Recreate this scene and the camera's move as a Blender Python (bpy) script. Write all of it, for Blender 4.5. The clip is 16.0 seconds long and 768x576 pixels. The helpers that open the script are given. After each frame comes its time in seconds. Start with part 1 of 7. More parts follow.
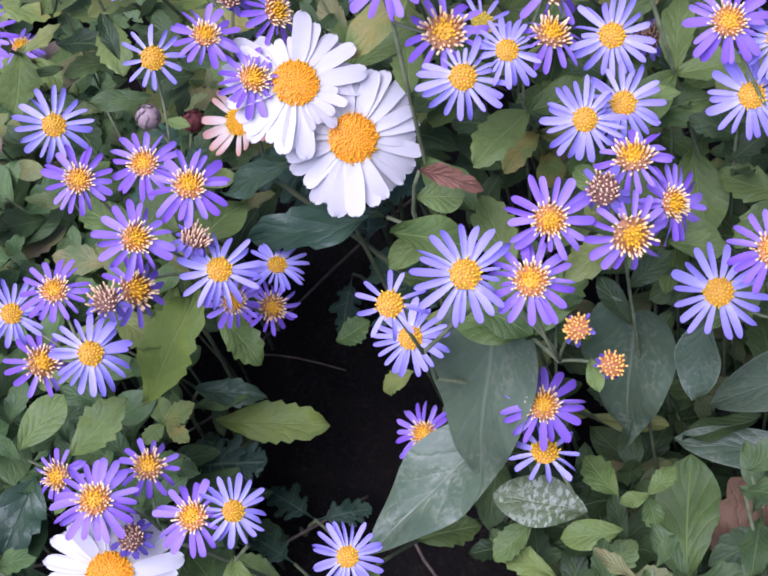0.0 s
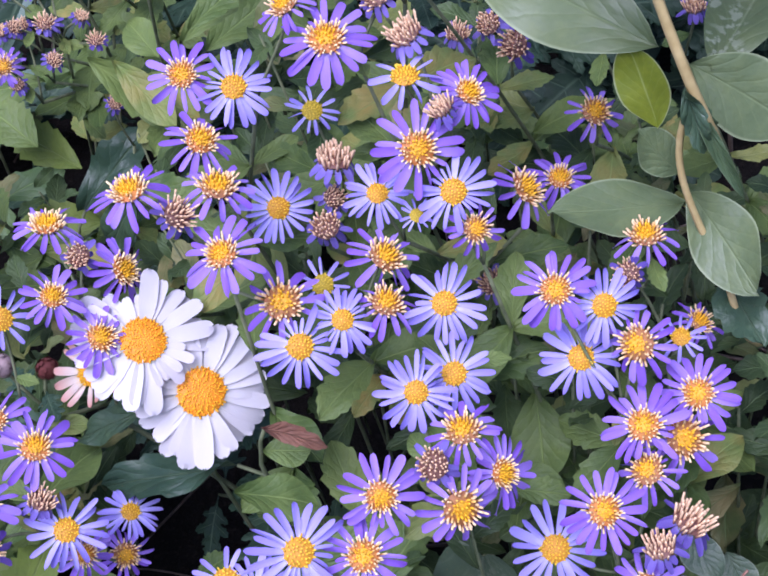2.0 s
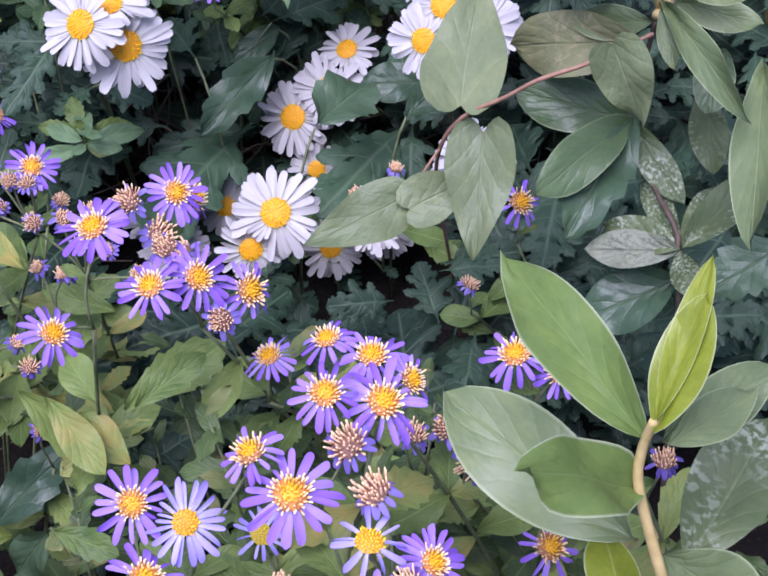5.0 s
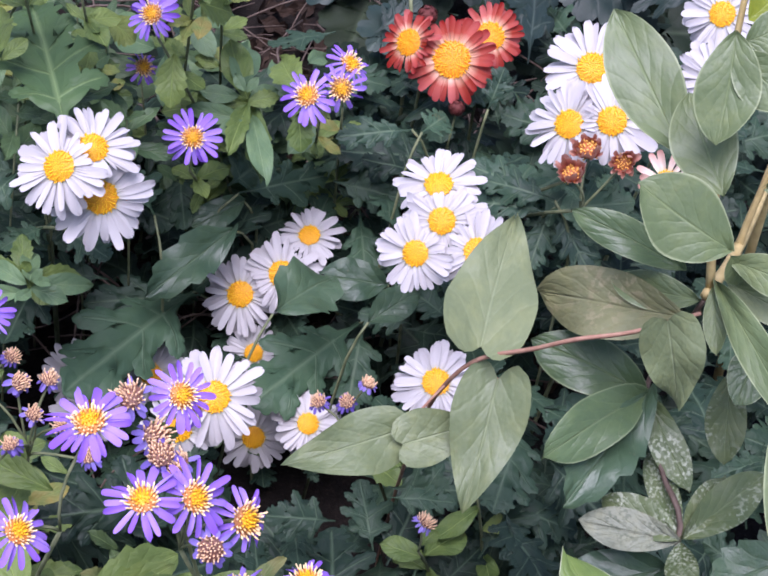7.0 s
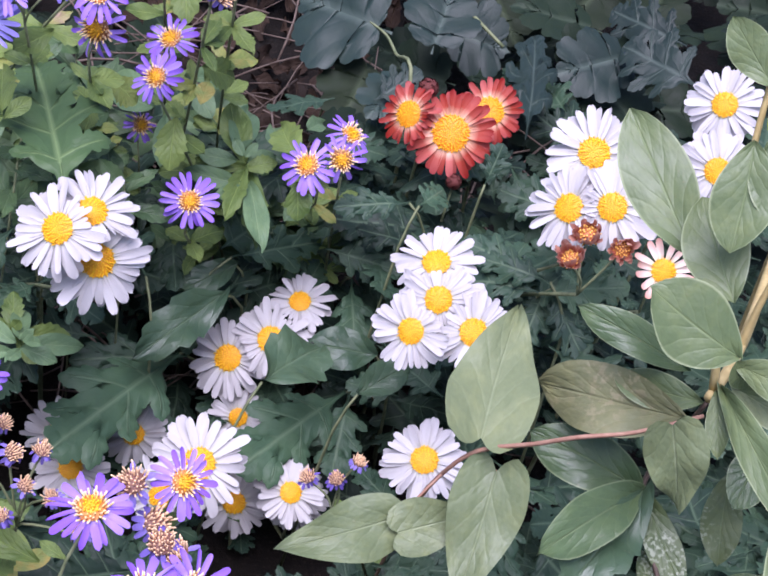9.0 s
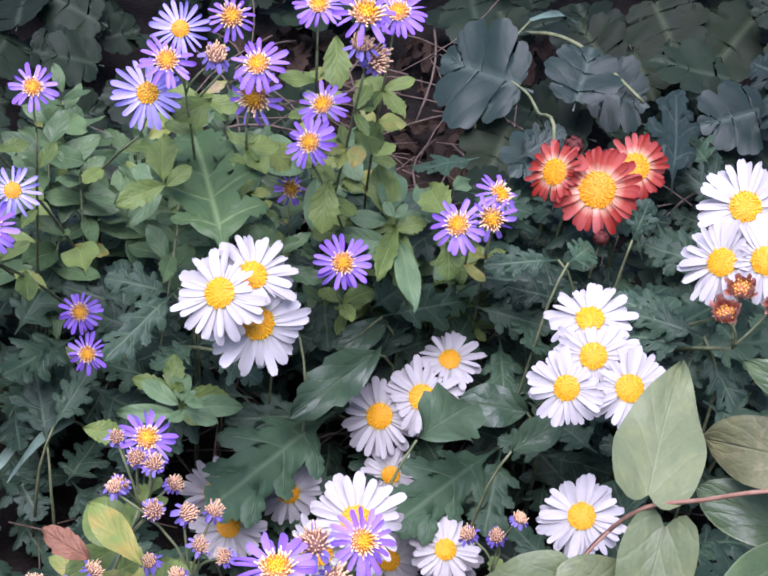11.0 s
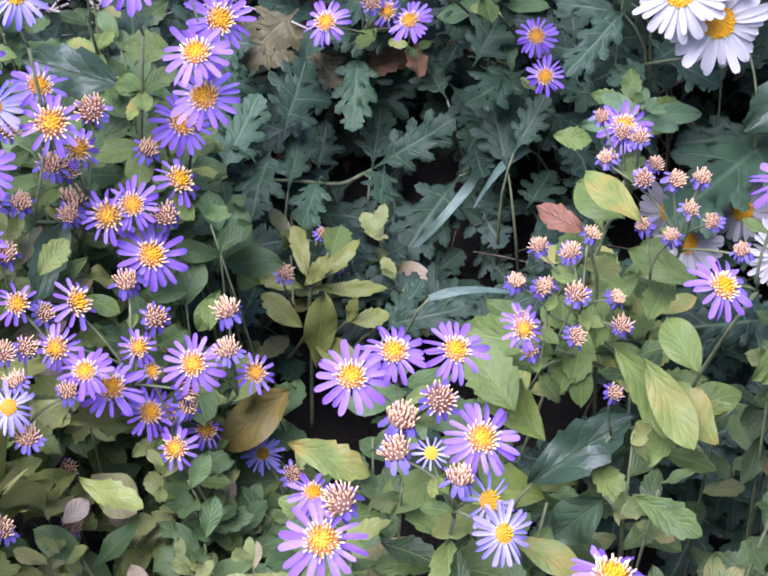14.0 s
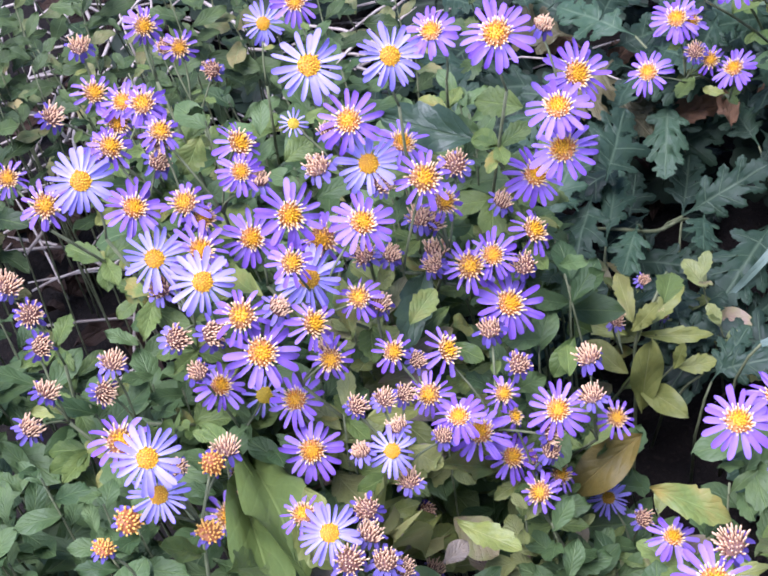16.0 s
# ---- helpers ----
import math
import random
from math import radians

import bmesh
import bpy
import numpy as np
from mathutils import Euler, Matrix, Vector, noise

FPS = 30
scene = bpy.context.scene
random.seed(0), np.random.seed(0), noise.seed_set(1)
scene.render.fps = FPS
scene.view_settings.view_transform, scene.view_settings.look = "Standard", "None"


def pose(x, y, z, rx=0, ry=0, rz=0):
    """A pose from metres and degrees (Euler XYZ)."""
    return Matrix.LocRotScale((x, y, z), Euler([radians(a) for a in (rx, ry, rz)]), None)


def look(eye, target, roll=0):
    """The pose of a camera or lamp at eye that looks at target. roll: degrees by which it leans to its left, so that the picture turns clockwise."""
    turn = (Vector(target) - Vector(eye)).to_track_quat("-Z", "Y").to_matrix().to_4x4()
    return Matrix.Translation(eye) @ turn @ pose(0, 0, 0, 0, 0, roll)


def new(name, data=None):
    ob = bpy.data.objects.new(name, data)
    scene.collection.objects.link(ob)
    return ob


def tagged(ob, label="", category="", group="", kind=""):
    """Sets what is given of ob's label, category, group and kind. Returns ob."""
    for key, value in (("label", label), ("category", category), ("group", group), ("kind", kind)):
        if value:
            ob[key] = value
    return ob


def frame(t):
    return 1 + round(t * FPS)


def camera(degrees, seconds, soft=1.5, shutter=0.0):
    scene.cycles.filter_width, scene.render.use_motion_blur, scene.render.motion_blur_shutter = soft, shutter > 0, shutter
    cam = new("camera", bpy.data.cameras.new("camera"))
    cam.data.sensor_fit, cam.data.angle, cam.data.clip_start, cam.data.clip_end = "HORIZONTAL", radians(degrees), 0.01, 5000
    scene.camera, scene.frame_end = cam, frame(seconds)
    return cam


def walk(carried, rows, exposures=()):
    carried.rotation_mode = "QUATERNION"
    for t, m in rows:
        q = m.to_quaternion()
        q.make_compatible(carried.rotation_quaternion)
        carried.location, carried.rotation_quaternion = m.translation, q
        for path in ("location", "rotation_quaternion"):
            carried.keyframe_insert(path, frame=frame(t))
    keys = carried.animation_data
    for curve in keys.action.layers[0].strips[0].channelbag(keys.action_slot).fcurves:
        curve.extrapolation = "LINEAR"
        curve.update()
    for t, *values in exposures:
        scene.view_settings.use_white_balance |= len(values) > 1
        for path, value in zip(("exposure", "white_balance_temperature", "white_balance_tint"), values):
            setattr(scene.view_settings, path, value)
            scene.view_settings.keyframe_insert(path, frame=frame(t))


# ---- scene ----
cam = camera(26.612, 16.0, soft=1.9)
PATH = [
    (0, pose(0.1141, -0.6706, 0.8647, 33.884, 12.456, -7.448)),
    (0.5, pose(0.1311, -0.6634, 0.8719, 34.968, 12.136, -8.936)),
    (1, pose(0.1472, -0.6611, 0.8767, 35.718, 11.461, -9.732)),
    (1.5, pose(0.1587, -0.6556, 0.8836, 36.443, 10.960, -10.405)),
    (2, pose(0.1540, -0.6423, 0.8994, 37.927, 10.497, -10.090)),
    (2.5, pose(0.1569, -0.6272, 0.9150, 39.709, 9.974, -9.660)),
    (3, pose(0.1527, -0.5978, 0.9315, 40.678, 9.308, -9.598)),
    (3.5, pose(0.1503, -0.5745, 0.9417, 41.111, 8.136, -9.238)),
    (4, pose(0.1532, -0.5578, 0.9530, 41.426, 6.888, -8.855)),
    (4.5, pose(0.1591, -0.5431, 0.9608, 41.726, 5.544, -8.591)),
    (4.7, pose(0.1556, -0.5352, 0.9627, 42.006, 4.771, -8.528)),
    (6.8, pose(0.0725, -0.4471, 0.9382, 47.355, -7.942, -5.724)),
    (7, pose(0.0693, -0.4416, 0.9371, 47.911, -8.669, -5.323)),
    (7.5, pose(0.0697, -0.4410, 0.9464, 48.512, -9.676, -5.336)),
    (8, pose(0.0635, -0.4325, 0.9470, 48.912, -10.747, -5.422)),
    (8.2, pose(0.0617, -0.4295, 0.9461, 49.058, -11.154, -5.405)),
    (10.3, pose(0.0336, -0.4206, 0.9588, 49.922, -10.492, -3.034)),
    (10.5, pose(0.0334, -0.4224, 0.9622, 50.409, -9.670, -2.945)),
    (11, pose(0.0276, -0.4291, 0.9536, 50.673, -7.953, -1.869)),
    (11.5, pose(0.0155, -0.4399, 0.9458, 49.286, -5.555, -0.030)),
    (12, pose(-0.0013, -0.4624, 0.9409, 47.997, -2.233, 2.267)),
    (12.5, pose(-0.0032, -0.4816, 0.9271, 46.684, -0.672, 3.359)),
    (13, pose(-0.0024, -0.4946, 0.9054, 45.218, -0.051, 3.900)),
    (13.5, pose(-0.0056, -0.5048, 0.9044, 44.577, 0.994, 4.607)),
    (14, pose(-0.0220, -0.5166, 0.9174, 44.654, 3.177, 5.939)),
    (14.5, pose(-0.0397, -0.5246, 0.9290, 45.127, 5.523, 7.695)),
    (15, pose(-0.0567, -0.5336, 0.9374, 45.909, 7.397, 9.188)),
    (15.5, pose(-0.0739, -0.5409, 0.9429, 46.451, 8.349, 10.188)),
    (16, pose(-0.0871, -0.5417, 0.9397, 46.904, 9.138, 11.244)),
]
walk(cam, PATH, ((0, 0.98, 5740, 28), (1, 0.96, 5800, 28), (2.5, 0.99, 5640, 28), (4, 1.14, 5750, 29), (7, 1.30, 6180, 28), (11, 1.42, 6130, 28), (12.5, 1.51, 6240, 27), (14, 1.60, 5930, 27), (16, 1.54, 5850, 27)))

# ---- light ----
ELEVATION, BEARING = radians(70), radians(210)
world = bpy.data.worlds.new("sky")
scene.world = world
world.use_nodes = True
wn = world.node_tree.nodes
sky = wn.new("ShaderNodeTexSky")
sky.sky_type, sky.sun_disc = "NISHITA", False
sky.sun_elevation, sky.sun_rotation = ELEVATION, BEARING
world.node_tree.links.new(sky.outputs[0], wn["Background"].inputs[0])
wn["Background"].inputs[1].default_value = 0.08
sun_data = bpy.data.lights.new("sun", "SUN")
sun_data.energy, sun_data.angle, sun_data.color = 3.0, radians(46), (0.93, 0.95, 1.0)
sun = new("sun", sun_data)
toward = Vector((math.sin(BEARING) * math.cos(ELEVATION), math.cos(BEARING) * math.cos(ELEVATION), math.sin(ELEVATION)))
sun.matrix_world = look(toward * 5, (0, 0, 0))


# ---- materials ----
class Nodes:
    """A node material under construction."""

    def __init__(self, name):
        self.mat = bpy.data.materials.new(name)
        self.mat.use_nodes = True
        self.tree = self.mat.node_tree
        self.bsdf = self.tree.nodes["Principled BSDF"]
        self.out = self.tree.nodes["Material Output"]

    def add(self, kind, values=None, **settings):
        n = self.tree.nodes.new("ShaderNode" + kind)
        for key, value in settings.items():
            if key == "operation":
                n.operation = value
            elif key == "blend":
                n.blend_type = value
            elif key == "data_type":
                n.data_type = value
        for key, value in (values or {}).items():
            n.inputs[key].default_value = value
        return n

    def link(self, a, b):
        self.tree.links.new(a, b)

    def mix(self, factor, a, b, blend="MIX"):
        n = self.add("MixRGB", blend=blend)
        for socket, value in zip(n.inputs, (factor, a, b)):
            if isinstance(value, (int, float)):
                socket.default_value = value
            elif isinstance(value, tuple):
                socket.default_value = (*value, 1)
            else:
                self.link(value, socket)
        return n.outputs[0]

    def math(self, operation, a, b=0.0):
        n = self.add("Math", operation=operation)
        for socket, value in zip(n.inputs, (a, b)):
            if isinstance(value, (int, float)):
                socket.default_value = value
            else:
                self.link(value, socket)
        return n.outputs[0]

    def ramp(self, value, *stops):
        n = self.add("ValToRGB")
        r = n.color_ramp
        while len(r.elements) < len(stops):
            r.elements.new(0.5)
        for e, (at, c) in zip(r.elements, stops):
            e.position, e.color = at, (*c, 1) if isinstance(c, tuple) else (c, c, c, 1)
        self.link(value, n.inputs[0])
        return n.outputs[0]

    def noise(self, scale, detail=3.0, space="Object", stretch=None, own=None):
        tc = self.add("TexCoord")
        n = self.add("TexNoise", {"Scale": scale, "Detail": detail})
        source = tc.outputs[space]
        if stretch:
            m = self.add("Mapping", {"Scale": stretch})
            self.link(source, m.inputs[0])
            source = m.outputs[0]
        self.link(source, n.inputs["Vector"])
        if own is not None:
            n.noise_dimensions = "4D"
            self.link(self.math("MULTIPLY", own, 40.0), n.inputs["W"])
        return n.outputs["Fac"]

    def uv(self):
        s = self.add("SeparateXYZ")
        self.link(self.add("TexCoord").outputs["UV"], s.inputs[0])
        return s.outputs[0], s.outputs[1]

    def chance(self):
        return self.add("ObjectInfo").outputs["Random"]

    def finish(self, colour, rough=0.5, bump=None, strength=0.3, distance=0.0006, translucency=0.0, gloss=0.5):
        b = self.bsdf
        if isinstance(colour, tuple):
            b.inputs["Base Color"].default_value = (*colour, 1)
        else:
            self.link(colour, b.inputs["Base Color"])
        if isinstance(rough, (int, float)):
            b.inputs["Roughness"].default_value = rough
        else:
            self.link(rough, b.inputs["Roughness"])
        b.inputs["Specular IOR Level"].default_value = gloss
        if bump is not None:
            n = self.add("Bump", {"Strength": strength, "Distance": distance})
            self.link(bump, n.inputs["Height"])
            self.link(n.outputs[0], b.inputs["Normal"])
        if translucency:
            t, m = self.add("BsdfTranslucent"), self.add("MixShader", {0: translucency})
            c = colour
            if isinstance(c, tuple):
                t.inputs[0].default_value = (*c, 1)
            else:
                self.link(c, t.inputs[0])
            self.link(b.outputs[0], m.inputs[1])
            self.link(t.outputs[0], m.inputs[2])
            self.link(m.outputs[0], self.out.inputs[0])
        return self.mat


def petal_material(name, base, middle, tip, spread=0.25, translucency=0.3, reach=0.3):
    """Petals: colour runs from base to tip, with fine lengthwise streaks and a tint of its own for each."""
    n = Nodes(name)
    u, v = n.uv()
    c = n.ramp(v, (0.0, base), (reach, middle), (1.0, tip))
    streak = n.noise(9.0, 2.0, "UV", (7.0, 0.5, 1.0))
    c = n.mix(n.math("MULTIPLY", streak, 0.28), c, n.mix(1.0, c, (0.72, 0.7, 0.85), "MULTIPLY"))
    hsv = n.add("HueSaturation")
    n.link(c, hsv.inputs["Color"])
    n.link(n.math("ADD", n.math("MULTIPLY", n.chance(), spread), 1.0 - spread * 0.55), hsv.inputs["Value"])
    n.link(n.math("ADD", n.math("MULTIPLY", n.chance(), -0.2), 1.1), hsv.inputs["Saturation"])
    c = hsv.outputs[0]
    return n.finish(c, 0.55, streak, 0.35, 0.0004, translucency, gloss=0.3)


def leaf_material(name, dark, light, vein, veins=7.0, rough=0.5, spots=None, autumn=None, translucency=0.15, relief=0.5, island=False, margin=None, net=0.35, ribs=0.03, gloss=0.45, lines=0.2, brown=0.35):
    """Leaves: a fine pale midrib, faint side veins that arch to the edge, blade raised between them, mottling, and a shade of its own for each leaf."""
    n = Nodes(name)
    u, v = n.uv()
    own = n.add("NewGeometry").outputs["Random Per Island"] if island else n.chance()
    unit = 1.0 if island else 0.06
    fine = n.noise(420.0 * unit, 5.0, own=own)
    broad = n.noise(40.0 * unit, 3.0, own=own)
    middling = n.noise(130.0 * unit, 4.0, own=own)
    across = n.math("ABSOLUTE", n.math("SUBTRACT", u, 0.5))
    bow = n.math("MULTIPLY", across, n.math("SUBTRACT", 1.25, across))
    bow = n.math("ADD", bow, n.math("MULTIPLY", middling, 0.10))
    side = n.math("FRACT", n.math("MULTIPLY", n.math("SUBTRACT", v, bow), veins))
    side = n.math("ABSOLUTE", n.math("SUBTRACT", side, 0.5))
    crease = n.ramp(side, (0.0, 1.0), (0.09, 0.0))
    puff = n.ramp(side, (0.0, 0.0), (0.14, 0.6), (0.45, 1.0))
    rib = n.ramp(across, (0.0, 1.0), (ribs, 0.0))
    c = n.mix(own, dark, light)
    c = n.mix(n.ramp(broad, (0.35, 0.0), (0.75, 0.5)), c, light)
    c = n.mix(n.math("MULTIPLY", fine, 0.55), c, n.mix(1.0, c, (0.45, 0.5, 0.48), "MULTIPLY"))
    c = n.mix(n.ramp(middling, (0.45, 0.0), (0.8, 0.5)), c, n.mix(1.0, c, (1.5, 1.35, 1.1), "MULTIPLY"))
    c = n.mix(n.ramp(fine, (0.66, 0.0), (0.74, brown)), c, (0.20, 0.17, 0.09))
    if autumn:
        aged = n.math("MULTIPLY", n.ramp(own, (0.8, 0.0), (0.97, 1.0)), n.ramp(n.noise(55.0 * unit, own=own), (0.35, 0.0), (0.65, 1.0)))
        c = n.mix(aged, c, autumn)
    c = n.mix(n.math("MULTIPLY", n.math("MAXIMUM", rib, n.math("MULTIPLY", crease, lines)), 0.55), c, vein)
    if margin:
        c = n.mix(n.ramp(across, (0.462, 0.0), (0.488, 0.8)), c, margin)
    cells = n.add("TexVoronoi", {"Scale": 16.0})
    n.link(n.add("TexCoord").outputs["UV"], cells.inputs["Vector"])
    if spots:
        patch = n.ramp(n.noise(50.0 * unit, 2.0, own=own), (0.42, 0.0), (0.60, 1.0))
        c = n.mix(n.math("MULTIPLY", patch, n.ramp(n.noise(430.0 * unit, 7.0, own=own), (0.50, 0.0), (0.58, 0.8))), c, spots)
    height = n.math("ADD", n.math("MULTIPLY", fine, 0.35), n.math("MULTIPLY", cells.outputs["Distance"], -net))
    height = n.math("ADD", height, n.math("MULTIPLY", puff, 0.45))
    height = n.math("ADD", height, n.math("MULTIPLY", middling, 0.9))
    height = n.math("SUBTRACT", height, rib)
    shine = n.math("ADD", n.math("MULTIPLY", middling, 0.3), rough - 0.13)
    return n.finish(c, shine, height, relief, 0.0009, translucency, gloss=gloss)


def floret_material(name, low, high, tip, spread=0.3, inner=None):
    """Disc florets: coloured from foot to tip, the feet darkened partly for shade between them, each a little
    different.
    """
    n = Nodes(name)
    u, v = n.uv()
    c = n.ramp(v, (0.08, low), (0.34, high), (0.56, tip))
    if inner:
        c = n.mix(n.ramp(u, (0.52, 1.0), (0.72, 0.0)), c, n.ramp(v, (0.0, tuple(k * 0.55 for k in inner)), (0.5, inner)))
    hsv = n.add("HueSaturation")
    n.link(c, hsv.inputs["Color"])
    island = n.add("NewGeometry").outputs["Random Per Island"]
    n.link(n.math("ADD", n.math("MULTIPLY", island, spread), 1.0 - spread / 2), hsv.inputs["Value"])
    return n.finish(hsv.outputs[0], 0.6, n.noise(300.0), 0.2, 0.0003)


def bark_material(name, dark, light, scale=120.0):
    n = Nodes(name)
    grain = n.noise(scale, 4.0)
    c = n.mix(n.ramp(grain, (0.3, 0.0), (0.7, 1.0)), dark, light)
    return n.finish(c, 0.65, grain, 0.4, 0.0008, gloss=0.3)


PETAL = {
    "p": petal_material("violet_petal", (0.48, 0.37, 0.80), (0.355, 0.205, 0.73), (0.32, 0.17, 0.68)),
    "l": petal_material("pale_lilac_petal", (0.66, 0.62, 0.93), (0.45, 0.39, 0.88), (0.37, 0.29, 0.82)),
    "b": petal_material("withered_violet_petal", (0.38, 0.33, 0.66), (0.22, 0.16, 0.52), (0.19, 0.13, 0.46), 0.5),
    "w": petal_material("white_petal", (0.51, 0.50, 0.42), (0.535, 0.51, 0.505), (0.535, 0.507, 0.507), 0.14, 0.25),
    # lighter copy of white_petal: brightness missing at the lower early exposure put into colour
    "wd": petal_material("lightened_pinkish_white_petal", (0.64, 0.61, 0.51), (0.71, 0.67, 0.665), (0.71, 0.66, 0.66), 0.10, 0.25),
    "wo": petal_material("cream_and_salmon_petal", (0.85, 0.62, 0.36), (0.84, 0.70, 0.60), (0.72, 0.34, 0.26), 0.2),
    "r": petal_material("brick_red_petal", (0.88, 0.62, 0.42), (0.47, 0.088, 0.062), (0.30, 0.030, 0.028), 0.45, reach=0.46),
    "rb": petal_material("rusty_half_open_petal", (0.52, 0.20, 0.10), (0.44, 0.13, 0.09), (0.62, 0.35, 0.26), 0.4),
}
DISC = {
    "young": floret_material("yellow_green_floret", (0.34, 0.25, 0.01), (0.55, 0.38, 0.015), (0.66, 0.46, 0.03)),
    "open": floret_material("yellow_floret", (0.42, 0.19, 0.004), (0.72, 0.40, 0.008), (0.82, 0.54, 0.03), 0.4),
    "ripe": floret_material("golden_floret_with_pale_tips", (0.36, 0.125, 0.025), (0.60, 0.25, 0.04), (0.84, 0.62, 0.34), 0.4, inner=(0.80, 0.43, 0.006)),
    "spent": floret_material("spent_tan_floret", (0.11, 0.045, 0.035), (0.38, 0.18, 0.10), (0.74, 0.49, 0.30), 0.45),
    "old": floret_material("ageing_golden_floret", (0.22, 0.085, 0.03), (0.54, 0.24, 0.06), (0.80, 0.56, 0.31), 0.45, inner=(0.79, 0.42, 0.008)),
    "orange": floret_material("orange_floret", (0.30, 0.10, 0.03), (0.70, 0.29, 0.03), (0.80, 0.45, 0.10)),
    "deep_mum": floret_material("orange_yellow_floret", (0.60, 0.21, 0.001), (0.78, 0.32, 0.001), (0.82, 0.40, 0.003), 0.25),
    "mum": floret_material("egg_yellow_floret", (0.58, 0.25, 0.002), (0.74, 0.37, 0.002), (0.80, 0.47, 0.005), 0.3),
}
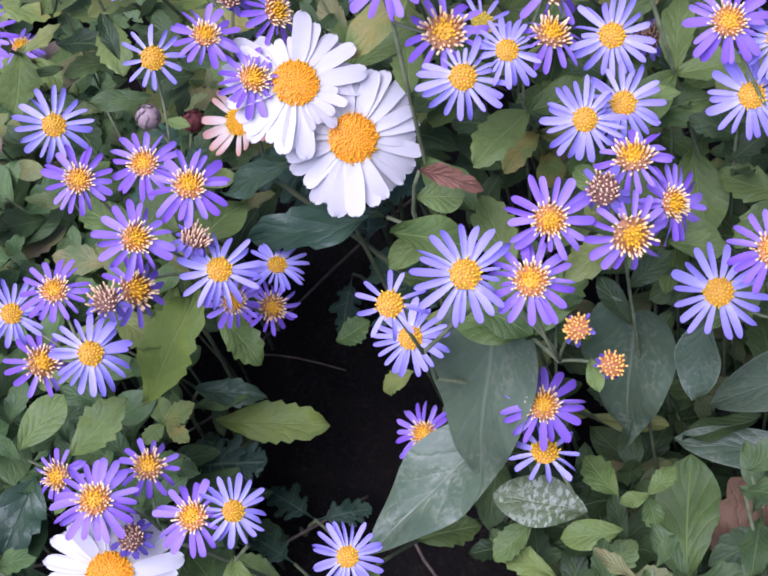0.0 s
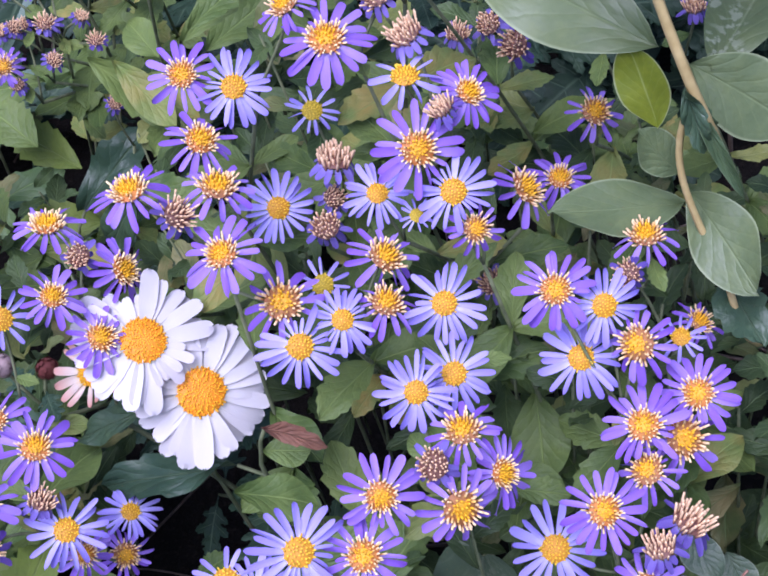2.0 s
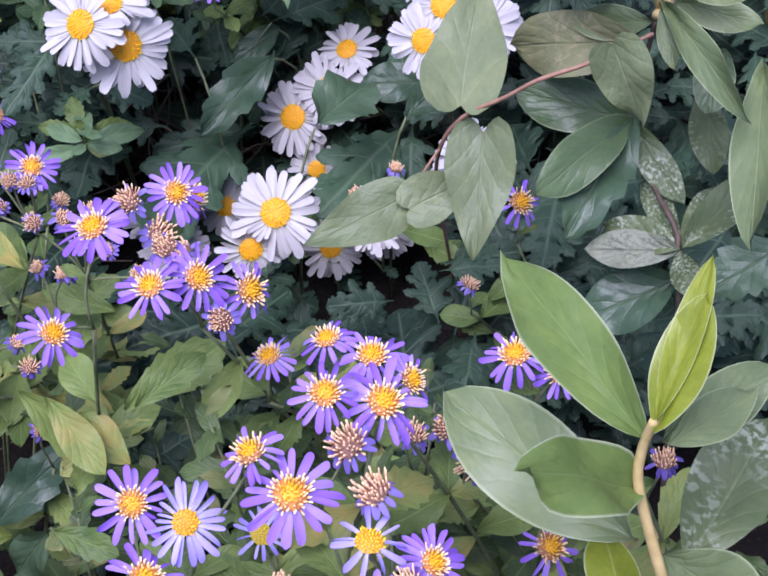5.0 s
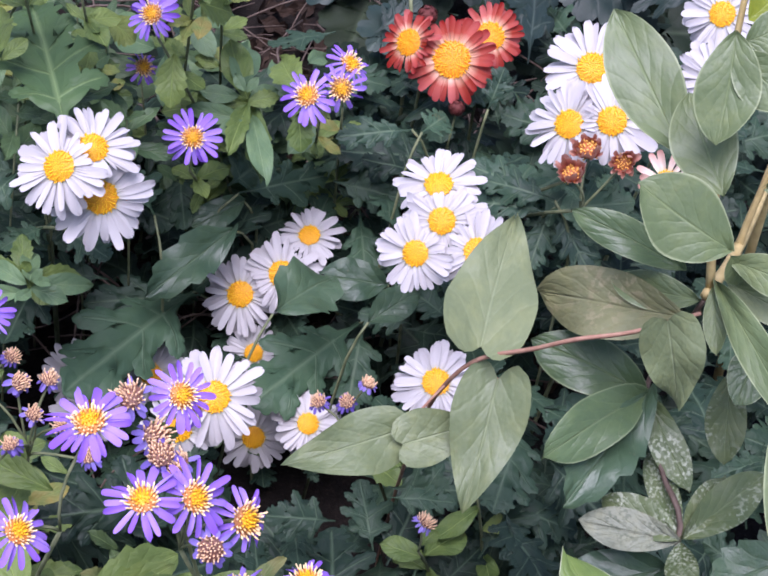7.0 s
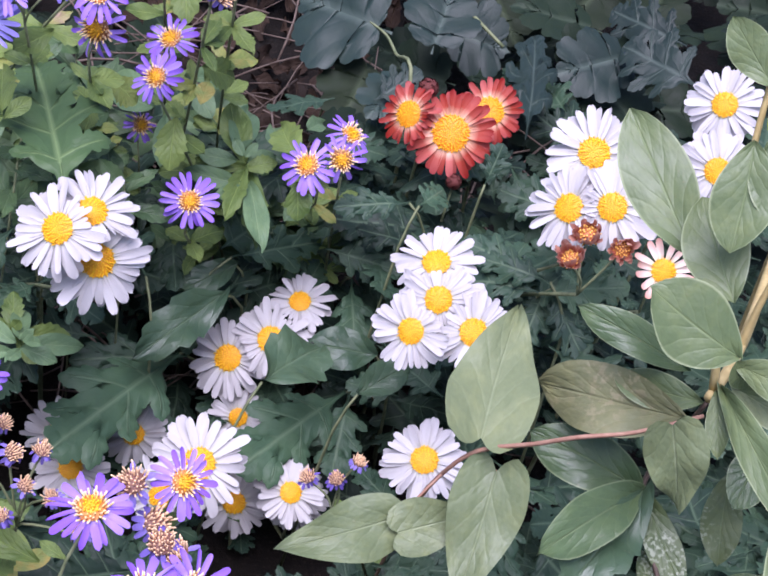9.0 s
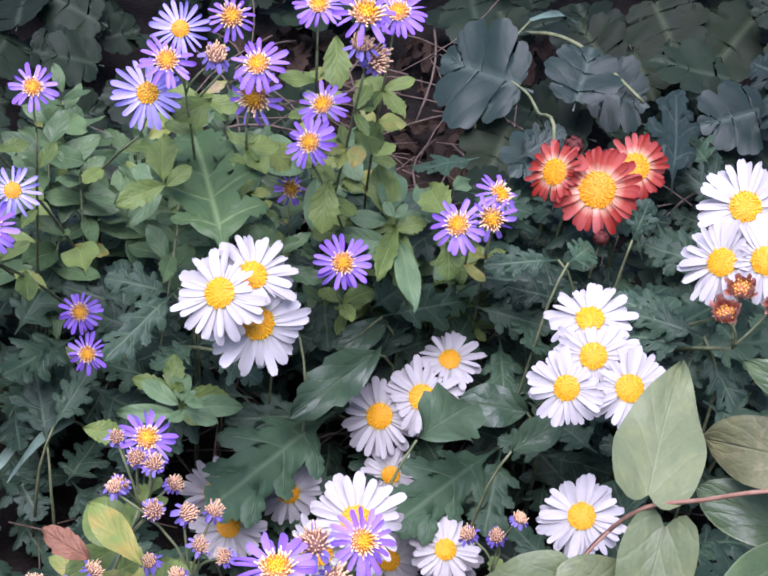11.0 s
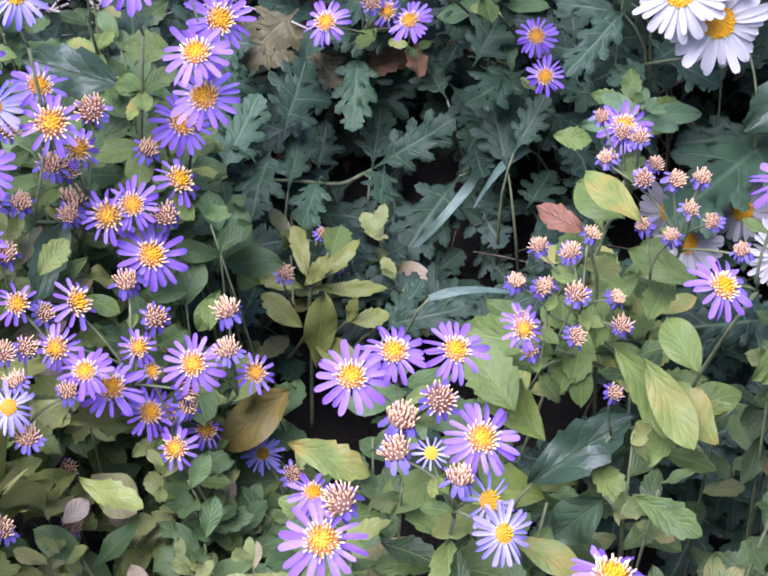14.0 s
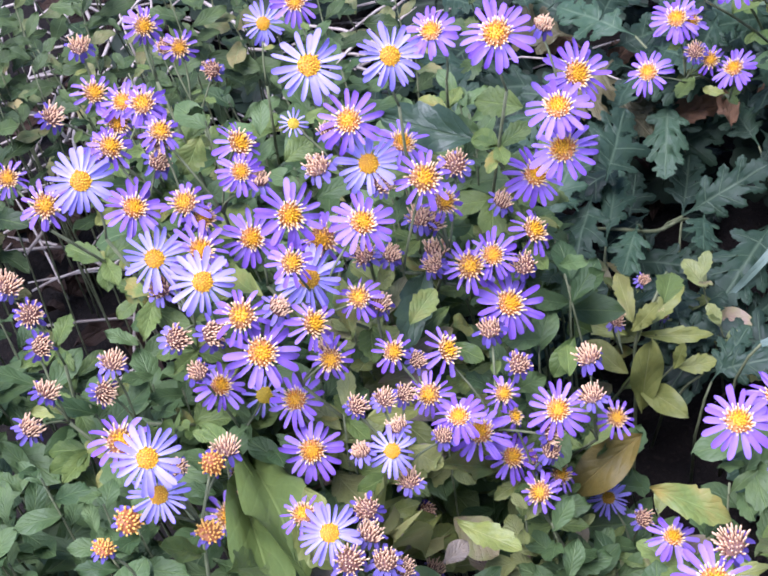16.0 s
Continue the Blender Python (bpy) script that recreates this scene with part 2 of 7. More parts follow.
LEAF = {
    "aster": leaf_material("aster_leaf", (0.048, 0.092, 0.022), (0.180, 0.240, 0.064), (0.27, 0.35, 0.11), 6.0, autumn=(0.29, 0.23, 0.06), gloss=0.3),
    "ochre": leaf_material("yellowing_aster_leaf", (0.185, 0.225, 0.050), (0.295, 0.305, 0.085), (0.40, 0.41, 0.18), 6.0, autumn=(0.30, 0.18, 0.15)),
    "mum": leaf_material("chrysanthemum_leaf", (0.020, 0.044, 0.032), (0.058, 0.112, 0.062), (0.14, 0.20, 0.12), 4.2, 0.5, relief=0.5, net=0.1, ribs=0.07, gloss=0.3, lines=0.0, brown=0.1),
    "deep": leaf_material("deep_green_leaf", (0.030, 0.064, 0.038), (0.070, 0.118, 0.062), (0.12, 0.17, 0.10), 5.0, 0.40, net=0.2, relief=0.7, gloss=0.45),
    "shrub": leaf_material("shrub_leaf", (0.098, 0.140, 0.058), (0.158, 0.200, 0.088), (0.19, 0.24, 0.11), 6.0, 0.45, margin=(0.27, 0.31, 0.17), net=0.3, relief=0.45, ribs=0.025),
    "pale": leaf_material("pale_shrub_leaf", (0.120, 0.200, 0.048), (0.180, 0.265, 0.070), (0.25, 0.33, 0.12), 6.0, 0.42, margin=(0.46, 0.50, 0.32), net=0.3, relief=0.45, translucency=0.4, ribs=0.025),
    "fresh": leaf_material("fresh_shrub_leaf", (0.22, 0.27, 0.022), (0.31, 0.36, 0.036), (0.42, 0.48, 0.15), 7.0, 0.4, translucency=0.35, margin=(0.44, 0.48, 0.26), net=0.15, relief=0.3),
    "dull": leaf_material("greyish_climber_leaf", (0.120, 0.155, 0.072), (0.190, 0.222, 0.112), (0.27, 0.31, 0.18), 5.0, 0.5, net=0.35, relief=0.6, ribs=0.025),
    "broad": leaf_material("dusty_broad_leaf", (0.088, 0.130, 0.074), (0.142, 0.188, 0.114), (0.26, 0.29, 0.19), 5.0, 0.42, spots=(0.19, 0.21, 0.14), net=0.25, relief=0.5),
    "mould": leaf_material("mildewed_leaf", (0.060, 0.092, 0.034), (0.10, 0.13, 0.052), (0.16, 0.20, 0.10), 6.0, 0.5, spots=(0.30, 0.33, 0.24), net=0.2),
    "dry": leaf_material("dry_reddish_leaf", (0.17, 0.070, 0.045), (0.32, 0.15, 0.09), (0.30, 0.19, 0.12), 6.0, 0.7, relief=0.9),
    "grass": leaf_material("grass_blade", (0.10, 0.165, 0.135), (0.16, 0.24, 0.19), (0.22, 0.30, 0.24), 1.0, 0.4, lines=0.0),
    # aster leaf darkened, the shade inside the foliage put into its colour
    "low": leaf_material("shaded_lower_aster_leaf", (0.014, 0.032, 0.011), (0.095, 0.143, 0.046), (0.19, 0.27, 0.10), 6.0, autumn=(0.27, 0.22, 0.09), island=True, gloss=0.3),
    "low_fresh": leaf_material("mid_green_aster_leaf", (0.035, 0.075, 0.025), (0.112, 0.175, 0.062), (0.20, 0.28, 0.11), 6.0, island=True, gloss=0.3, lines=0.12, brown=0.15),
    "low_ochre": leaf_material("lower_yellowing_leaf", (0.15, 0.19, 0.05), (0.28, 0.30, 0.10), (0.36, 0.37, 0.17), 6.0, autumn=(0.30, 0.19, 0.16), island=True),
    # chrysanthemum leaf made darker: shade near the soil put into its colour
    "low_mum": leaf_material("shaded_lower_chrysanthemum_leaf", (0.009, 0.021, 0.015), (0.038, 0.074, 0.043), (0.10, 0.15, 0.09), 4.2, 0.52, relief=0.45, island=True, net=0.1, ribs=0.07, gloss=0.25, lines=0.0, brown=0.1),
    "mid": leaf_material("dark_shrub_leaf", (0.050, 0.090, 0.040), (0.088, 0.135, 0.058), (0.17, 0.22, 0.11), 6.0, 0.4, margin=(0.17, 0.21, 0.11), net=0.3, relief=0.6),
    "scorch": leaf_material("scorched_leaf", (0.145, 0.150, 0.070), (0.190, 0.195, 0.095), (0.24, 0.24, 0.13), 6.0, 0.55, spots=(0.26, 0.23, 0.13), relief=0.8),
    "scale": leaf_material("grey_scaly_leaf", (0.150, 0.165, 0.115), (0.20, 0.215, 0.155), (0.26, 0.27, 0.20), 6.0, 0.6, spots=(0.08, 0.095, 0.06), relief=0.9),
    "serrate": leaf_material("pale_toothed_leaf", (0.150, 0.205, 0.038), (0.200, 0.255, 0.052), (0.29, 0.34, 0.12), 5.0, 0.5, relief=0.6, gloss=0.3),
    "old": leaf_material("withering_chrysanthemum_leaf", (0.060, 0.064, 0.026), (0.115, 0.098, 0.042), (0.20, 0.17, 0.09), 4.2, 0.6, relief=0.8, ribs=0.06, lines=0.0),
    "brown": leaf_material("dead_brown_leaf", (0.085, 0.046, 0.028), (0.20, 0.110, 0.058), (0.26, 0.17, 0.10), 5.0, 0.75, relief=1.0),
    "bluish": leaf_material("bluish_aster_leaf", (0.080, 0.142, 0.068), (0.120, 0.195, 0.096), (0.20, 0.27, 0.15), 5.0, 0.5, gloss=0.3, relief=0.4, lines=0.12),
    # brown taken down to near black, deep shade on the ground put into it
    "low_brown": leaf_material("shaded_dead_leaf_on_the_soil", (0.010, 0.006, 0.005), (0.045, 0.026, 0.018), (0.09, 0.06, 0.04), 5.0, 0.75, relief=1.0, island=True, gloss=0.2),
    # leaf at the back of the bed, shade put into its blue-grey colour
    "shade": leaf_material("shaded_blue_grey_chrysanthemum_leaf", (0.009, 0.019, 0.016), (0.024, 0.044, 0.037), (0.085, 0.115, 0.095), 4.2, 0.5, relief=0.5, net=0.1, ribs=0.07, gloss=0.3, lines=0.0, brown=0.1),
    # darker copy of the shrub leaf, its shade put into the colour
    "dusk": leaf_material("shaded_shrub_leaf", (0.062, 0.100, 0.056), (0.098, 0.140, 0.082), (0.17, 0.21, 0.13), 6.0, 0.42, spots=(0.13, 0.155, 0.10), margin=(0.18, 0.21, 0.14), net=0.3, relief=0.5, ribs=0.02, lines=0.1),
    "mauve": leaf_material("mauve_tinged_aster_leaf", (0.155, 0.125, 0.085), (0.235, 0.185, 0.135), (0.32, 0.27, 0.19), 6.0, 0.5, relief=0.5, brown=0.1, lines=0.1),
    # deeper shade at the back put into this leaf's dark olive
    "gloom": leaf_material("shaded_dark_olive_chrysanthemum_leaf", (0.007, 0.013, 0.006), (0.016, 0.026, 0.013), (0.06, 0.08, 0.045), 4.2, 0.6, relief=0.5, net=0.1, ribs=0.07, gloss=0.15, lines=0.0, brown=0.1),
    "bright": leaf_material("mid_green_chrysanthemum_leaf", (0.046, 0.092, 0.036), (0.068, 0.122, 0.046), (0.20, 0.28, 0.12), 4.2, 0.5, relief=0.5, net=0.1, ribs=0.07, gloss=0.3, lines=0.0, brown=0.1),
    "amber": leaf_material("amber_autumn_leaf", (0.20, 0.155, 0.035), (0.27, 0.20, 0.055), (0.33, 0.27, 0.10), 5.0, 0.5, relief=0.7),
    # undergrowth at the back, its colour darkened to stand for the shade there
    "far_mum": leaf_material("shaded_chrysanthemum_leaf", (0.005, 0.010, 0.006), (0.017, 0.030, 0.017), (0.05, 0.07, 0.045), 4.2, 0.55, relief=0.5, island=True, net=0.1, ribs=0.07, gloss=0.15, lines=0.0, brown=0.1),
    "low_blue": leaf_material("lower_bluish_leaf", (0.028, 0.062, 0.024), (0.105, 0.175, 0.072), (0.19, 0.26, 0.13), 5.0, 0.45, island=True, gloss=0.35),
}
STEM = bark_material("green_stem", (0.085, 0.105, 0.048), (0.185, 0.20, 0.105))
BROWN_STEM = bark_material("brown_stem", (0.06, 0.04, 0.03), (0.14, 0.10, 0.08))
SHRUB_STEM = bark_material("straw_brown_bark", (0.36, 0.26, 0.10), (0.52, 0.40, 0.18))
VINE_STEM = bark_material("reddish_vine", (0.20, 0.09, 0.06), (0.34, 0.20, 0.14))
STRAW = bark_material("dry_straw", (0.26, 0.21, 0.18), (0.46, 0.40, 0.35))
CUP = bark_material("green_bract", (0.08, 0.12, 0.05), (0.17, 0.21, 0.10), 300.0)
BUD_RED = bark_material("dark_red_bud", (0.045, 0.014, 0.012), (0.17, 0.035, 0.03), 260.0)
BUD_PINK = bark_material("pinkish_grey_bud", (0.24, 0.16, 0.17), (0.44, 0.33, 0.32), 260.0)


def soil_material():
    n = Nodes("shaded_dark_garden_soil")
    a, b = n.noise(35.0, 6.0), n.noise(260.0, 4.0)
    # dark soil, deepened further: shade between the plants put into the colour
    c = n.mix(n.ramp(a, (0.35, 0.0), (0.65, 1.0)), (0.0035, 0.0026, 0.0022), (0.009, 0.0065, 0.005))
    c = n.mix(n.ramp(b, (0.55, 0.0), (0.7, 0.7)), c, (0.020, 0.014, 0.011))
    return n.finish(c, 0.95, n.math("ADD", a, n.math("MULTIPLY", b, 0.4)), 0.9, 0.006, gloss=0.2)


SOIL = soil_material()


# ---- shapes ----
def mesh(name, bm, material, smooth=True):
    me = bpy.data.meshes.new(name)
    bm.to_mesh(me)
    bm.free()
    me.materials.append(material)
    if smooth:
        me.shade_smooth()
    return me


def part(name, data, parent, m=None, label=""):
    """One mesh object under a thing or under a part."""
    ob = new(name, data)
    ob.parent = parent
    if m is not None:
        ob.matrix_basis = m
    if label:
        ob["label"] = label
    return ob


def thing(name, at, label, category, group=""):
    ob = new(name)
    ob.location = at
    ob.empty_display_size = 0.01
    return tagged(ob, label, category, group)


def sheet(bm, outline, rows, columns, bend, crowd=1.0):
    """A blade along +x with the half width outline(v), shaped by bend(v, s) -> (dx, dz), with UVs."""
    uv = bm.loops.layers.uv.verify()
    grid, spots = [], []
    for i in range(rows + 1):
        v = 1 - (1 - i / rows) ** crowd
        line = []
        for j in range(columns + 1):
            s = 2 * j / columns - 1
            half, lift = outline(v, s), bend(v, s)
            line.append((bm.verts.new((v + lift[0], s * half + (lift[2] if len(lift) > 2 else 0.0), lift[1])), (j / columns, v)))
        grid.append(line)
    for i in range(rows):
        for j in range(columns):
            corners = (grid[i][j], grid[i + 1][j], grid[i + 1][j + 1], grid[i][j + 1])
            f = bm.faces.new([c[0] for c in corners])
            for loop, c in zip(f.loops, corners):
                loop[uv].uv = c[1]
    return bm


def petal_mesh(name, material, width, droop, cup, toothed=False, rows=6, columns=4, sweep=0.0):
    """A strap-shaped petal of length 1: narrow foot, rounded tip, shallow lengthwise channel."""
    bm = bmesh.new()

    def outline(v, s):
        body = 0.5 + 0.5 * math.sin(min(1.0, v / 0.5) * math.pi / 2)
        end = max(0.0, 1 - max(0.0, (v - 0.78) / 0.225) ** 2.4) ** 0.5
        return width * body * end + 0.002

    def bend(v, s):
        notch = -0.035 * (1 - abs(abs(s) - 0.5) * 2) * (v > 0.95) if toothed else 0.0
        return notch, -droop * v * v + cup * (s * s - 0.4) * (1 - 0.6 * v) + 0.004 * math.cos(s * 9) + sweep * s * v * 0.8, sweep * v * v

    sheet(bm, outline, rows, columns, bend, 1.5)
    return mesh(name, bm, material)


def leaf_mesh(name, material, width, shape="oval", teeth=0, droop=0.12, fold=0.16, wave=0.02, seed=0, fine=True):
    """A leaf blade of length 1 along +x, its upper face to +z."""
    bm = bmesh.new()
    rng = random.Random(seed)
    phase, shift = rng.random() * 6, rng.random()
    twist, sweep, curl = rng.uniform(-0.25, 0.25), rng.uniform(-0.07, 0.07) * (4 if shape == "grass" else 1), rng.uniform(-0.3, 0.5)
    uneven = rng.uniform(0.9, 1.1)

    def outline(v, s):
        if shape == "oval":
            half = math.sin(math.pi * v ** 1.3) ** 0.72
        elif shape == "lance":
            half = math.sin(math.pi * v ** 1.12) ** 0.7
        elif shape == "heart":
            half = 0.45 + 0.55 * max(0.0, 1 - ((0.27 - v) / 0.27) ** 2) ** 0.5 if v < 0.27 else max(0.0, 1 - ((v - 0.27) / 0.735) ** 1.5) ** 0.95
        elif shape == "grass":
            half = (1 - v) ** 0.5 * min(1.0, 0.6 + v * 2)
        else:
            half = math.sin(math.pi * v ** 0.6) ** 0.8
        half = max(half, 0.0)
        if teeth:
            saw = (v * teeth + shift) % 1.0
            half *= 1 + (0.30 * (saw - 0.7) * min(1.0, (v - 0.3) * 4) if 0.3 < v < 0.93 else 0.0)
        if s > 0:
            half *= uneven
        return width * half + (0.010 if v < 0.2 and shape == "oval" else 0.003)

    def bend(v, s):
        dx = -0.11 * math.sin(math.pi / 2 * abs(s) ** 0.8) * max(0.0, 1 - 4 * v) if shape == "heart" else 0.0
        z = -droop * v * v + fold * width * abs(s) * 2 * (1 - v * 0.4) + wave * math.sin(v * 11 + phase) * s
        z -= 0.35 * width * s * s * fold * 2 + curl * width * s ** 4 * 0.5 * math.sin(v * 7 + phase)
        return dx, z + twist * s * v * width + 0.012 * math.sin(v * 9 + phase), sweep * v * v

    rows = {"grass": 10, "heart": 22}.get(shape, 26 if teeth else 14)
    sheet(bm, outline, rows if fine else rows * 2 // 3, 2 if shape == "grass" else 4 if not fine else 6, bend)
    return mesh(name, bm, material)


LOBE_EDGE = ((0.55, 0.21), (0.64, 0.29), (0.71, 0.285), (0.73, 0.21), (0.82, 0.225), (0.90, 0.19), (0.91, 0.12), (0.97, 0.07))


def lobed_mesh(name, material, width, droop=0.12, fold=0.12, wave=0.03, seed=0):
    """A chrysanthemum leaf of length 1 along +x: three bluntly toothed lobes on each side and one at the end, creased along the vein of each lobe."""
    bm = bmesh.new()
    uv = bm.loops.layers.uv.verify()
    rng = random.Random(seed)
    scale, phase = width / 0.36, rng.random() * 6
    sway = rng.uniform(-0.07, 0.07)

    def place(x, y, f):
        z = -droop * x * x + fold * abs(y) * 1.3 - 0.9 * y * y + wave * math.sin(x * 13 + phase + y * 9) * (0.4 + 3 * abs(y))
        return x, y + sway * x * x, z + (0.0, 0.018, 0.004)[f] * min(1.0, x * 3) + 0.015 * math.sin(17 * y + phase) * (f == 2)

    for side in (-1, 1):
        walk_round = [((0.0, 0.011), (0.0, 0.0)), ((0.10, 0.014), (0.10, 0.0)), ((0.18, 0.035), (0.18, 0.0)), ((0.21, 0.10), (0.24, 0.0))]
        for node, angle, long in ((0.27, 68, 0.27), (0.44, 56, 0.345), (0.62, 44, 0.29)):
            node, angle, long = node + rng.uniform(-0.02, 0.02), radians(angle + rng.uniform(-6, 6)), long * rng.uniform(0.88, 1.12) * (0.6 + 0.4 * scale)
            d, back = Vector((math.cos(angle), math.sin(angle))), Vector((-math.sin(angle), math.cos(angle)))
            foot = Vector((node, 0.0))
            stretch = rng.uniform(0.92, 1.1)
            walk_round.append(((walk_round[-1][0][0] + 0.008, walk_round[-1][0][1] + 0.012), foot))
            for sign, edge in ((1, LOBE_EDGE), (-1, LOBE_EDGE[::-1])):
                for s, n in edge:
                    n *= stretch * rng.uniform(0.9, 1.1) * 0.74
                    walk_round.append((foot + d * long * s + back * long * n * sign, foot + d * long * max(0.0, s * 1.35 - 0.46)))
                if sign > 0:
                    walk_round.append((foot + d * long, foot + d * long * 0.86))
            gap, depth = node + 0.135, rng.uniform(0.11, 0.15) * scale
            walk_round.append(((gap + 0.022, depth + 0.012), foot))
            walk_round.append(((gap + 0.03, depth), (min(gap - 0.03, 0.98), 0.0)))
        for s, n in LOBE_EDGE:
            walk_round.append(((0.66 + 0.34 * s, n * 0.50 * rng.uniform(0.9, 1.1)), (0.68 + 0.29 * s, 0.0)))
        walk_round.append(((1.0, 0.0), (0.985, 0.0)))
        rows = []
        for edge, inner in walk_round:
            line = []
            for f in range(3):
                x, y = (inner[k] + (edge[k] - inner[k]) * f / 2 for k in (0, 1))
                line.append((bm.verts.new(place(x, y * side, f)), (0.5 + 0.25 * f * side, x)))
            rows.append(line)
        for one, two in zip(rows, rows[1:]):
            for j in range(2):
                corners = (one[j], two[j], two[j + 1], one[j + 1])[::-side]
                face = bm.faces.new([c[0] for c in corners])
                for loop, c in zip(face.loops, corners):
                    loop[uv].uv = c[1]
    bmesh.ops.remove_doubles(bm, verts=bm.verts, dist=0.0004)
    bmesh.ops.triangulate(bm, faces=bm.faces)
    return mesh(name, bm, material)


def blunt_mesh(name, material, width, droop=0.12, fold=0.12, wave=0.03, seed=0):
    """A broad chrysanthemum leaf of length 1 along +x: seven rounded, scalloped lobes round a stalked blade."""
    bm = bmesh.new()
    uv = bm.loops.layers.uv.verify()
    rng = random.Random(seed)
    phase, steps = rng.random() * 6, 42
    reach = [rng.uniform(0.88, 1.1) for _ in range(8)]

    def place(x, y, f):
        z = -droop * x * x + fold * abs(y) - 0.5 * fold * y * y + wave * math.sin(x * 12 + phase + y * 8) * (0.3 + 2 * abs(y))
        return x, y, z + (0.0, 0.012, 0.0)[f]

    for side in (-1, 1):
        rows = []
        for k in range(steps + 1):
            a = math.pi * k / steps
            lobe = abs(math.cos(3.5 * a)) ** 0.5
            r = (0.74 + 0.22 * lobe + 0.05 * abs(math.cos(10.5 * a))) * (reach[int(3.5 * a / math.pi + 0.5) * 2 % 8 + (side > 0)] if k else 1.0)
            turn = a - 0.22 * math.sin(a)
            edge = (0.53 + 0.47 * r * math.cos(turn), width * 1.12 * r * math.sin(turn))
            inner = (min(0.96, max(0.14, edge[0] * 0.86 - 0.02)), 0.0)
            rows.append([(bm.verts.new(place(x, y * side, f)), (0.5 + 0.5 * side * y / width, x)) for f, x, y in ((f, inner[0] + (edge[0] - inner[0]) * f / 2, edge[1] * f / 2) for f in range(3))])
        foot = [(bm.verts.new(place(x, y * side, 0)), (0.5, x)) for x, y in ((0.0, 0.0), (0.0, 0.012))]
        rows.append([foot[0], foot[1], foot[1]])
        for one, two in zip(rows, rows[1:]):
            for j in range(2):
                corners = (one[j], two[j], two[j + 1], one[j + 1])[::-side]
                kept = [c for n, c in enumerate(corners) if c[0] is not corners[n - 1][0]]
                face = bm.faces.new([c[0] for c in kept])
                for loop, c in zip(face.loops, kept):
                    loop[uv].uv = c[1]
    bmesh.ops.remove_doubles(bm, verts=bm.verts, dist=0.0004)
    bmesh.ops.triangulate(bm, faces=bm.faces)
    return mesh(name, bm, material)


def tube(bm, points, radii, sides=6):
    """A smooth round stalk through the points."""
    rings = []
    for i, p in enumerate(points):
        ahead = (points[min(i + 1, len(points) - 1)] - points[max(i - 1, 0)]).normalized()
        side = ahead.cross(Vector((0.31, 0.87, 0.38))).normalized()
        other = ahead.cross(side)
        rings.append([bm.verts.new(p + (side * math.cos(a) + other * math.sin(a)) * radii[i]) for a in (2 * math.pi * k / sides for k in range(sides))])
    for a, b in zip(rings, rings[1:]):
        for k in range(sides):
            bm.faces.new((a[k], a[(k + 1) % sides], b[(k + 1) % sides], b[k]))
    bm.faces.new(rings[-1])
    bm.faces.new(rings[0][::-1])


def curve(a, b, sag, steps=7):
    """Points from a to b that rise steeply first and bow by sag."""
    out = []
    for i in range(steps + 1):
        f = i / steps
        p = a.lerp(b, f)
        p.x, p.y = a.x + (b.x - a.x) * f ** 1.5, a.y + (b.y - a.y) * f ** 1.5
        out.append(p + sag * math.sin(math.pi * f))
    return out


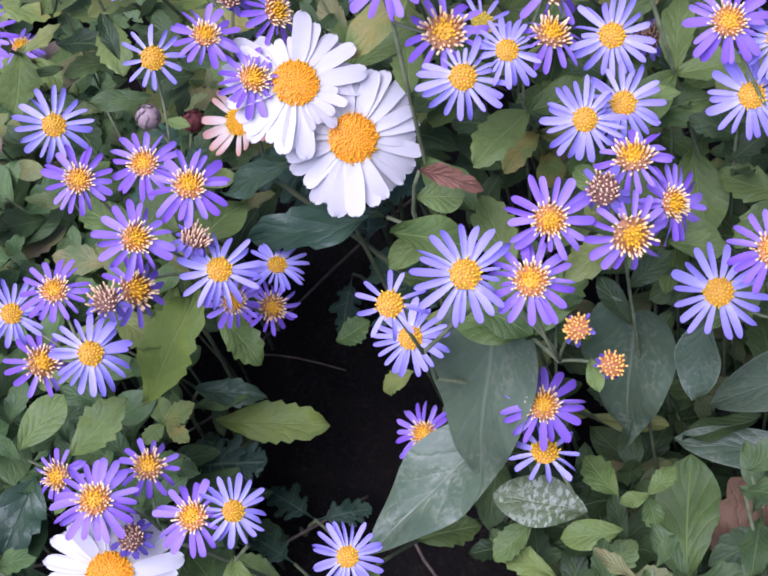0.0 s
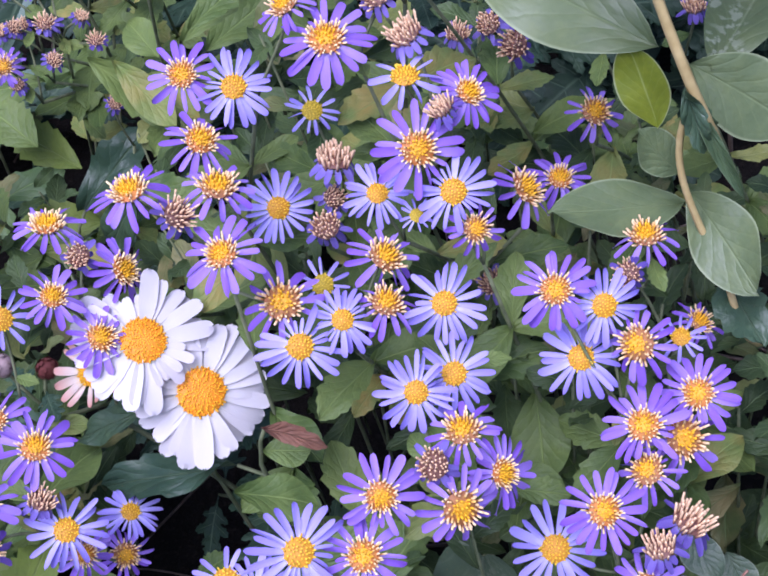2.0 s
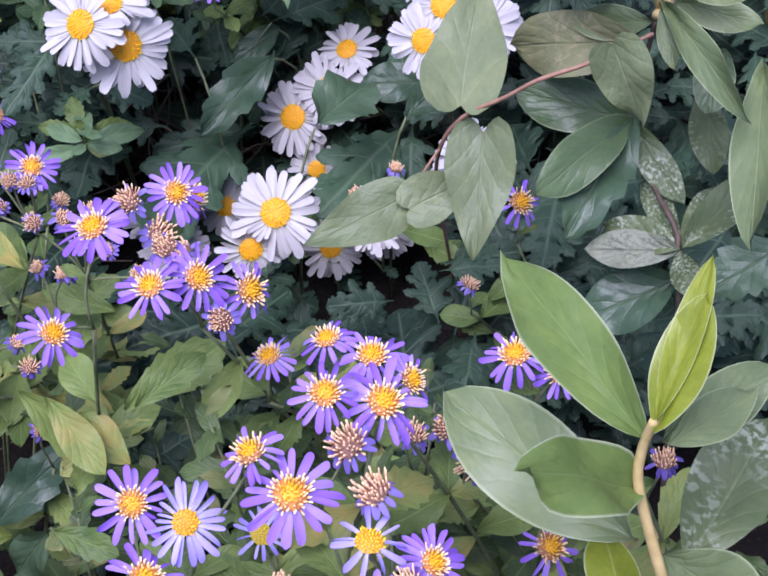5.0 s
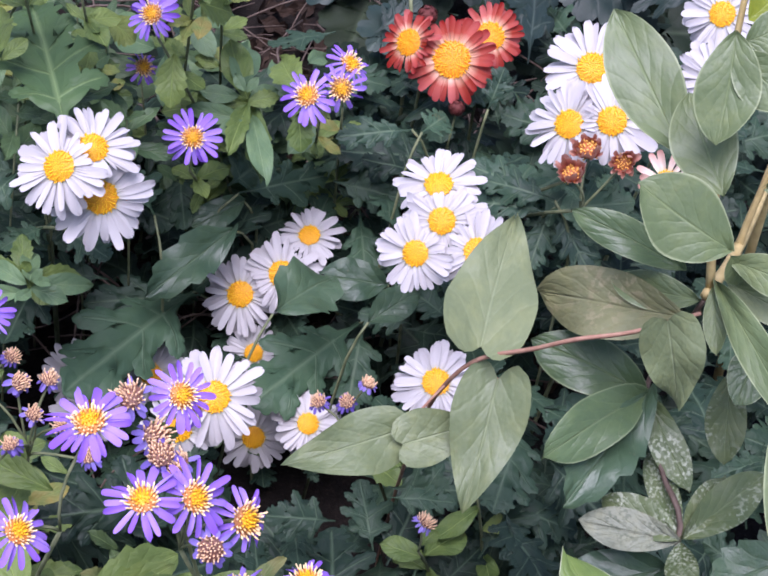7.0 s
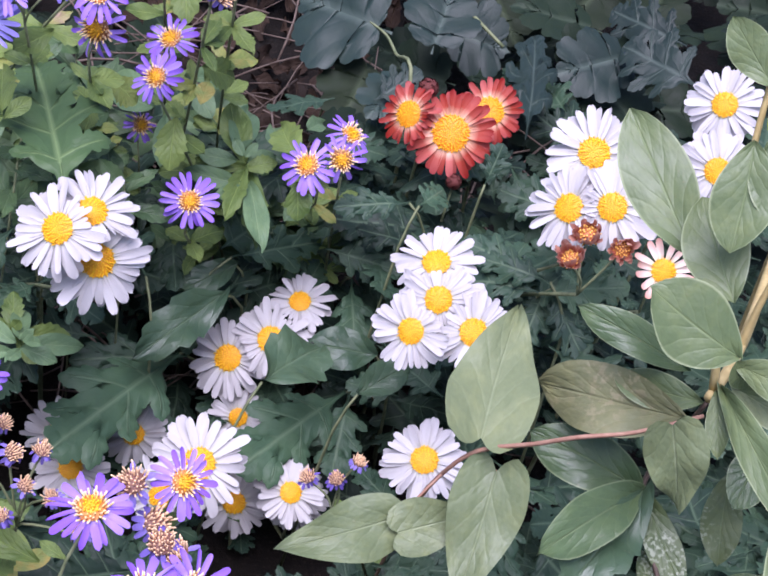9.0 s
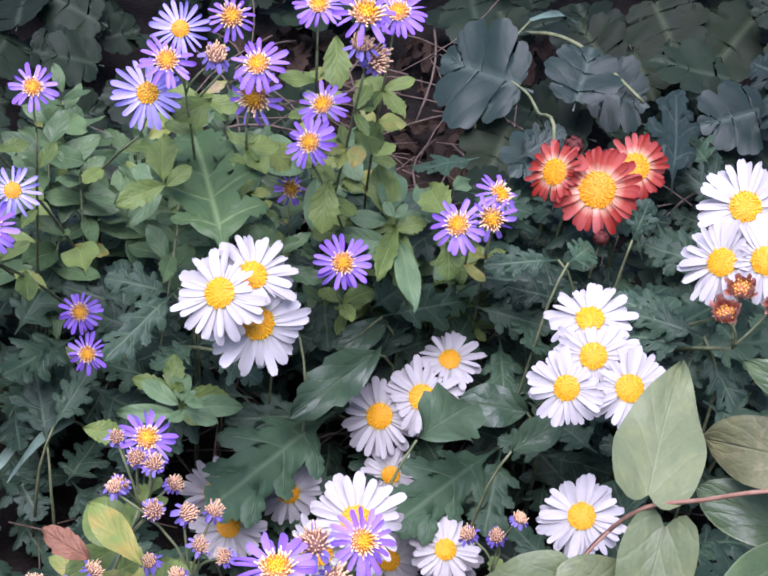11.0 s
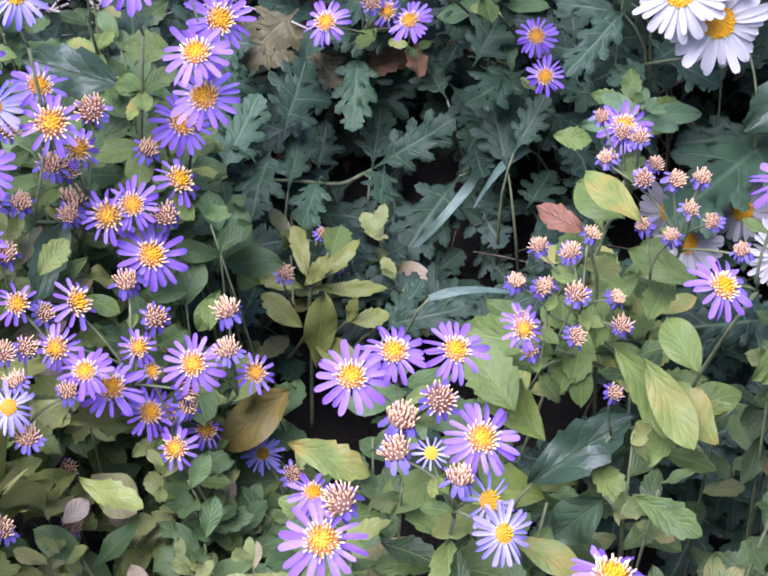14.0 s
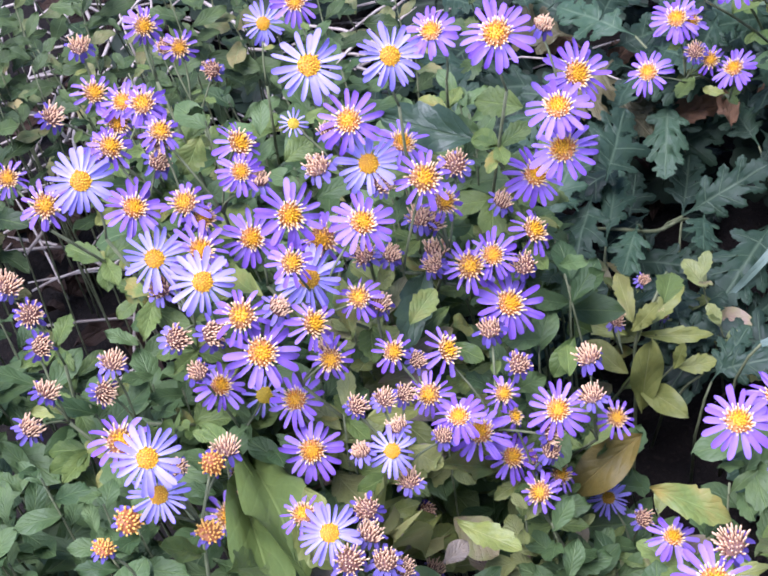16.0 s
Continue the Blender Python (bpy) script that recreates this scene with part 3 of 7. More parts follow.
def disc_mesh(name, material, count, dome, length, thick, splay=0.3, edge=None, seed=1, hollow=0.0):
    """A flower's disc of radius 1: tube florets packed in a spiral on a low dome."""
    rng = random.Random(seed)
    bm = bmesh.new()
    uv = bm.loops.layers.uv.verify()
    rings, shares = [], (1.02, 0.8, 0.5, 0.2)
    for f in shares:
        rings.append([bm.verts.new((f * math.cos(q), f * math.sin(q), dome * (1 - f * f) - hollow * math.exp(-((f / 0.35) ** 2)) + length * 0.35)) for q in (2 * math.pi * k / 14 for k in range(14))])
    base = [(bm.faces.new((one[k], one[(k + 1) % 14], two[(k + 1) % 14], two[k])), f - 0.1) for one, two, f in zip(rings, rings[1:], shares) for k in range(14)]
    base.append((bm.faces.new(rings[-1]), 0.1))
    # the dome takes the dark foot colour, as shade between the florets
    for f, share in base:
        for loop in f.loops:
            loop[uv].uv = (share, 0.06)
    for i in range(count):
        r = math.sqrt((i + 0.6) / count)
        a = i * 2.399963 + rng.uniform(-0.15, 0.15)
        foot = Vector((r * math.cos(a), r * math.sin(a), dome * (1 - r * r) - hollow * math.exp(-((r / 0.35) ** 2))))
        out = splay * (r + r ** 4)
        way = Vector((math.cos(a) * out, math.sin(a) * out, 1)).normalized()
        way = (way + Vector((rng.uniform(-1, 1), rng.uniform(-1, 1), 0)) * 0.12).normalized()
        tall = length * (0.75 + 0.5 * rng.random()) * (1.0 if edge is None else 1 + (edge - 1) * r * r)
        side = way.cross(Vector((0.2, 0.9, 0.1))).normalized()
        other = way.cross(side)
        rings = []
        for f, wide in ((0.0, 0.8), (0.8, 1.0), (1.0, 0.75)):
            rings.append([bm.verts.new(foot + way * tall * f + (side * math.cos(q) + other * math.sin(q)) * thick * wide) for q in (2 * math.pi * k / 4 for k in range(4))])
        faces = []
        for k in range(4):
            for (one, two), (va, vb) in zip(zip(rings, rings[1:]), ((0.0, 0.8), (0.8, 1.0))):
                faces.append((bm.faces.new((one[k], one[(k + 1) % 4], two[(k + 1) % 4], two[k])), (va, va, vb, vb)))
        faces.append((bm.faces.new(rings[-1]), (1.0,) * 4))
        for f, heights in faces:
            for loop, h in zip(f.loops, heights):
                loop[uv].uv = (r, h)
    return mesh(name, bm, material)


def cup_mesh(name, material, depth, rows=3):
    """The green cup of overlapping bracts beneath a flower, radius 1, open side up."""
    bm = bmesh.new()
    sides = 12
    rings = []
    for f, r in ((0.0, 0.22), (0.3, 0.62), (0.65, 0.88), (1.0, 0.96)):
        rings.append([bm.verts.new((r * math.cos(a) * (1 + 0.05 * (k % 2)), r * math.sin(a) * (1 + 0.05 * (k % 2)), depth * (f - 1) + 0.05 * (k % 2)))
                      for k, a in ((k, 2 * math.pi * k / sides) for k in range(sides))])
    for one, two in zip(rings, rings[1:]):
        for k in range(sides):
            bm.faces.new((one[k], one[(k + 1) % sides], two[(k + 1) % sides], two[k]))
    bm.faces.new(rings[0][::-1])
    bm.faces.new(rings[-1])
    return mesh(name, bm, material)


def bud_mesh(name, material):
    """A closed bud of radius 1: overlapping bracts on an egg."""
    bm = bmesh.new()
    bmesh.ops.create_uvsphere(bm, u_segments=12, v_segments=8, radius=0.86)
    for v in bm.verts:
        v.co.z -= 0.9
    for level, (high, count, long) in enumerate(((-0.55, 7, 0.8), (-0.1, 7, 0.8), (0.32, 6, 0.7), (0.68, 5, 0.5))):
        around = math.sqrt(1 - high * high)
        for k in range(count):
            a = 2 * math.pi * (k + 0.5 * (level % 2)) / count
            rows = []
            for f, half in ((0.0, 0.30), (0.55, 0.34), (1.0, 0.06)):
                z = min(0.97, high + long * f * 0.75)
                r = math.sqrt(1 - z * z) * 0.90 + 0.05 + 0.10 * f * around
                rows.append([bm.verts.new((r * math.cos(a + s), r * math.sin(a + s), z * 1.08 - 0.9 + 0.03 * (s == 0))) for s in (-half / max(0.4, around), 0.0, half / max(0.4, around))])
            for one, two in zip(rows, rows[1:]):
                for j in range(2):
                    bm.faces.new((one[j], one[j + 1], two[j + 1], two[j]))
    return mesh(name, bm, material)


def several(make, count):
    return [make(i) for i in range(count)]


PETALS = {
    "p": several(lambda i: petal_mesh("petal", PETAL["p"], 0.108 + 0.010 * (i % 4), (0.02, 0.10, 0.20, 0.34, 0.06, 0.16)[i], 0.06, sweep=(0.0, 0.06, -0.05, 0.03, -0.10, 0.11)[i]), 6),
    "l": several(lambda i: petal_mesh("petal", PETAL["l"], 0.086 + 0.009 * (i % 4), (-0.02, 0.05, 0.12, 0.22, 0.08)[i], 0.055, sweep=(0.0, 0.06, -0.05, -0.09, 0.1)[i]), 5),
    "wd": several(lambda i: petal_mesh("petal", PETAL["wd"], 0.15 + 0.012 * (i % 3), (0.0, 0.08, 0.16, 0.24, 0.12)[i], 0.03, True, 8, sweep=(0.0, 0.04, -0.04, 0.03, -0.05)[i]), 5),
    "w": several(lambda i: petal_mesh("petal", PETAL["w"], 0.112 + 0.014 * (i % 4), (0.0, 0.08, 0.16, 0.30, 0.12)[i], 0.045, True, 8, sweep=(0.0, 0.05, -0.05, 0.03, -0.07)[i]), 5),
    "wo": several(lambda i: petal_mesh("petal", PETAL["wo"], 0.14, (-0.25, -0.1, 0.1)[i], 0.09, True), 3),
    "rb": several(lambda i: petal_mesh("petal", PETAL["rb"], 0.14, (-0.5, -0.35, -0.15)[i], 0.12, True, sweep=(0.05, -0.08, 0.1)[i]), 3),
    "r": several(lambda i: petal_mesh("petal", PETAL["r"], 0.135, (0.0, 0.12, 0.25)[i], 0.07, True, sweep=(0.0, 0.04, -0.04)[i]), 3),
}
DISCS = {
    "young": [disc_mesh("disc", DISC["young"], 60, 0.25, 0.22, 0.10, seed=3)],
    "open": several(lambda i: disc_mesh("disc", DISC["open"], 54, 0.24, 0.30, 0.078, 0.4, 1.2, seed=5 + i), 3),
    "ripe": several(lambda i: disc_mesh("disc", DISC["ripe"], 76, 0.24, 0.38, 0.080, 0.5, 1.7, seed=9 + i), 3),
    "old": several(lambda i: disc_mesh("disc", DISC["old"], 66, 0.26, 0.42, 0.086, 0.55, 1.6, seed=34 + i), 3),
    "spent": several(lambda i: disc_mesh("disc", DISC["spent"], 52, 0.34, 0.86, 0.092, (0.26, 0.42, 0.14)[i], 1.08, seed=14 + i), 3),
    "orange": [disc_mesh("disc", DISC["orange"], 40, 0.4, 0.4, 0.12, 0.8, seed=20)],
    "deep_mum": [disc_mesh("disc", DISC["deep_mum"], 240, 0.24, 0.10, 0.045, 0.35, 1.5, seed=28, hollow=0.10)],
    "mum": several(lambda i: disc_mesh("disc", DISC["mum"], 190, 0.26, 0.12, 0.050, 0.35, 1.5, seed=24 + i, hollow=0.10), 2),
}
BUDS = {"k": bud_mesh("bud", BUD_RED), "kp": bud_mesh("bud", BUD_PINK)}
CUPS = {"green": cup_mesh("cup", CUP, 0.9), "red": cup_mesh("cup", BUD_RED, 1.3)}

# kind: petals, disc, disc radius as a share of the flower's, number of petals (from, to), lift of the petals
HEADS = {
    "p": ("p", "ripe", 0.33, 16, 20, 0.04), "s": ("p", "ripe", 0.36, 15, 18, -0.15), "m": ("p", "old", 0.385, 12, 15, -0.2),
    "l": ("l", "open", 0.285, 18, 22, 0.04), "f": ("l", "open", 0.34, 10, 12, 0.05), "g": ("l", "young", 0.36, 11, 14, 0.05),
    "b": ("b", "spent", 0.60, 4, 6, -0.15), "o": ("b", "orange", 0.7, 3, 6, -0.1),
    "w": ("w", "mum", 0.29, 31, 36, 0.10), "wd": ("wd", "deep_mum", 0.31, 29, 33, 0.0), "wo": ("wo", "mum", 0.34, 14, 18, 0.35), "r": ("r", "deep_mum", 0.40, 34, 38, 0.14), "rb": ("rb", "orange", 0.34, 24, 28, 0.98),
}


def ring_mesh(name, material, seed):
    """The withered, curled petals round a spent disc of radius 1."""
    rng = random.Random(seed)
    bm = bmesh.new()
    uv = bm.loops.layers.uv.verify()
    for k in range(13):
        a = 2 * math.pi * (k + rng.uniform(-0.3, 0.3)) / 13
        tilt, long, wide, curl = rng.uniform(-1.25, -0.1), rng.uniform(0.7, 1.25), rng.uniform(0.19, 0.30), rng.uniform(-0.2, 0.7)
        m = Matrix.Rotation(a, 3, "Z")
        rows = []
        for i in range(5):
            v = i / 4
            half = wide * (0.6, 0.9, 1.0, 0.95, 0.55)[i]
            x, z = 0.8 + long * v * math.cos(tilt), 0.05 + long * v * math.sin(tilt) - curl * v * v * 0.6
            rows.append([(bm.verts.new(m @ Vector((x, s * half, z + 0.1 * s * s))), ((s + 1) / 2, v)) for s in (-1, 0, 1)])
        for one, two in zip(rows, rows[1:]):
            for j in range(2):
                corners = (one[j], two[j], two[j + 1], one[j + 1])
                f = bm.faces.new([c[0] for c in corners])
                for loop, c in zip(f.loops, corners):
                    loop[uv].uv = c[1]
    return mesh(name, bm, material)


RINGS = several(lambda i: ring_mesh("withered_petals", PETAL["b"], 50 + i), 4)


def flower_head(plant, kind, place, size, normal, rng):
    """One flower as a part of its plant, with its cup, its disc and every petal. place: the middle of the disc's top, in the plant's space."""
    if kind in BUDS:
        turn = normal.to_track_quat("Z", "Y").to_matrix().to_4x4()
        return part("bud", BUDS[kind], plant, Matrix.Translation(place) @ turn @ Matrix.Diagonal((size / 2, size / 2, size / 2, 1)))
    rays, centre, share, least, most, lift = HEADS[kind]
    radius = size / 2
    inner = radius * share
    top = inner * (0.55 if kind in "b o rb" else 0.35)
    turn = normal.to_track_quat("Z", "Y").to_matrix().to_4x4() @ Matrix.Rotation(rng.random() * 6.28, 4, "Z")
    m = Matrix.Translation(place - normal * top) @ turn
    cup = CUPS["red" if kind == "rb" else "green"]
    head = part("flower_head", cup, plant, m @ Matrix.Diagonal((inner * 0.9, inner * 0.9, inner * 0.9, 1)))
    s = 1 / (inner * 0.9)
    part("disc", rng.choice(DISCS[centre]), head, Matrix.Diagonal((inner * s, inner * s, inner * s, 1)))
    if kind in ("b", "o"):
        wide = inner * s * (0.8 if kind == "o" else 1)
        part("withered_petals", rng.choice(RINGS), head, Matrix.Diagonal((wide, wide, inner * s, 1)))
        return head
    count = rng.randint(least, most)
    layers = 3 if kind == "w" else 2 if kind in ("wd", "r") else 1
    for k in range(count):
        a = 2 * math.pi * (k + rng.uniform(-0.28, 0.28)) / count
        layer = k % layers if layers > 1 else rng.random() * 0.6
        tilt = lift + rng.uniform(-0.24, 0.18) - 0.10 * layer
        start = inner * 0.82
        long = (radius - start) * rng.uniform(0.82, 1.07) * (1 - 0.07 * (layers == 3) * (2 - layer))
        reach = plant.location + m @ (Matrix.Rotation(a, 3, "Z") @ Vector((start + long * 0.85, 0, 0)))
        if any(0.002 < (q - place - plant.location).length and (q - reach).length < r * 0.62 for q, r in HEADS_AT):
            long, tilt = long * rng.uniform(0.5, 0.7), tilt + 0.1  # crowded by the flower beside it
        spin = Matrix.Rotation(a, 4, "Z") @ Matrix.Translation((start * s, 0, -0.03 * layer)) @ Matrix.Rotation(-tilt, 4, "Y") @ Matrix.Rotation(rng.uniform(-0.35, 0.35), 4, "X")
        part("petal", rng.choice(PETALS[rays]), head, spin @ Matrix.Diagonal((long * s, long * s * rng.uniform(0.85, 1.15) * (1.15 if kind == "rb" else 1), long * s, 1)))
    return head


LEAVES = {
    "aster": several(lambda i: leaf_mesh("leaf", LEAF["aster"], 0.19 + 0.015 * i, "oval", (0, 5, 6, 7, 0)[i], 0.05 + 0.07 * i, 0.3, 0.03, seed=i), 5),
    "bluish": several(lambda i: leaf_mesh("leaf", LEAF["bluish"], 0.19, "lance", 0, 0.04 + 0.1 * i, 0.25, 0.02, seed=181 + i), 3),
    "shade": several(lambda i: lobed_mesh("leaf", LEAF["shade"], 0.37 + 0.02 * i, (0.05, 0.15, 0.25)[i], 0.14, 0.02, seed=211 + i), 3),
    "bright": [lobed_mesh("leaf", LEAF["bright"], 0.40, 0.12, 0.16, 0.02, seed=241)],
    "mauve": several(lambda i: leaf_mesh("leaf", LEAF["mauve"], 0.20, "oval", 0, 0.1 + 0.1 * i, 0.3, 0.04, seed=271 + i), 2),
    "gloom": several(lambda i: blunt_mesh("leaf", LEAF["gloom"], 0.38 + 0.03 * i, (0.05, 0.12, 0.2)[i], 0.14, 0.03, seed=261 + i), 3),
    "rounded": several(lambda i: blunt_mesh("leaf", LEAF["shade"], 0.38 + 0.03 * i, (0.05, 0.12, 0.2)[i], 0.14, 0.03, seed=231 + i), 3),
    "amber": several(lambda i: leaf_mesh("leaf", LEAF["amber"], 0.2, "lance", (0, 6)[i], 0.25, 0.35, 0.04, seed=221 + i), 2),
    "serrate": several(lambda i: leaf_mesh("leaf", LEAF["serrate"], 0.20, "oval", 8 - i, 0.10, 0.2, 0.03, seed=101 + i), 2),
    "ochre": several(lambda i: leaf_mesh("leaf", LEAF["ochre"], 0.2, "oval", (0, 5, 6)[i], 0.1, 0.3, 0.04, seed=7 + i), 3),
    "mum": several(lambda i: lobed_mesh("leaf", LEAF["mum"], 0.36 + 0.02 * i, (0.05, 0.12, 0.2, 0.28)[i], 0.14, 0.02, seed=11 + i), 4),
    "old": several(lambda i: lobed_mesh("leaf", LEAF["old"], 0.40, 0.15, 0.2, 0.05, seed=111 + i), 2),
    "deep": several(lambda i: leaf_mesh("leaf", LEAF["deep"], 0.24, "lance", (0, 5)[i], 0.2, 0.35, 0.06, seed=17 + i), 2),
    "mid": several(lambda i: leaf_mesh("leaf", LEAF["mid"], 0.21, "lance", 0, 0.1 + 0.08 * i, 0.2, 0.03, seed=121 + i), 2),
    "scorch": several(lambda i: leaf_mesh("leaf", LEAF["scorch"], 0.20, "lance", 0, 0.15, 0.25, 0.04, seed=131 + i), 1),
    "scale": several(lambda i: leaf_mesh("leaf", LEAF["scale"], 0.20, "lance", 0, 0.1, 0.15, 0.04, seed=141 + i), 1),
    "shrub": several(lambda i: leaf_mesh("leaf", LEAF["shrub"], 0.20 + 0.02 * i, "lance", 0, 0.10 * i, 0.16, seed=21 + i), 3),
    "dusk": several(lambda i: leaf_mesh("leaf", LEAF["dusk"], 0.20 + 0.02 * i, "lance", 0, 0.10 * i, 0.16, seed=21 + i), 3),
    "pale": several(lambda i: leaf_mesh("leaf", LEAF["pale"], 0.21, "lance", 0, 0.08, 0.2, 0.04, seed=91 + i), 2),
    "fresh": several(lambda i: leaf_mesh("leaf", LEAF["fresh"], 0.20, "lance", 0, 0.05, 0.3, seed=24 + i), 1),
    "dull": several(lambda i: leaf_mesh("leaf", LEAF["dull"], 0.34, "heart", 0, 0.08 + 0.08 * i, 0.2, 0.03, seed=27 + i), 2),
    "broad": several(lambda i: leaf_mesh("leaf", LEAF["broad"], 0.36, "heart", 0, 0.10 + 0.06 * i, 0.2, 0.04, seed=87 + i), 2),
    "mould": several(lambda i: leaf_mesh("leaf", LEAF["mould"], 0.19, "lance", 0, 0.12, 0.2, 0.03, seed=31 + i), 2),
    "dry": several(lambda i: leaf_mesh("leaf", LEAF["dry"], 0.2, "lance", 4, 0.3, 0.5, 0.08, seed=37 + i), 2),
    "brown": several(lambda i: leaf_mesh("leaf", LEAF["brown"], 0.2, "lance", 5, 0.25, 0.9, 0.15, seed=151 + i), 3),
    "grass": several(lambda i: leaf_mesh("blade", LEAF["grass"], 0.035, "grass", 0, 0.25 + 0.2 * i, 0.4, seed=41 + i), 2),
}


def leaf(plant, kind, foot, tip, wide, face, rng, name="leaf", label=""):
    """A leaf from foot to tip in the plant's space, with its upper side towards face; wide: 1 keeps the kind's usual width."""
    along = tip - foot
    x = along.normalized()
    y = face.cross(x)
    y = y.normalized() if y.length > 1e-5 else x.orthogonal().normalized()
    z = x.cross(y)
    m = Matrix((x, y, z)).transposed().to_4x4()
    m.translation = foot
    return part(name, rng.choice(LEAVES[kind]), plant, m @ Matrix.Diagonal((along.length, along.length * wide, along.length, 1)), label)


UP = Vector((0, 0, 1))
HEADS_AT = []  # middle and radius of every flower, which the leaves leave uncovered


# ---- ground ----
def ground():
    """Soil: fine and uneven under the bed, flat and coarse further out."""
    bm = bmesh.new()
    outer = (1.9, 2.5, 4.0, 8.0, 20.0, 60.0)
    line = [-q for q in reversed(outer)] + [-1.6 + 0.05 * k for k in range(65)] + list(outer)
    rows = []
    for y in line:
        row = []
        for x in line:
            flat = min(1.0, max(0.0, 1.6 - max(abs(x), abs(y))) * 8)
            row.append(bm.verts.new((x, y, 0.014 * flat * noise.fractal(Vector((x, y, 0)) * 7, 1.0, 2.0, 4))))
        rows.append(row)
    for one, two in zip(rows, rows[1:]):
        for k in range(len(line) - 1):
            bm.faces.new((one[k], one[k + 1], two[k + 1], two[k]))
    return tagged(new("ground", mesh("ground", bm, SOIL)), "dark crumbly soil under the flower bed, deepened for shade", "ground", kind="structure")


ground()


def canopy(x, y):
    """How high the flowers stand around a place."""
    total = weight = 1e-6
    for q, r in HEADS_AT:
        w = 1 / ((q.x - x) ** 2 + (q.y - y) ** 2 + 0.0006) ** 1.5
        total, weight = total + w * q.z, weight + w
    return total / weight


def clusters(heads):
    """Flowers that share a stem: those close together."""
    groups = []
    for h in heads:
        for g in groups:
            middle = sum((k[1] for k in g), Vector()) / len(g)
            if (middle - h[1]).xy.length < 0.038 and abs(middle.z - h[1].z) < 0.05 and len(g) < 8:
                g.append(h)
                break
        else:
            groups.append([h])
    return groups


def stalks(plant, base, heads, rng, material, thick, node_drop, leaf_kind, leaf_size, spare):
    """Stems that fork to the flowers, with leaves up the stems and small ones beneath the flowers."""
    for g in clusters(heads):
        middle = sum((h[1] for h in g), Vector()) / len(g)
        node = middle - Vector((0, 0, node_drop)) * rng.uniform(0.8, 1.1)
        node.x, node.y = node.x * 0.92 + base.x * 0.08, node.y * 0.92 + base.y * 0.08
        feet = []
        for _ in range(24):
            foot = Vector((base.x * 0.4 + node.x * 0.6 + rng.uniform(-0.1, 0.1), base.y * 0.5 + node.y * 0.5 + rng.uniform(-0.02, 0.26), -0.004))
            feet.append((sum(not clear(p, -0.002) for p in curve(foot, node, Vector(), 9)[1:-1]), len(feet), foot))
        foot = min(feet)[2]
        bm = bmesh.new()
        main = curve(foot, node, Vector((rng.uniform(-0.008, 0.008), rng.uniform(-0.008, 0.008), 0)), 9)
        tube(bm, [p - plant.location for p in main], [thick * (1 - 0.35 * i / 9) for i in range(10)])
        for kind, place, size, normal in g:
            end = place - normal * size * (0.42 if kind in ("b", "o", "rb") else 0.25)
            way = curve(node, end, Vector((rng.uniform(-0.003, 0.003), rng.uniform(-0.003, 0.003), 0.002)), 5)
            tube(bm, [p - plant.location for p in way], [thick * 0.5] * 6, 5)
            if leaf_kind and rng.random() < 0.75:
                at = way[rng.randint(1, 3)]
                a = rng.random() * 6.28
                tip = at + Vector((math.cos(a), math.sin(a), 0.25)) * leaf_size * rng.uniform(0.28, 0.45)
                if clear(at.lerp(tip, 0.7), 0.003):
                    leaf(plant, leaf_kind, at - plant.location, tip - plant.location, rng.uniform(0.9, 1.25), UP + view_side(at) * 0.6, rng)
        part("stem", mesh("stem", bm, material), plant)
        if not leaf_kind:
            continue
        count = int((node - foot).length * 0.5 / spare * (0.5 if node.z < 0.27 and base.y < -0.2 else 1.0))
        for i in range(count):
            f = 0.55 + 0.45 * (i + rng.random()) / count
            at = main[min(9, int(f * 9))]
            for _ in range(3):
                a = i * 2.4 + rng.uniform(-0.7, 0.7)
                long = leaf_size * rng.uniform(0.65, 1.1)
                tip = at + Vector((math.cos(a), math.sin(a), rng.uniform(-0.05, 0.45))).normalized() * long
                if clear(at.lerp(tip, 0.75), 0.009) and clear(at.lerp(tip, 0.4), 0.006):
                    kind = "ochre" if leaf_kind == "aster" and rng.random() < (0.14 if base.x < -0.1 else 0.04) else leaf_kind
                    leaf(plant, kind, at - plant.location, tip - plant.location, rng.uniform(0.9, 1.3), UP + view_side(at) * 0.7, rng)
                    break


def view_side(p):
    """The way from a place to the middle of the camera's path."""
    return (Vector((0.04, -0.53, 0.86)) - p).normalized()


GAPS = ((-0.197, 0.220, 0.020, 0.055), (-0.126, 0.129, 0.026, 0.050), (-0.013, 0.234, 0.030, 0.030))  # small dark gaps between neighbouring asters, fitted to the camera's view: x, y and half widths


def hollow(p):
    """Whether a place would hide, from the middle of the camera's path, a gap left bare between the front asters."""
    way = view_side(p)
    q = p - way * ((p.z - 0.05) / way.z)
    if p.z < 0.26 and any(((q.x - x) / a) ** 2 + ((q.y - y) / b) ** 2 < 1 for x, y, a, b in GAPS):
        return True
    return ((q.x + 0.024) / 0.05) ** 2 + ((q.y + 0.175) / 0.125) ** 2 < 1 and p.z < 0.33


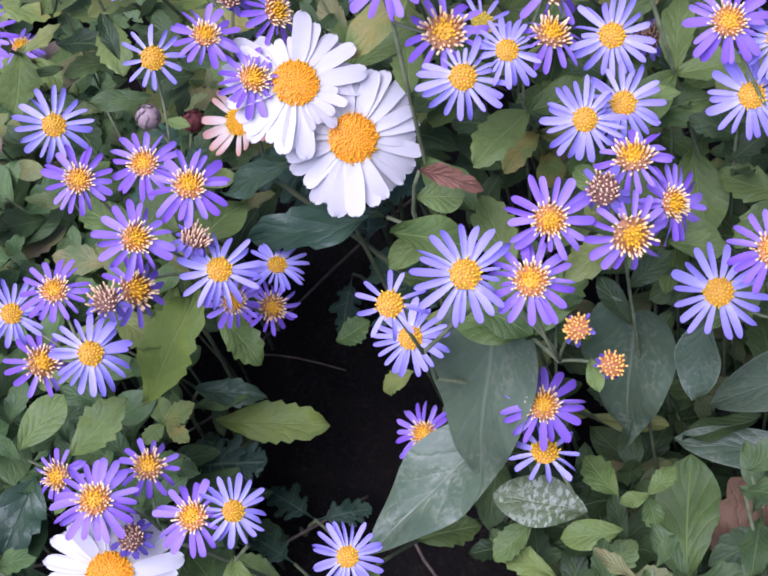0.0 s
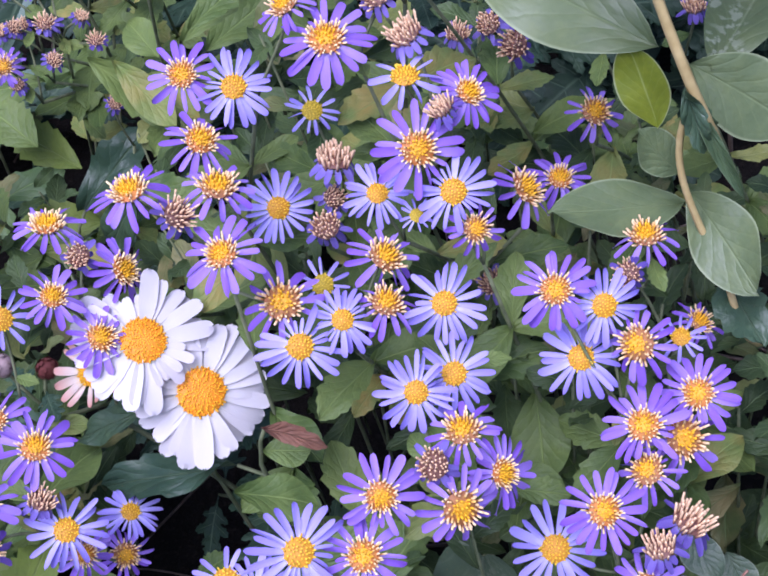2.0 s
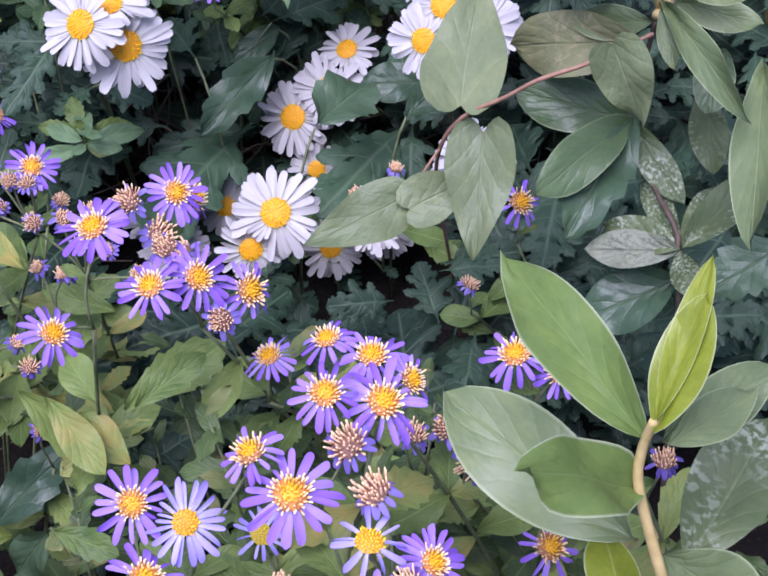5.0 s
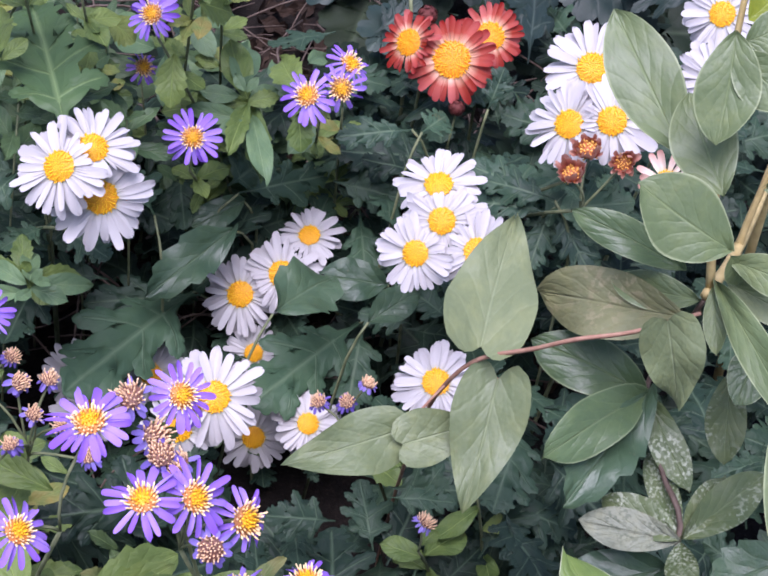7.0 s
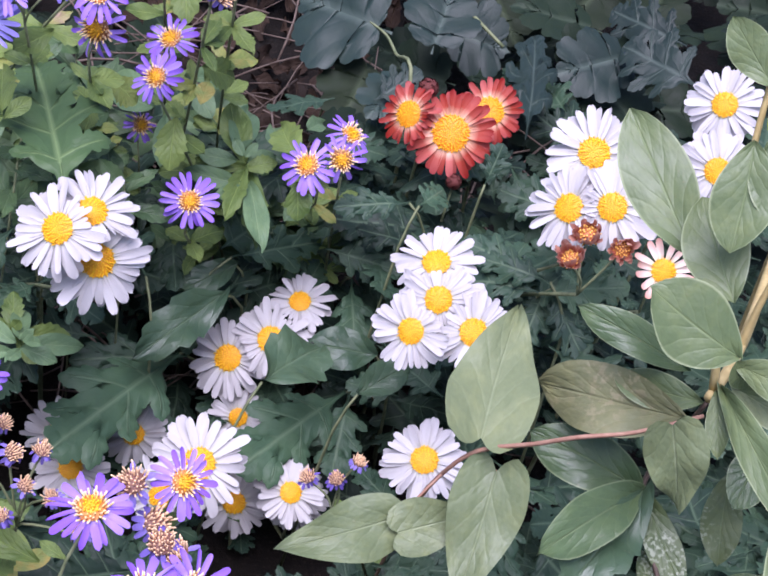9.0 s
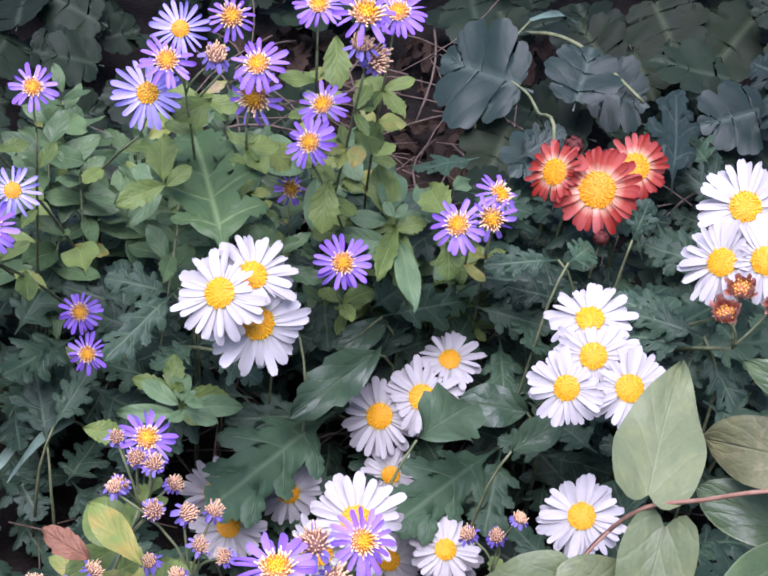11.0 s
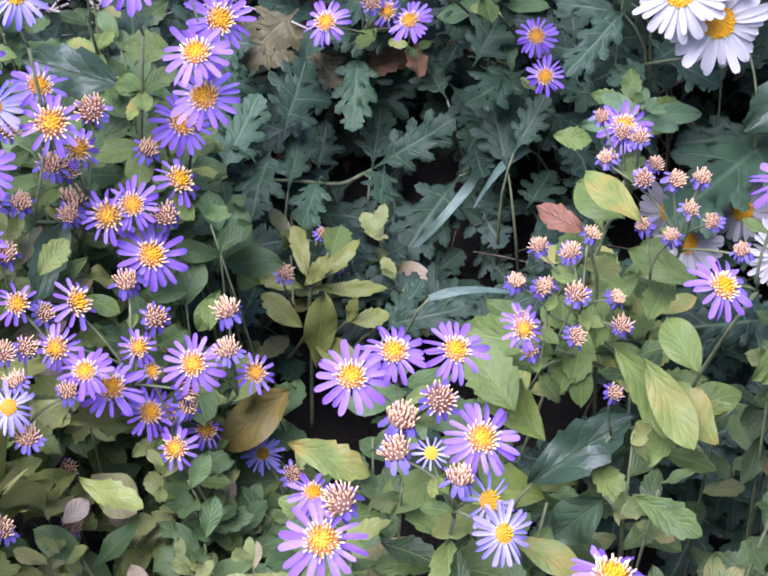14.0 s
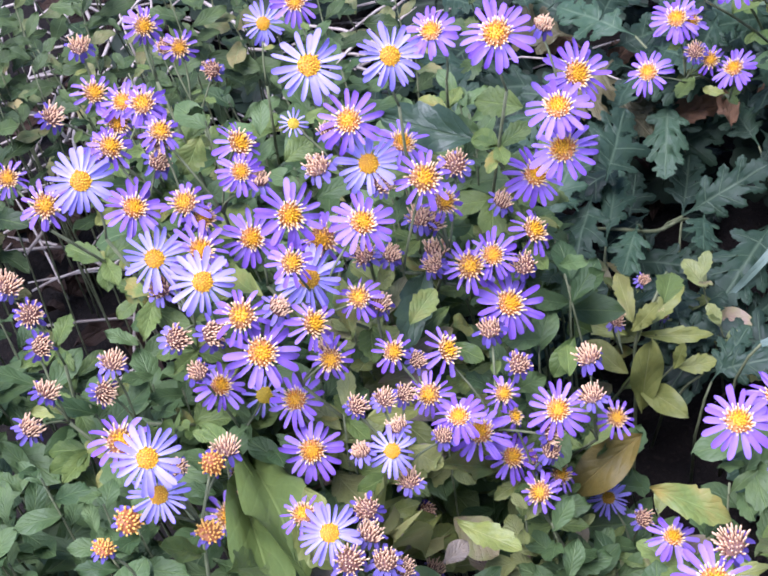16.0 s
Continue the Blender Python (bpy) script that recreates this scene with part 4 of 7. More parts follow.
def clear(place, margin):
    """Whether a leaf at that place leaves the flowers behind it open to the camera's view."""
    way = view_side(place)
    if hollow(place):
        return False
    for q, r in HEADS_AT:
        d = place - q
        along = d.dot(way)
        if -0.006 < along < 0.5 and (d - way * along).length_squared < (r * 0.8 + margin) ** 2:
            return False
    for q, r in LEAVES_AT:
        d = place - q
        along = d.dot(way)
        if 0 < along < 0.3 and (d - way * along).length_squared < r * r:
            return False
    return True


def read_heads(rows):
    out = []
    for kind, x, y, z, d, nx, ny in rows:
        n = Vector((nx, ny, math.sqrt(max(0.04, 1 - nx * nx - ny * ny)))).normalized()
        chance = random.Random(f"{kind} {x} {y} {z}")
        if kind in "psmbo":
            way = Vector((chance.uniform(-1, 1), chance.uniform(-0.6, 1.0), chance.uniform(-0.2, 1.0)))
            n = (n + way * (0.55 if kind in "bo" else 0.36)).normalized()
        out.append((kind, Vector((x, y, z)), d / 1000, n))
    return out


# ---- what grows where: kind, x, y, z of the disc, width in millimetres, and how the flower leans (x, y) ----
BED = []
BED.append(("aster", "aster with violet flowers and many faded brown heads", -0.430, 0.070, read_heads((
    ("p", -0.366, 0.063, 0.434, 26.1, 0.35, -0.83),
    ("p", -0.429, 0.059, 0.413, 34.4, 0.40, -0.61),
    ("m", -0.395, 0.049, 0.425, 28.8, 0.39, -0.62),
    ("p", -0.447, 0.115, 0.440, 28.5, 0.41, -0.50),
    ("m", -0.431, 0.107, 0.445, 28.8, 0.37, -0.35),
    ("m", -0.408, 0.073, 0.453, 25.9, 0.39, -0.58),
    ("m", -0.439, 0.074, 0.442, 28.8, 0.41, -0.56),
    ("m", -0.460, 0.193, 0.435, 25.9, 0.40, -0.75),
    ("m", -0.463, 0.236, 0.389, 25.9, 0.39, -0.75),
    ("l", -0.408, 0.244, 0.400, 28.5, 0.32, -0.78),
    ("b", -0.420, 0.085, 0.423, 17.5, 0.38, -0.45),
    ("m", -0.468, 0.040, 0.430, 29.9, 0.44, -0.67),
    ("m", -0.498, 0.062, 0.430, 24.5, 0.46, -0.68),
    ("b", -0.489, 0.012, 0.400, 18.8, 0.43, -0.37),
    ("m", -0.369, 0.079, 0.440, 29.9, 0.46, -0.63),
    ("b", -0.360, 0.068, 0.426, 17.5, 0.52, -0.51),
))))
BED.append(("aster", "aster with violet flowers and many faded brown heads", -0.419, 0.078, read_heads((
    ("m", -0.388, 0.051, 0.413, 27.2, 0.39, -0.62),
    ("b", -0.472, 0.085, 0.454, 16.2, 0.43, -0.57),
    ("m", -0.465, 0.122, 0.441, 27.2, 0.58, -0.52),
    ("m", -0.452, 0.113, 0.427, 27.2, 0.40, -0.72),
    ("m", -0.434, 0.113, 0.441, 27.2, 0.39, -0.60),
    ("b", -0.412, 0.076, 0.445, 17.5, 0.55, -0.65),
    ("b", -0.448, 0.078, 0.437, 17.5, 0.40, -0.49),
    ("b", -0.477, 0.144, 0.457, 16.2, 0.42, -0.74),
    ("m", -0.464, 0.199, 0.431, 24.5, 0.39, -0.63),
    ("b", -0.446, 0.236, 0.372, 16.2, 0.35, -0.76),
    ("b", -0.475, 0.241, 0.387, 16.2, 0.37, -0.62),
))))
BED.append(("aster", "aster stalks with clusters of spent tan flower heads", -0.380, -0.020, read_heads((
    ("p", -0.384, 0.030, 0.410, 33.2, 0.36, -0.45),
    ("l", -0.400, 0.010, 0.422, 34.4, 0.38, -0.44),
    ("l", -0.372, -0.002, 0.418, 35.6, 0.38, -0.59),
    ("g", -0.362, 0.006, 0.327, 24, 0.35, -0.62),
    ("p", -0.369, -0.023, 0.366, 28.5, 0.37, -0.62),
    ("b", -0.372, -0.036, 0.390, 15, 0.35, -0.35),
    ("m", -0.372, -0.055, 0.301, 28.8, 0.53, -0.50),
    ("b", -0.381, -0.012, 0.285, 15, 0.32, -0.31),
    ("l", -0.419, 0.001, 0.480, 34.7, 0.43, -0.54),
    ("b", -0.453, -0.032, 0.400, 16.2, 0.41, -0.35),
    ("b", -0.452, -0.043, 0.380, 16.2, 0.40, -0.33),
    ("b", -0.452, -0.068, 0.380, 16.2, 0.40, -0.31),
    ("b", -0.400, 0.006, 0.406, 17.5, 0.12, -0.71),
    ("b", -0.385, -0.021, 0.397, 17.5, 0.38, -0.40),
    ("b", -0.364, -0.022, 0.402, 18.8, 0.52, -0.36),
    ("b", -0.369, -0.043, 0.301, 11.2, 0.36, -0.57),
))))
BED.append(("aster", "aster stalks with clusters of spent tan flower heads", -0.369, -0.012, read_heads((
    ("b", -0.463, -0.017, 0.407, 16.2, 0.45, -0.63),
    ("b", -0.419, -0.030, 0.389, 16.2, 0.39, -0.47),
    ("b", -0.425, -0.037, 0.373, 16.2, 0.57, -0.54),
))))
BED.append(("aster", "bushy aster with violet daisy flowers and golden discs", -0.330, 0.000, read_heads((
    ("p", -0.329, 0.025, 0.438, 35.6, 0.34, -0.70),
    ("p", -0.295, 0.030, 0.430, 34.4, 0.30, -0.64),
    ("p", -0.365, 0.052, 0.398, 33.2, 0.35, -0.62),
    ("l", -0.322, 0.011, 0.409, 34.4, 0.33, -0.61),
    ("m", -0.324, -0.000, 0.430, 25.9, 0.33, -0.53),
    ("m", -0.323, 0.042, 0.407, 31.7, 0.32, -0.70),
    ("m", -0.301, 0.016, 0.392, 25.9, 0.30, -0.68),
    ("p", -0.340, -0.027, 0.395, 39.2, 0.34, -0.57),
    ("m", -0.349, -0.019, 0.412, 31.7, 0.07, -0.77),
    ("b", -0.330, -0.014, 0.414, 16.2, 0.31, -0.40),
    ("m", -0.314, -0.015, 0.404, 28.8, 0.64, -0.53),
    ("m", -0.311, -0.015, 0.379, 25.9, 0.32, -0.65),
    ("p", -0.328, -0.029, 0.325, 34.4, 0.32, -0.80),
    ("p", -0.337, -0.012, 0.345, 30.9, 0.33, -0.62),
    ("b", -0.292, 0.022, 0.383, 16.2, 0.54, -0.52),
    ("b", -0.316, -0.005, 0.379, 15, 0.26, -0.20),
))))
BED.append(("aster", "aster stalks with clusters of spent tan flower heads", -0.290, -0.140, read_heads((
    ("l", -0.331, -0.168, 0.483, 29.6, 0.38, -0.42),
    ("l", -0.331, -0.170, 0.463, 25.9, 0.37, -0.41),
    ("o", -0.324, -0.134, 0.440, 13, 0.38, -0.58),
    ("o", -0.321, -0.159, 0.428, 14, 0.33, -0.28),
    ("m", -0.295, -0.126, 0.399, 23.1, 0.31, -0.41),
    ("l", -0.277, -0.143, 0.409, 28.5, 0.30, -0.40),
    ("b", -0.268, -0.120, 0.397, 15, 0.26, -0.30),
    ("b", -0.263, -0.133, 0.398, 15, 0.26, -0.29),
    ("b", -0.268, -0.151, 0.401, 16.2, 0.27, -0.28),
    ("b", -0.256, -0.142, 0.391, 16.2, 0.25, -0.28),
    ("b", -0.250, -0.137, 0.380, 13.8, 0.24, -0.28),
    ("o", -0.365, -0.170, 0.427, 12, 0.37, -0.26),
    ("o", -0.342, -0.179, 0.457, 14, 0.36, -0.27),
    ("m", -0.348, -0.155, 0.477, 27.2, 0.22, -0.63),
    ("b", -0.341, -0.133, 0.435, 12.5, 0.40, -0.57),
    ("b", -0.322, -0.123, 0.438, 15, 0.36, -0.43),
))))
BED.append(("aster", "aster with violet flowers and many faded brown heads", -0.290, 0.090, read_heads((
    ("l", -0.327, 0.091, 0.480, 39.2, 0.32, -0.55),
    ("l", -0.289, 0.106, 0.474, 35.6, 0.38, -0.62),
    ("p", -0.304, 0.065, 0.465, 34.4, 0.30, -0.61),
    ("l", -0.297, 0.062, 0.440, 34.4, 0.30, -0.73),
    ("p", -0.296, 0.122, 0.406, 33.2, 0.28, -0.61),
    ("b", -0.266, 0.107, 0.403, 18.8, 0.24, -0.48),
    ("b", -0.320, 0.051, 0.448, 17.5, 0.31, -0.46),
    ("m", -0.271, 0.066, 0.428, 34.6, 0.53, -0.64),
    ("m", -0.267, 0.082, 0.398, 25.9, 0.44, -0.67),
    ("b", -0.280, 0.075, 0.394, 17.5, 0.26, -0.45),
    ("b", -0.293, 0.057, 0.384, 15, 0.26, -0.43),
    ("b", -0.306, 0.050, 0.390, 16.2, 0.28, -0.43),
    ("b", -0.278, 0.075, 0.360, 15, 0.25, -0.43),
    ("p", -0.247, 0.085, 0.358, 30.9, 0.24, -0.64),
    ("m", -0.258, 0.076, 0.358, 31.7, 0.24, -0.70),
    ("p", -0.239, 0.076, 0.331, 39.2, 0.23, -0.69),
))))
BED.append(("aster", "aster with violet flowers and many faded brown heads", -0.279, 0.098, read_heads((
    ("p", -0.382, 0.237, 0.420, 30.9, 0.30, -0.79),
    ("b", -0.292, 0.063, 0.427, 16.2, 0.46, -0.61),
    ("b", -0.315, 0.067, 0.458, 15, 0.31, -0.52),
    ("b", -0.274, 0.080, 0.386, 15, 0.25, -0.57),
    ("g", -0.335, 0.072, 0.458, 16, 0.33, -0.52),
    ("b", -0.278, 0.087, 0.361, 17.5, 0.43, -0.51),
))))
BED.append(("aster", "aster stalks with clusters of spent tan flower heads", -0.270, -0.050, read_heads((
    ("l", -0.275, -0.055, 0.359, 26.1, 0.27, -0.53),
    ("b", -0.282, -0.030, 0.369, 13.8, 0.26, -0.36),
    ("b", -0.293, -0.039, 0.373, 13.8, 0.27, -0.35),
    ("b", -0.274, -0.021, 0.363, 13.8, 0.25, -0.37),
    ("b", -0.275, -0.041, 0.362, 13.8, 0.25, -0.35),
    ("b", -0.290, -0.057, 0.361, 13.8, 0.27, -0.33),
    ("b", -0.257, -0.028, 0.341, 13.8, 0.23, -0.35),
    ("b", -0.274, -0.034, 0.239, 15, 0.22, -0.28),
    ("b", -0.269, -0.058, 0.342, 15, 0.23, -0.29),
))))
BED.append(("aster", "aster with violet flowers and many faded brown heads", -0.250, 0.000, read_heads((
    ("b", -0.245, 0.047, 0.341, 17.5, 0.21, -0.41),
    ("m", -0.284, 0.002, 0.368, 23.1, 0.28, -0.66),
    ("b", -0.275, 0.010, 0.354, 13.8, 0.25, -0.38),
    ("m", -0.261, 0.020, 0.352, 28.8, 0.65, -0.51),
    ("b", -0.229, 0.034, 0.328, 16.2, 0.20, -0.39),
    ("m", -0.236, 0.020, 0.320, 21.6, 0.23, -0.65),
    ("p", -0.245, -0.006, 0.319, 34.4, 0.25, -0.47),
    ("p", -0.251, -0.017, 0.343, 28.5, 0.24, -0.48),
    ("m", -0.268, -0.005, 0.345, 25.9, 0.27, -0.64),
    ("p", -0.233, 0.007, 0.285, 29.7, 0.22, -0.54),
    ("m", -0.217, -0.012, 0.280, 25.9, 0.21, -0.61),
    ("b", -0.287, 0.008, 0.233, 15, 0.23, -0.31),
    ("b", -0.210, 0.008, 0.304, 16.2, 0.46, -0.57),
    ("b", -0.212, 0.007, 0.292, 15, 0.35, -0.44),
    ("b", -0.226, 0.013, 0.277, 15, 0.19, -0.63),
    ("m", -0.231, 0.018, 0.305, 19, 0.62, -0.63),
))))
BED.append(("aster", "bushy aster with violet daisy flowers and golden discs", -0.220, 0.130, read_heads((
    ("p", -0.203, 0.151, 0.428, 38.3, 0.40, -0.74),
    ("p", -0.210, 0.120, 0.431, 38.3, 0.24, -0.71),
    ("p", -0.210, 0.121, 0.402, 39.6, 0.20, -0.76),
    ("p", -0.231, 0.146, 0.363, 37, 0.42, -0.69),
    ("p", -0.282, 0.163, 0.449, 32.1, 0.25, -0.66),
    ("p", -0.238, 0.124, 0.474, 40.4, 0.22, -0.67),
    ("b", -0.220, 0.160, 0.454, 15, 0.17, -0.56),
    ("b", -0.248, 0.130, 0.358, 16.2, 0.24, -0.47),
    ("m", -0.229, 0.117, 0.348, 31.7, 0.55, -0.48),
    ("b", -0.232, 0.090, 0.347, 17.5, 0.19, -0.56),
))))
BED.append(("aster", "aster stalks with clusters of spent tan flower heads", -0.190, 0.280, read_heads((
    ("b", -0.198, 0.322, 0.115, 13.8, 0.14, -0.44),
    ("b", -0.206, 0.224, 0.172, 15, 0.16, -0.42),
    ("b", -0.180, 0.271, 0.131, 11.2, 0.13, -0.43),
))))
BED.append(("aster", "bushy aster with violet daisy flowers and golden discs", -0.175, 0.390, read_heads((
    ("p", -0.174, 0.403, 0.288, 37, 0.14, -0.59),
    ("p", -0.194, 0.389, 0.253, 35.7, 0.15, -0.66),
    ("p", -0.135, 0.383, 0.260, 33, 0.11, -0.67),
    ("b", -0.161, 0.389, 0.270, 16.2, 0.12, -0.54),
    ("m", -0.148, 0.363, 0.397, 29.9, 0.17, -0.81),
    ("m", -0.165, 0.408, 0.282, 27.2, 0.15, -0.64),
    ("m", -0.151, 0.391, 0.261, 24.5, 0.33, -0.72),
))))
BED.append(("aster", "aster with violet flowers and many faded brown heads", -0.170, 0.030, read_heads((
    ("b", -0.194, 0.042, 0.328, 17.5, 0.19, -0.40),
    ("p", -0.207, 0.012, 0.318, 33.2, 0.20, -0.49),
    ("m", -0.179, 0.024, 0.300, 23.1, 0.46, -0.58),
    ("m", -0.214, 0.032, 0.242, 23.1, 0.48, -0.54),
    ("b", -0.190, 0.018, 0.324, 16.2, 0.18, -0.38),
    ("l", -0.195, 0.066, 0.181, 26.1, 0.15, -0.37),
    ("p", -0.150, -0.005, 0.240, 29.7, 0.12, -0.35),
    ("b", -0.171, 0.038, 0.199, 15, 0.13, -0.32),
))))
BED.append(("aster", "bushy aster with violet daisy flowers and golden discs", -0.120, 0.330, read_heads((
    ("p", -0.093, 0.301, 0.377, 35.7, 0.09, -0.74),
    ("m", -0.110, 0.302, 0.389, 32.1, 0.11, -0.81),
    ("p", -0.129, 0.302, 0.385, 34.4, 0.13, -0.80),
    ("p", -0.152, 0.337, 0.379, 33, 0.14, -0.60),
    ("p", -0.109, 0.313, 0.397, 37, 0.12, -0.81),
    ("l", -0.082, 0.324, 0.388, 33, 0.08, -0.68),
    ("l", -0.129, 0.361, 0.439, 31.4, 0.15, -0.84),
    ("p", -0.109, 0.371, 0.441, 26.9, 0.11, -0.65),
    ("b", -0.118, 0.309, 0.384, 16.2, 0.14, -0.79),
))))
BED.append(("aster", "bushy aster with violet daisy flowers and golden discs", -0.090, -0.330, read_heads((
    ("l", -0.103, -0.282, 0.360, 29.1, 0.36, -0.41),
    ("p", -0.081, -0.283, 0.370, 29.1, 0.33, -0.42),
    ("m", -0.094, -0.302, 0.350, 29.9, 0.31, -0.55),
    ("l", -0.067, -0.316, 0.368, 33.6, 0.33, -0.45),
    ("p", -0.092, -0.340, 0.300, 37, 0.33, -0.31),
    ("m", -0.075, -0.317, 0.279, 29.9, 0.49, -0.24),
    ("p", -0.054, -0.352, 0.290, 34.7, 0.25, -0.47),
    ("l", -0.036, -0.354, 0.290, 31.4, 0.40, -0.48),
    ("b", -0.084, -0.350, 0.280, 17.5, 0.33, -0.16),
    ("m", -0.120, -0.307, 0.270, 27.2, -0.07, -0.44),
    ("l", 0.003, -0.370, 0.260, 31.4, 0.18, -0.35),
    ("b", -0.056, -0.302, 0.381, 16.2, 0.35, -0.27),
))))
BED.append(("aster", "aster with violet flowers and many faded brown heads", -0.085, -0.075, read_heads((
    ("l", -0.043, -0.134, 0.390, 26.9, 0.48, -0.48),
    ("p", -0.096, -0.043, 0.395, 31.4, 0.08, -0.35),
    ("p", -0.069, -0.039, 0.393, 31.4, 0.14, -0.27),
    ("p", -0.112, -0.063, 0.400, 33.6, 0.10, -0.26),
    ("b", -0.074, -0.067, 0.392, 17.5, 0.07, -0.37),
    ("b", -0.089, -0.078, 0.393, 20, 0.08, -0.36),
    ("p", -0.055, -0.084, 0.388, 34.7, 0.04, -0.47),
    ("f", -0.051, -0.098, 0.363, 26.4, 0.49, -0.51),
    ("g", -0.076, -0.092, 0.386, 16, 0.06, -0.54),
    ("b", -0.091, -0.092, 0.388, 17.5, 0.06, -0.34),
    ("b", -0.063, -0.102, 0.385, 16.2, 0.04, -0.33),
    ("b", -0.114, -0.108, 0.372, 18.8, 0.10, -0.31),
    ("p", -0.120, -0.123, 0.364, 39.2, 0.11, -0.49),
))))
BED.append(("aster", "bushy aster with violet daisy flowers and golden discs", -0.050, 0.390, read_heads((
    ("l", -0.012, 0.378, 0.427, 43.6, 0.03, -0.78),
    ("p", -0.049, 0.394, 0.240, 30.2, 0.03, -0.66),
    ("p", -0.042, 0.379, 0.217, 29.1, 0.04, -0.78),
    ("p", -0.076, 0.362, 0.434, 29.1, 0.08, -0.72),
))))
BED.append(("aster", "bushy aster with violet daisy flowers and golden discs", -0.030, -0.250, read_heads((
    ("s", -0.001, -0.162, 0.408, 35.3, 0.33, -0.06),
    ("p", -0.044, -0.222, 0.362, 32.5, 0.32, -0.38),
    ("p", -0.020, -0.254, 0.379, 34.7, 0.35, -0.19),
    ("p", -0.042, -0.277, 0.382, 32.5, 0.29, -0.51),
    ("l", -0.017, -0.280, 0.354, 34.7, 0.29, -0.40),
    ("l", -0.006, -0.238, 0.293, 29.1, 0.30, -0.16),
    ("m", -0.012, -0.255, 0.285, 27.2, 0.14, -0.77),
    ("p", -0.022, -0.268, 0.314, 26.9, 0.20, -0.70),
    ("b", -0.022, -0.272, 0.368, 16.2, 0.33, -0.29),
    ("m", -0.050, -0.284, 0.359, 32.6, 0.53, -0.69),
    ("f", -0.026, -0.200, 0.398, 28.6, 0.27, -0.60),
    ("p", -0.002, -0.198, 0.402, 30.2, 0.28, -0.50),
    ("p", 0.012, -0.211, 0.384, 32.5, 0.46, -0.63),
    ("b", 0.010, -0.181, 0.403, 16.2, 0.28, -0.37),
    ("l", -0.080, -0.196, 0.370, 34.7, 0.32, -0.50),
    ("p", -0.071, -0.226, 0.366, 31.4, 0.35, -0.37),
))))
BED.append(("aster", "aster stalks with clusters of spent tan flower heads", 0.000, 0.060, read_heads((
    ("b", -0.010, 0.085, 0.348, 11.4, 0.24, -0.46),
    ("b", -0.037, 0.073, 0.350, 11.4, 0.28, -0.47),
    ("b", -0.021, 0.067, 0.352, 12.4, 0.26, -0.46),
    ("b", -0.017, 0.048, 0.342, 14.2, 0.26, -0.45),
    ("b", 0.003, 0.049, 0.339, 11.4, 0.24, -0.47),
    ("b", -0.034, 0.052, 0.341, 11.4, 0.28, -0.46),
    ("b", 0.006, 0.044, 0.325, 12.4, 0.23, -0.43),
    ("b", -0.016, 0.029, 0.331, 12.4, 0.26, -0.43),
    ("m", -0.042, 0.026, 0.338, 23.1, 0.03, -0.70),
    ("b", -0.039, 0.024, 0.325, 11.4, 0.29, -0.44),
    ("b", 0.004, 0.031, 0.288, 11.4, 0.23, -0.41),
    ("b", 0.029, 0.080, 0.353, 10.4, 0.20, -0.47),
    ("b", 0.015, 0.090, 0.350, 11.4, -0.04, -0.43),
    ("b", -0.020, 0.076, 0.344, 11.4, 0.01, -0.44),
    ("b", -0.048, 0.074, 0.323, 13.3, 0.03, -0.43),
    ("b", -0.033, 0.061, 0.333, 12.4, 0.02, -0.43),
))))
BED.append(("aster", "aster stalks with clusters of spent tan flower heads", 0.011, 0.068, read_heads((
    ("b", -0.018, 0.062, 0.329, 13.3, 0.00, -0.42),
    ("m", -0.044, 0.043, 0.325, 21.8, -0.15, -0.69),
))))
BED.append(("aster", "bushy aster with violet daisy flowers and golden discs", 0.020, 0.410, read_heads((
    ("l", 0.004, 0.394, 0.463, 35.7, 0.01, -0.74),
    ("m", 0.033, 0.445, 0.445, 32.1, 0.18, -0.78),
    ("p", -0.002, 0.375, 0.453, 34.4, 0.02, -0.72),
    ("p", 0.050, 0.386, 0.450, 37, -0.04, -0.73),
    ("b", 0.026, 0.379, 0.458, 18.8, -0.03, -0.62),
    ("m", 0.050, 0.391, 0.422, 38.5, 0.00, -0.96),
))))
BED.append(("aster", "aster stalks with clusters of spent tan flower heads", 0.030, 0.130, read_heads((
    ("b", 0.012, 0.153, 0.354, 11.4, 0.22, -0.50),
    ("b", -0.005, 0.119, 0.369, 11.4, 0.24, -0.49),
    ("p", 0.007, 0.199, 0.324, 33.6, -0.00, -0.48),
    ("b", -0.007, 0.158, 0.364, 11.4, -0.01, -0.49),
    ("b", 0.004, 0.141, 0.368, 12.4, -0.02, -0.48),
    ("b", 0.013, 0.140, 0.366, 12.4, -0.03, -0.47),
    ("b", -0.003, 0.128, 0.361, 12.4, -0.00, -0.43),
    ("b", 0.024, 0.165, 0.326, 11.4, -0.05, -0.46),
    ("b", 0.015, 0.114, 0.360, 12.4, -0.04, -0.45),
    ("b", 0.032, 0.113, 0.361, 14.2, -0.06, -0.45),
    ("b", 0.045, 0.120, 0.357, 12.4, -0.07, -0.45),
    ("b", 0.039, 0.100, 0.353, 11.4, -0.06, -0.43),
    ("b", 0.051, 0.105, 0.340, 11.4, -0.06, -0.40),
    ("b", 0.029, 0.089, 0.343, 11.4, -0.05, -0.44),
    ("b", 0.066, 0.092, 0.333, 12.4, -0.09, -0.42),
))))
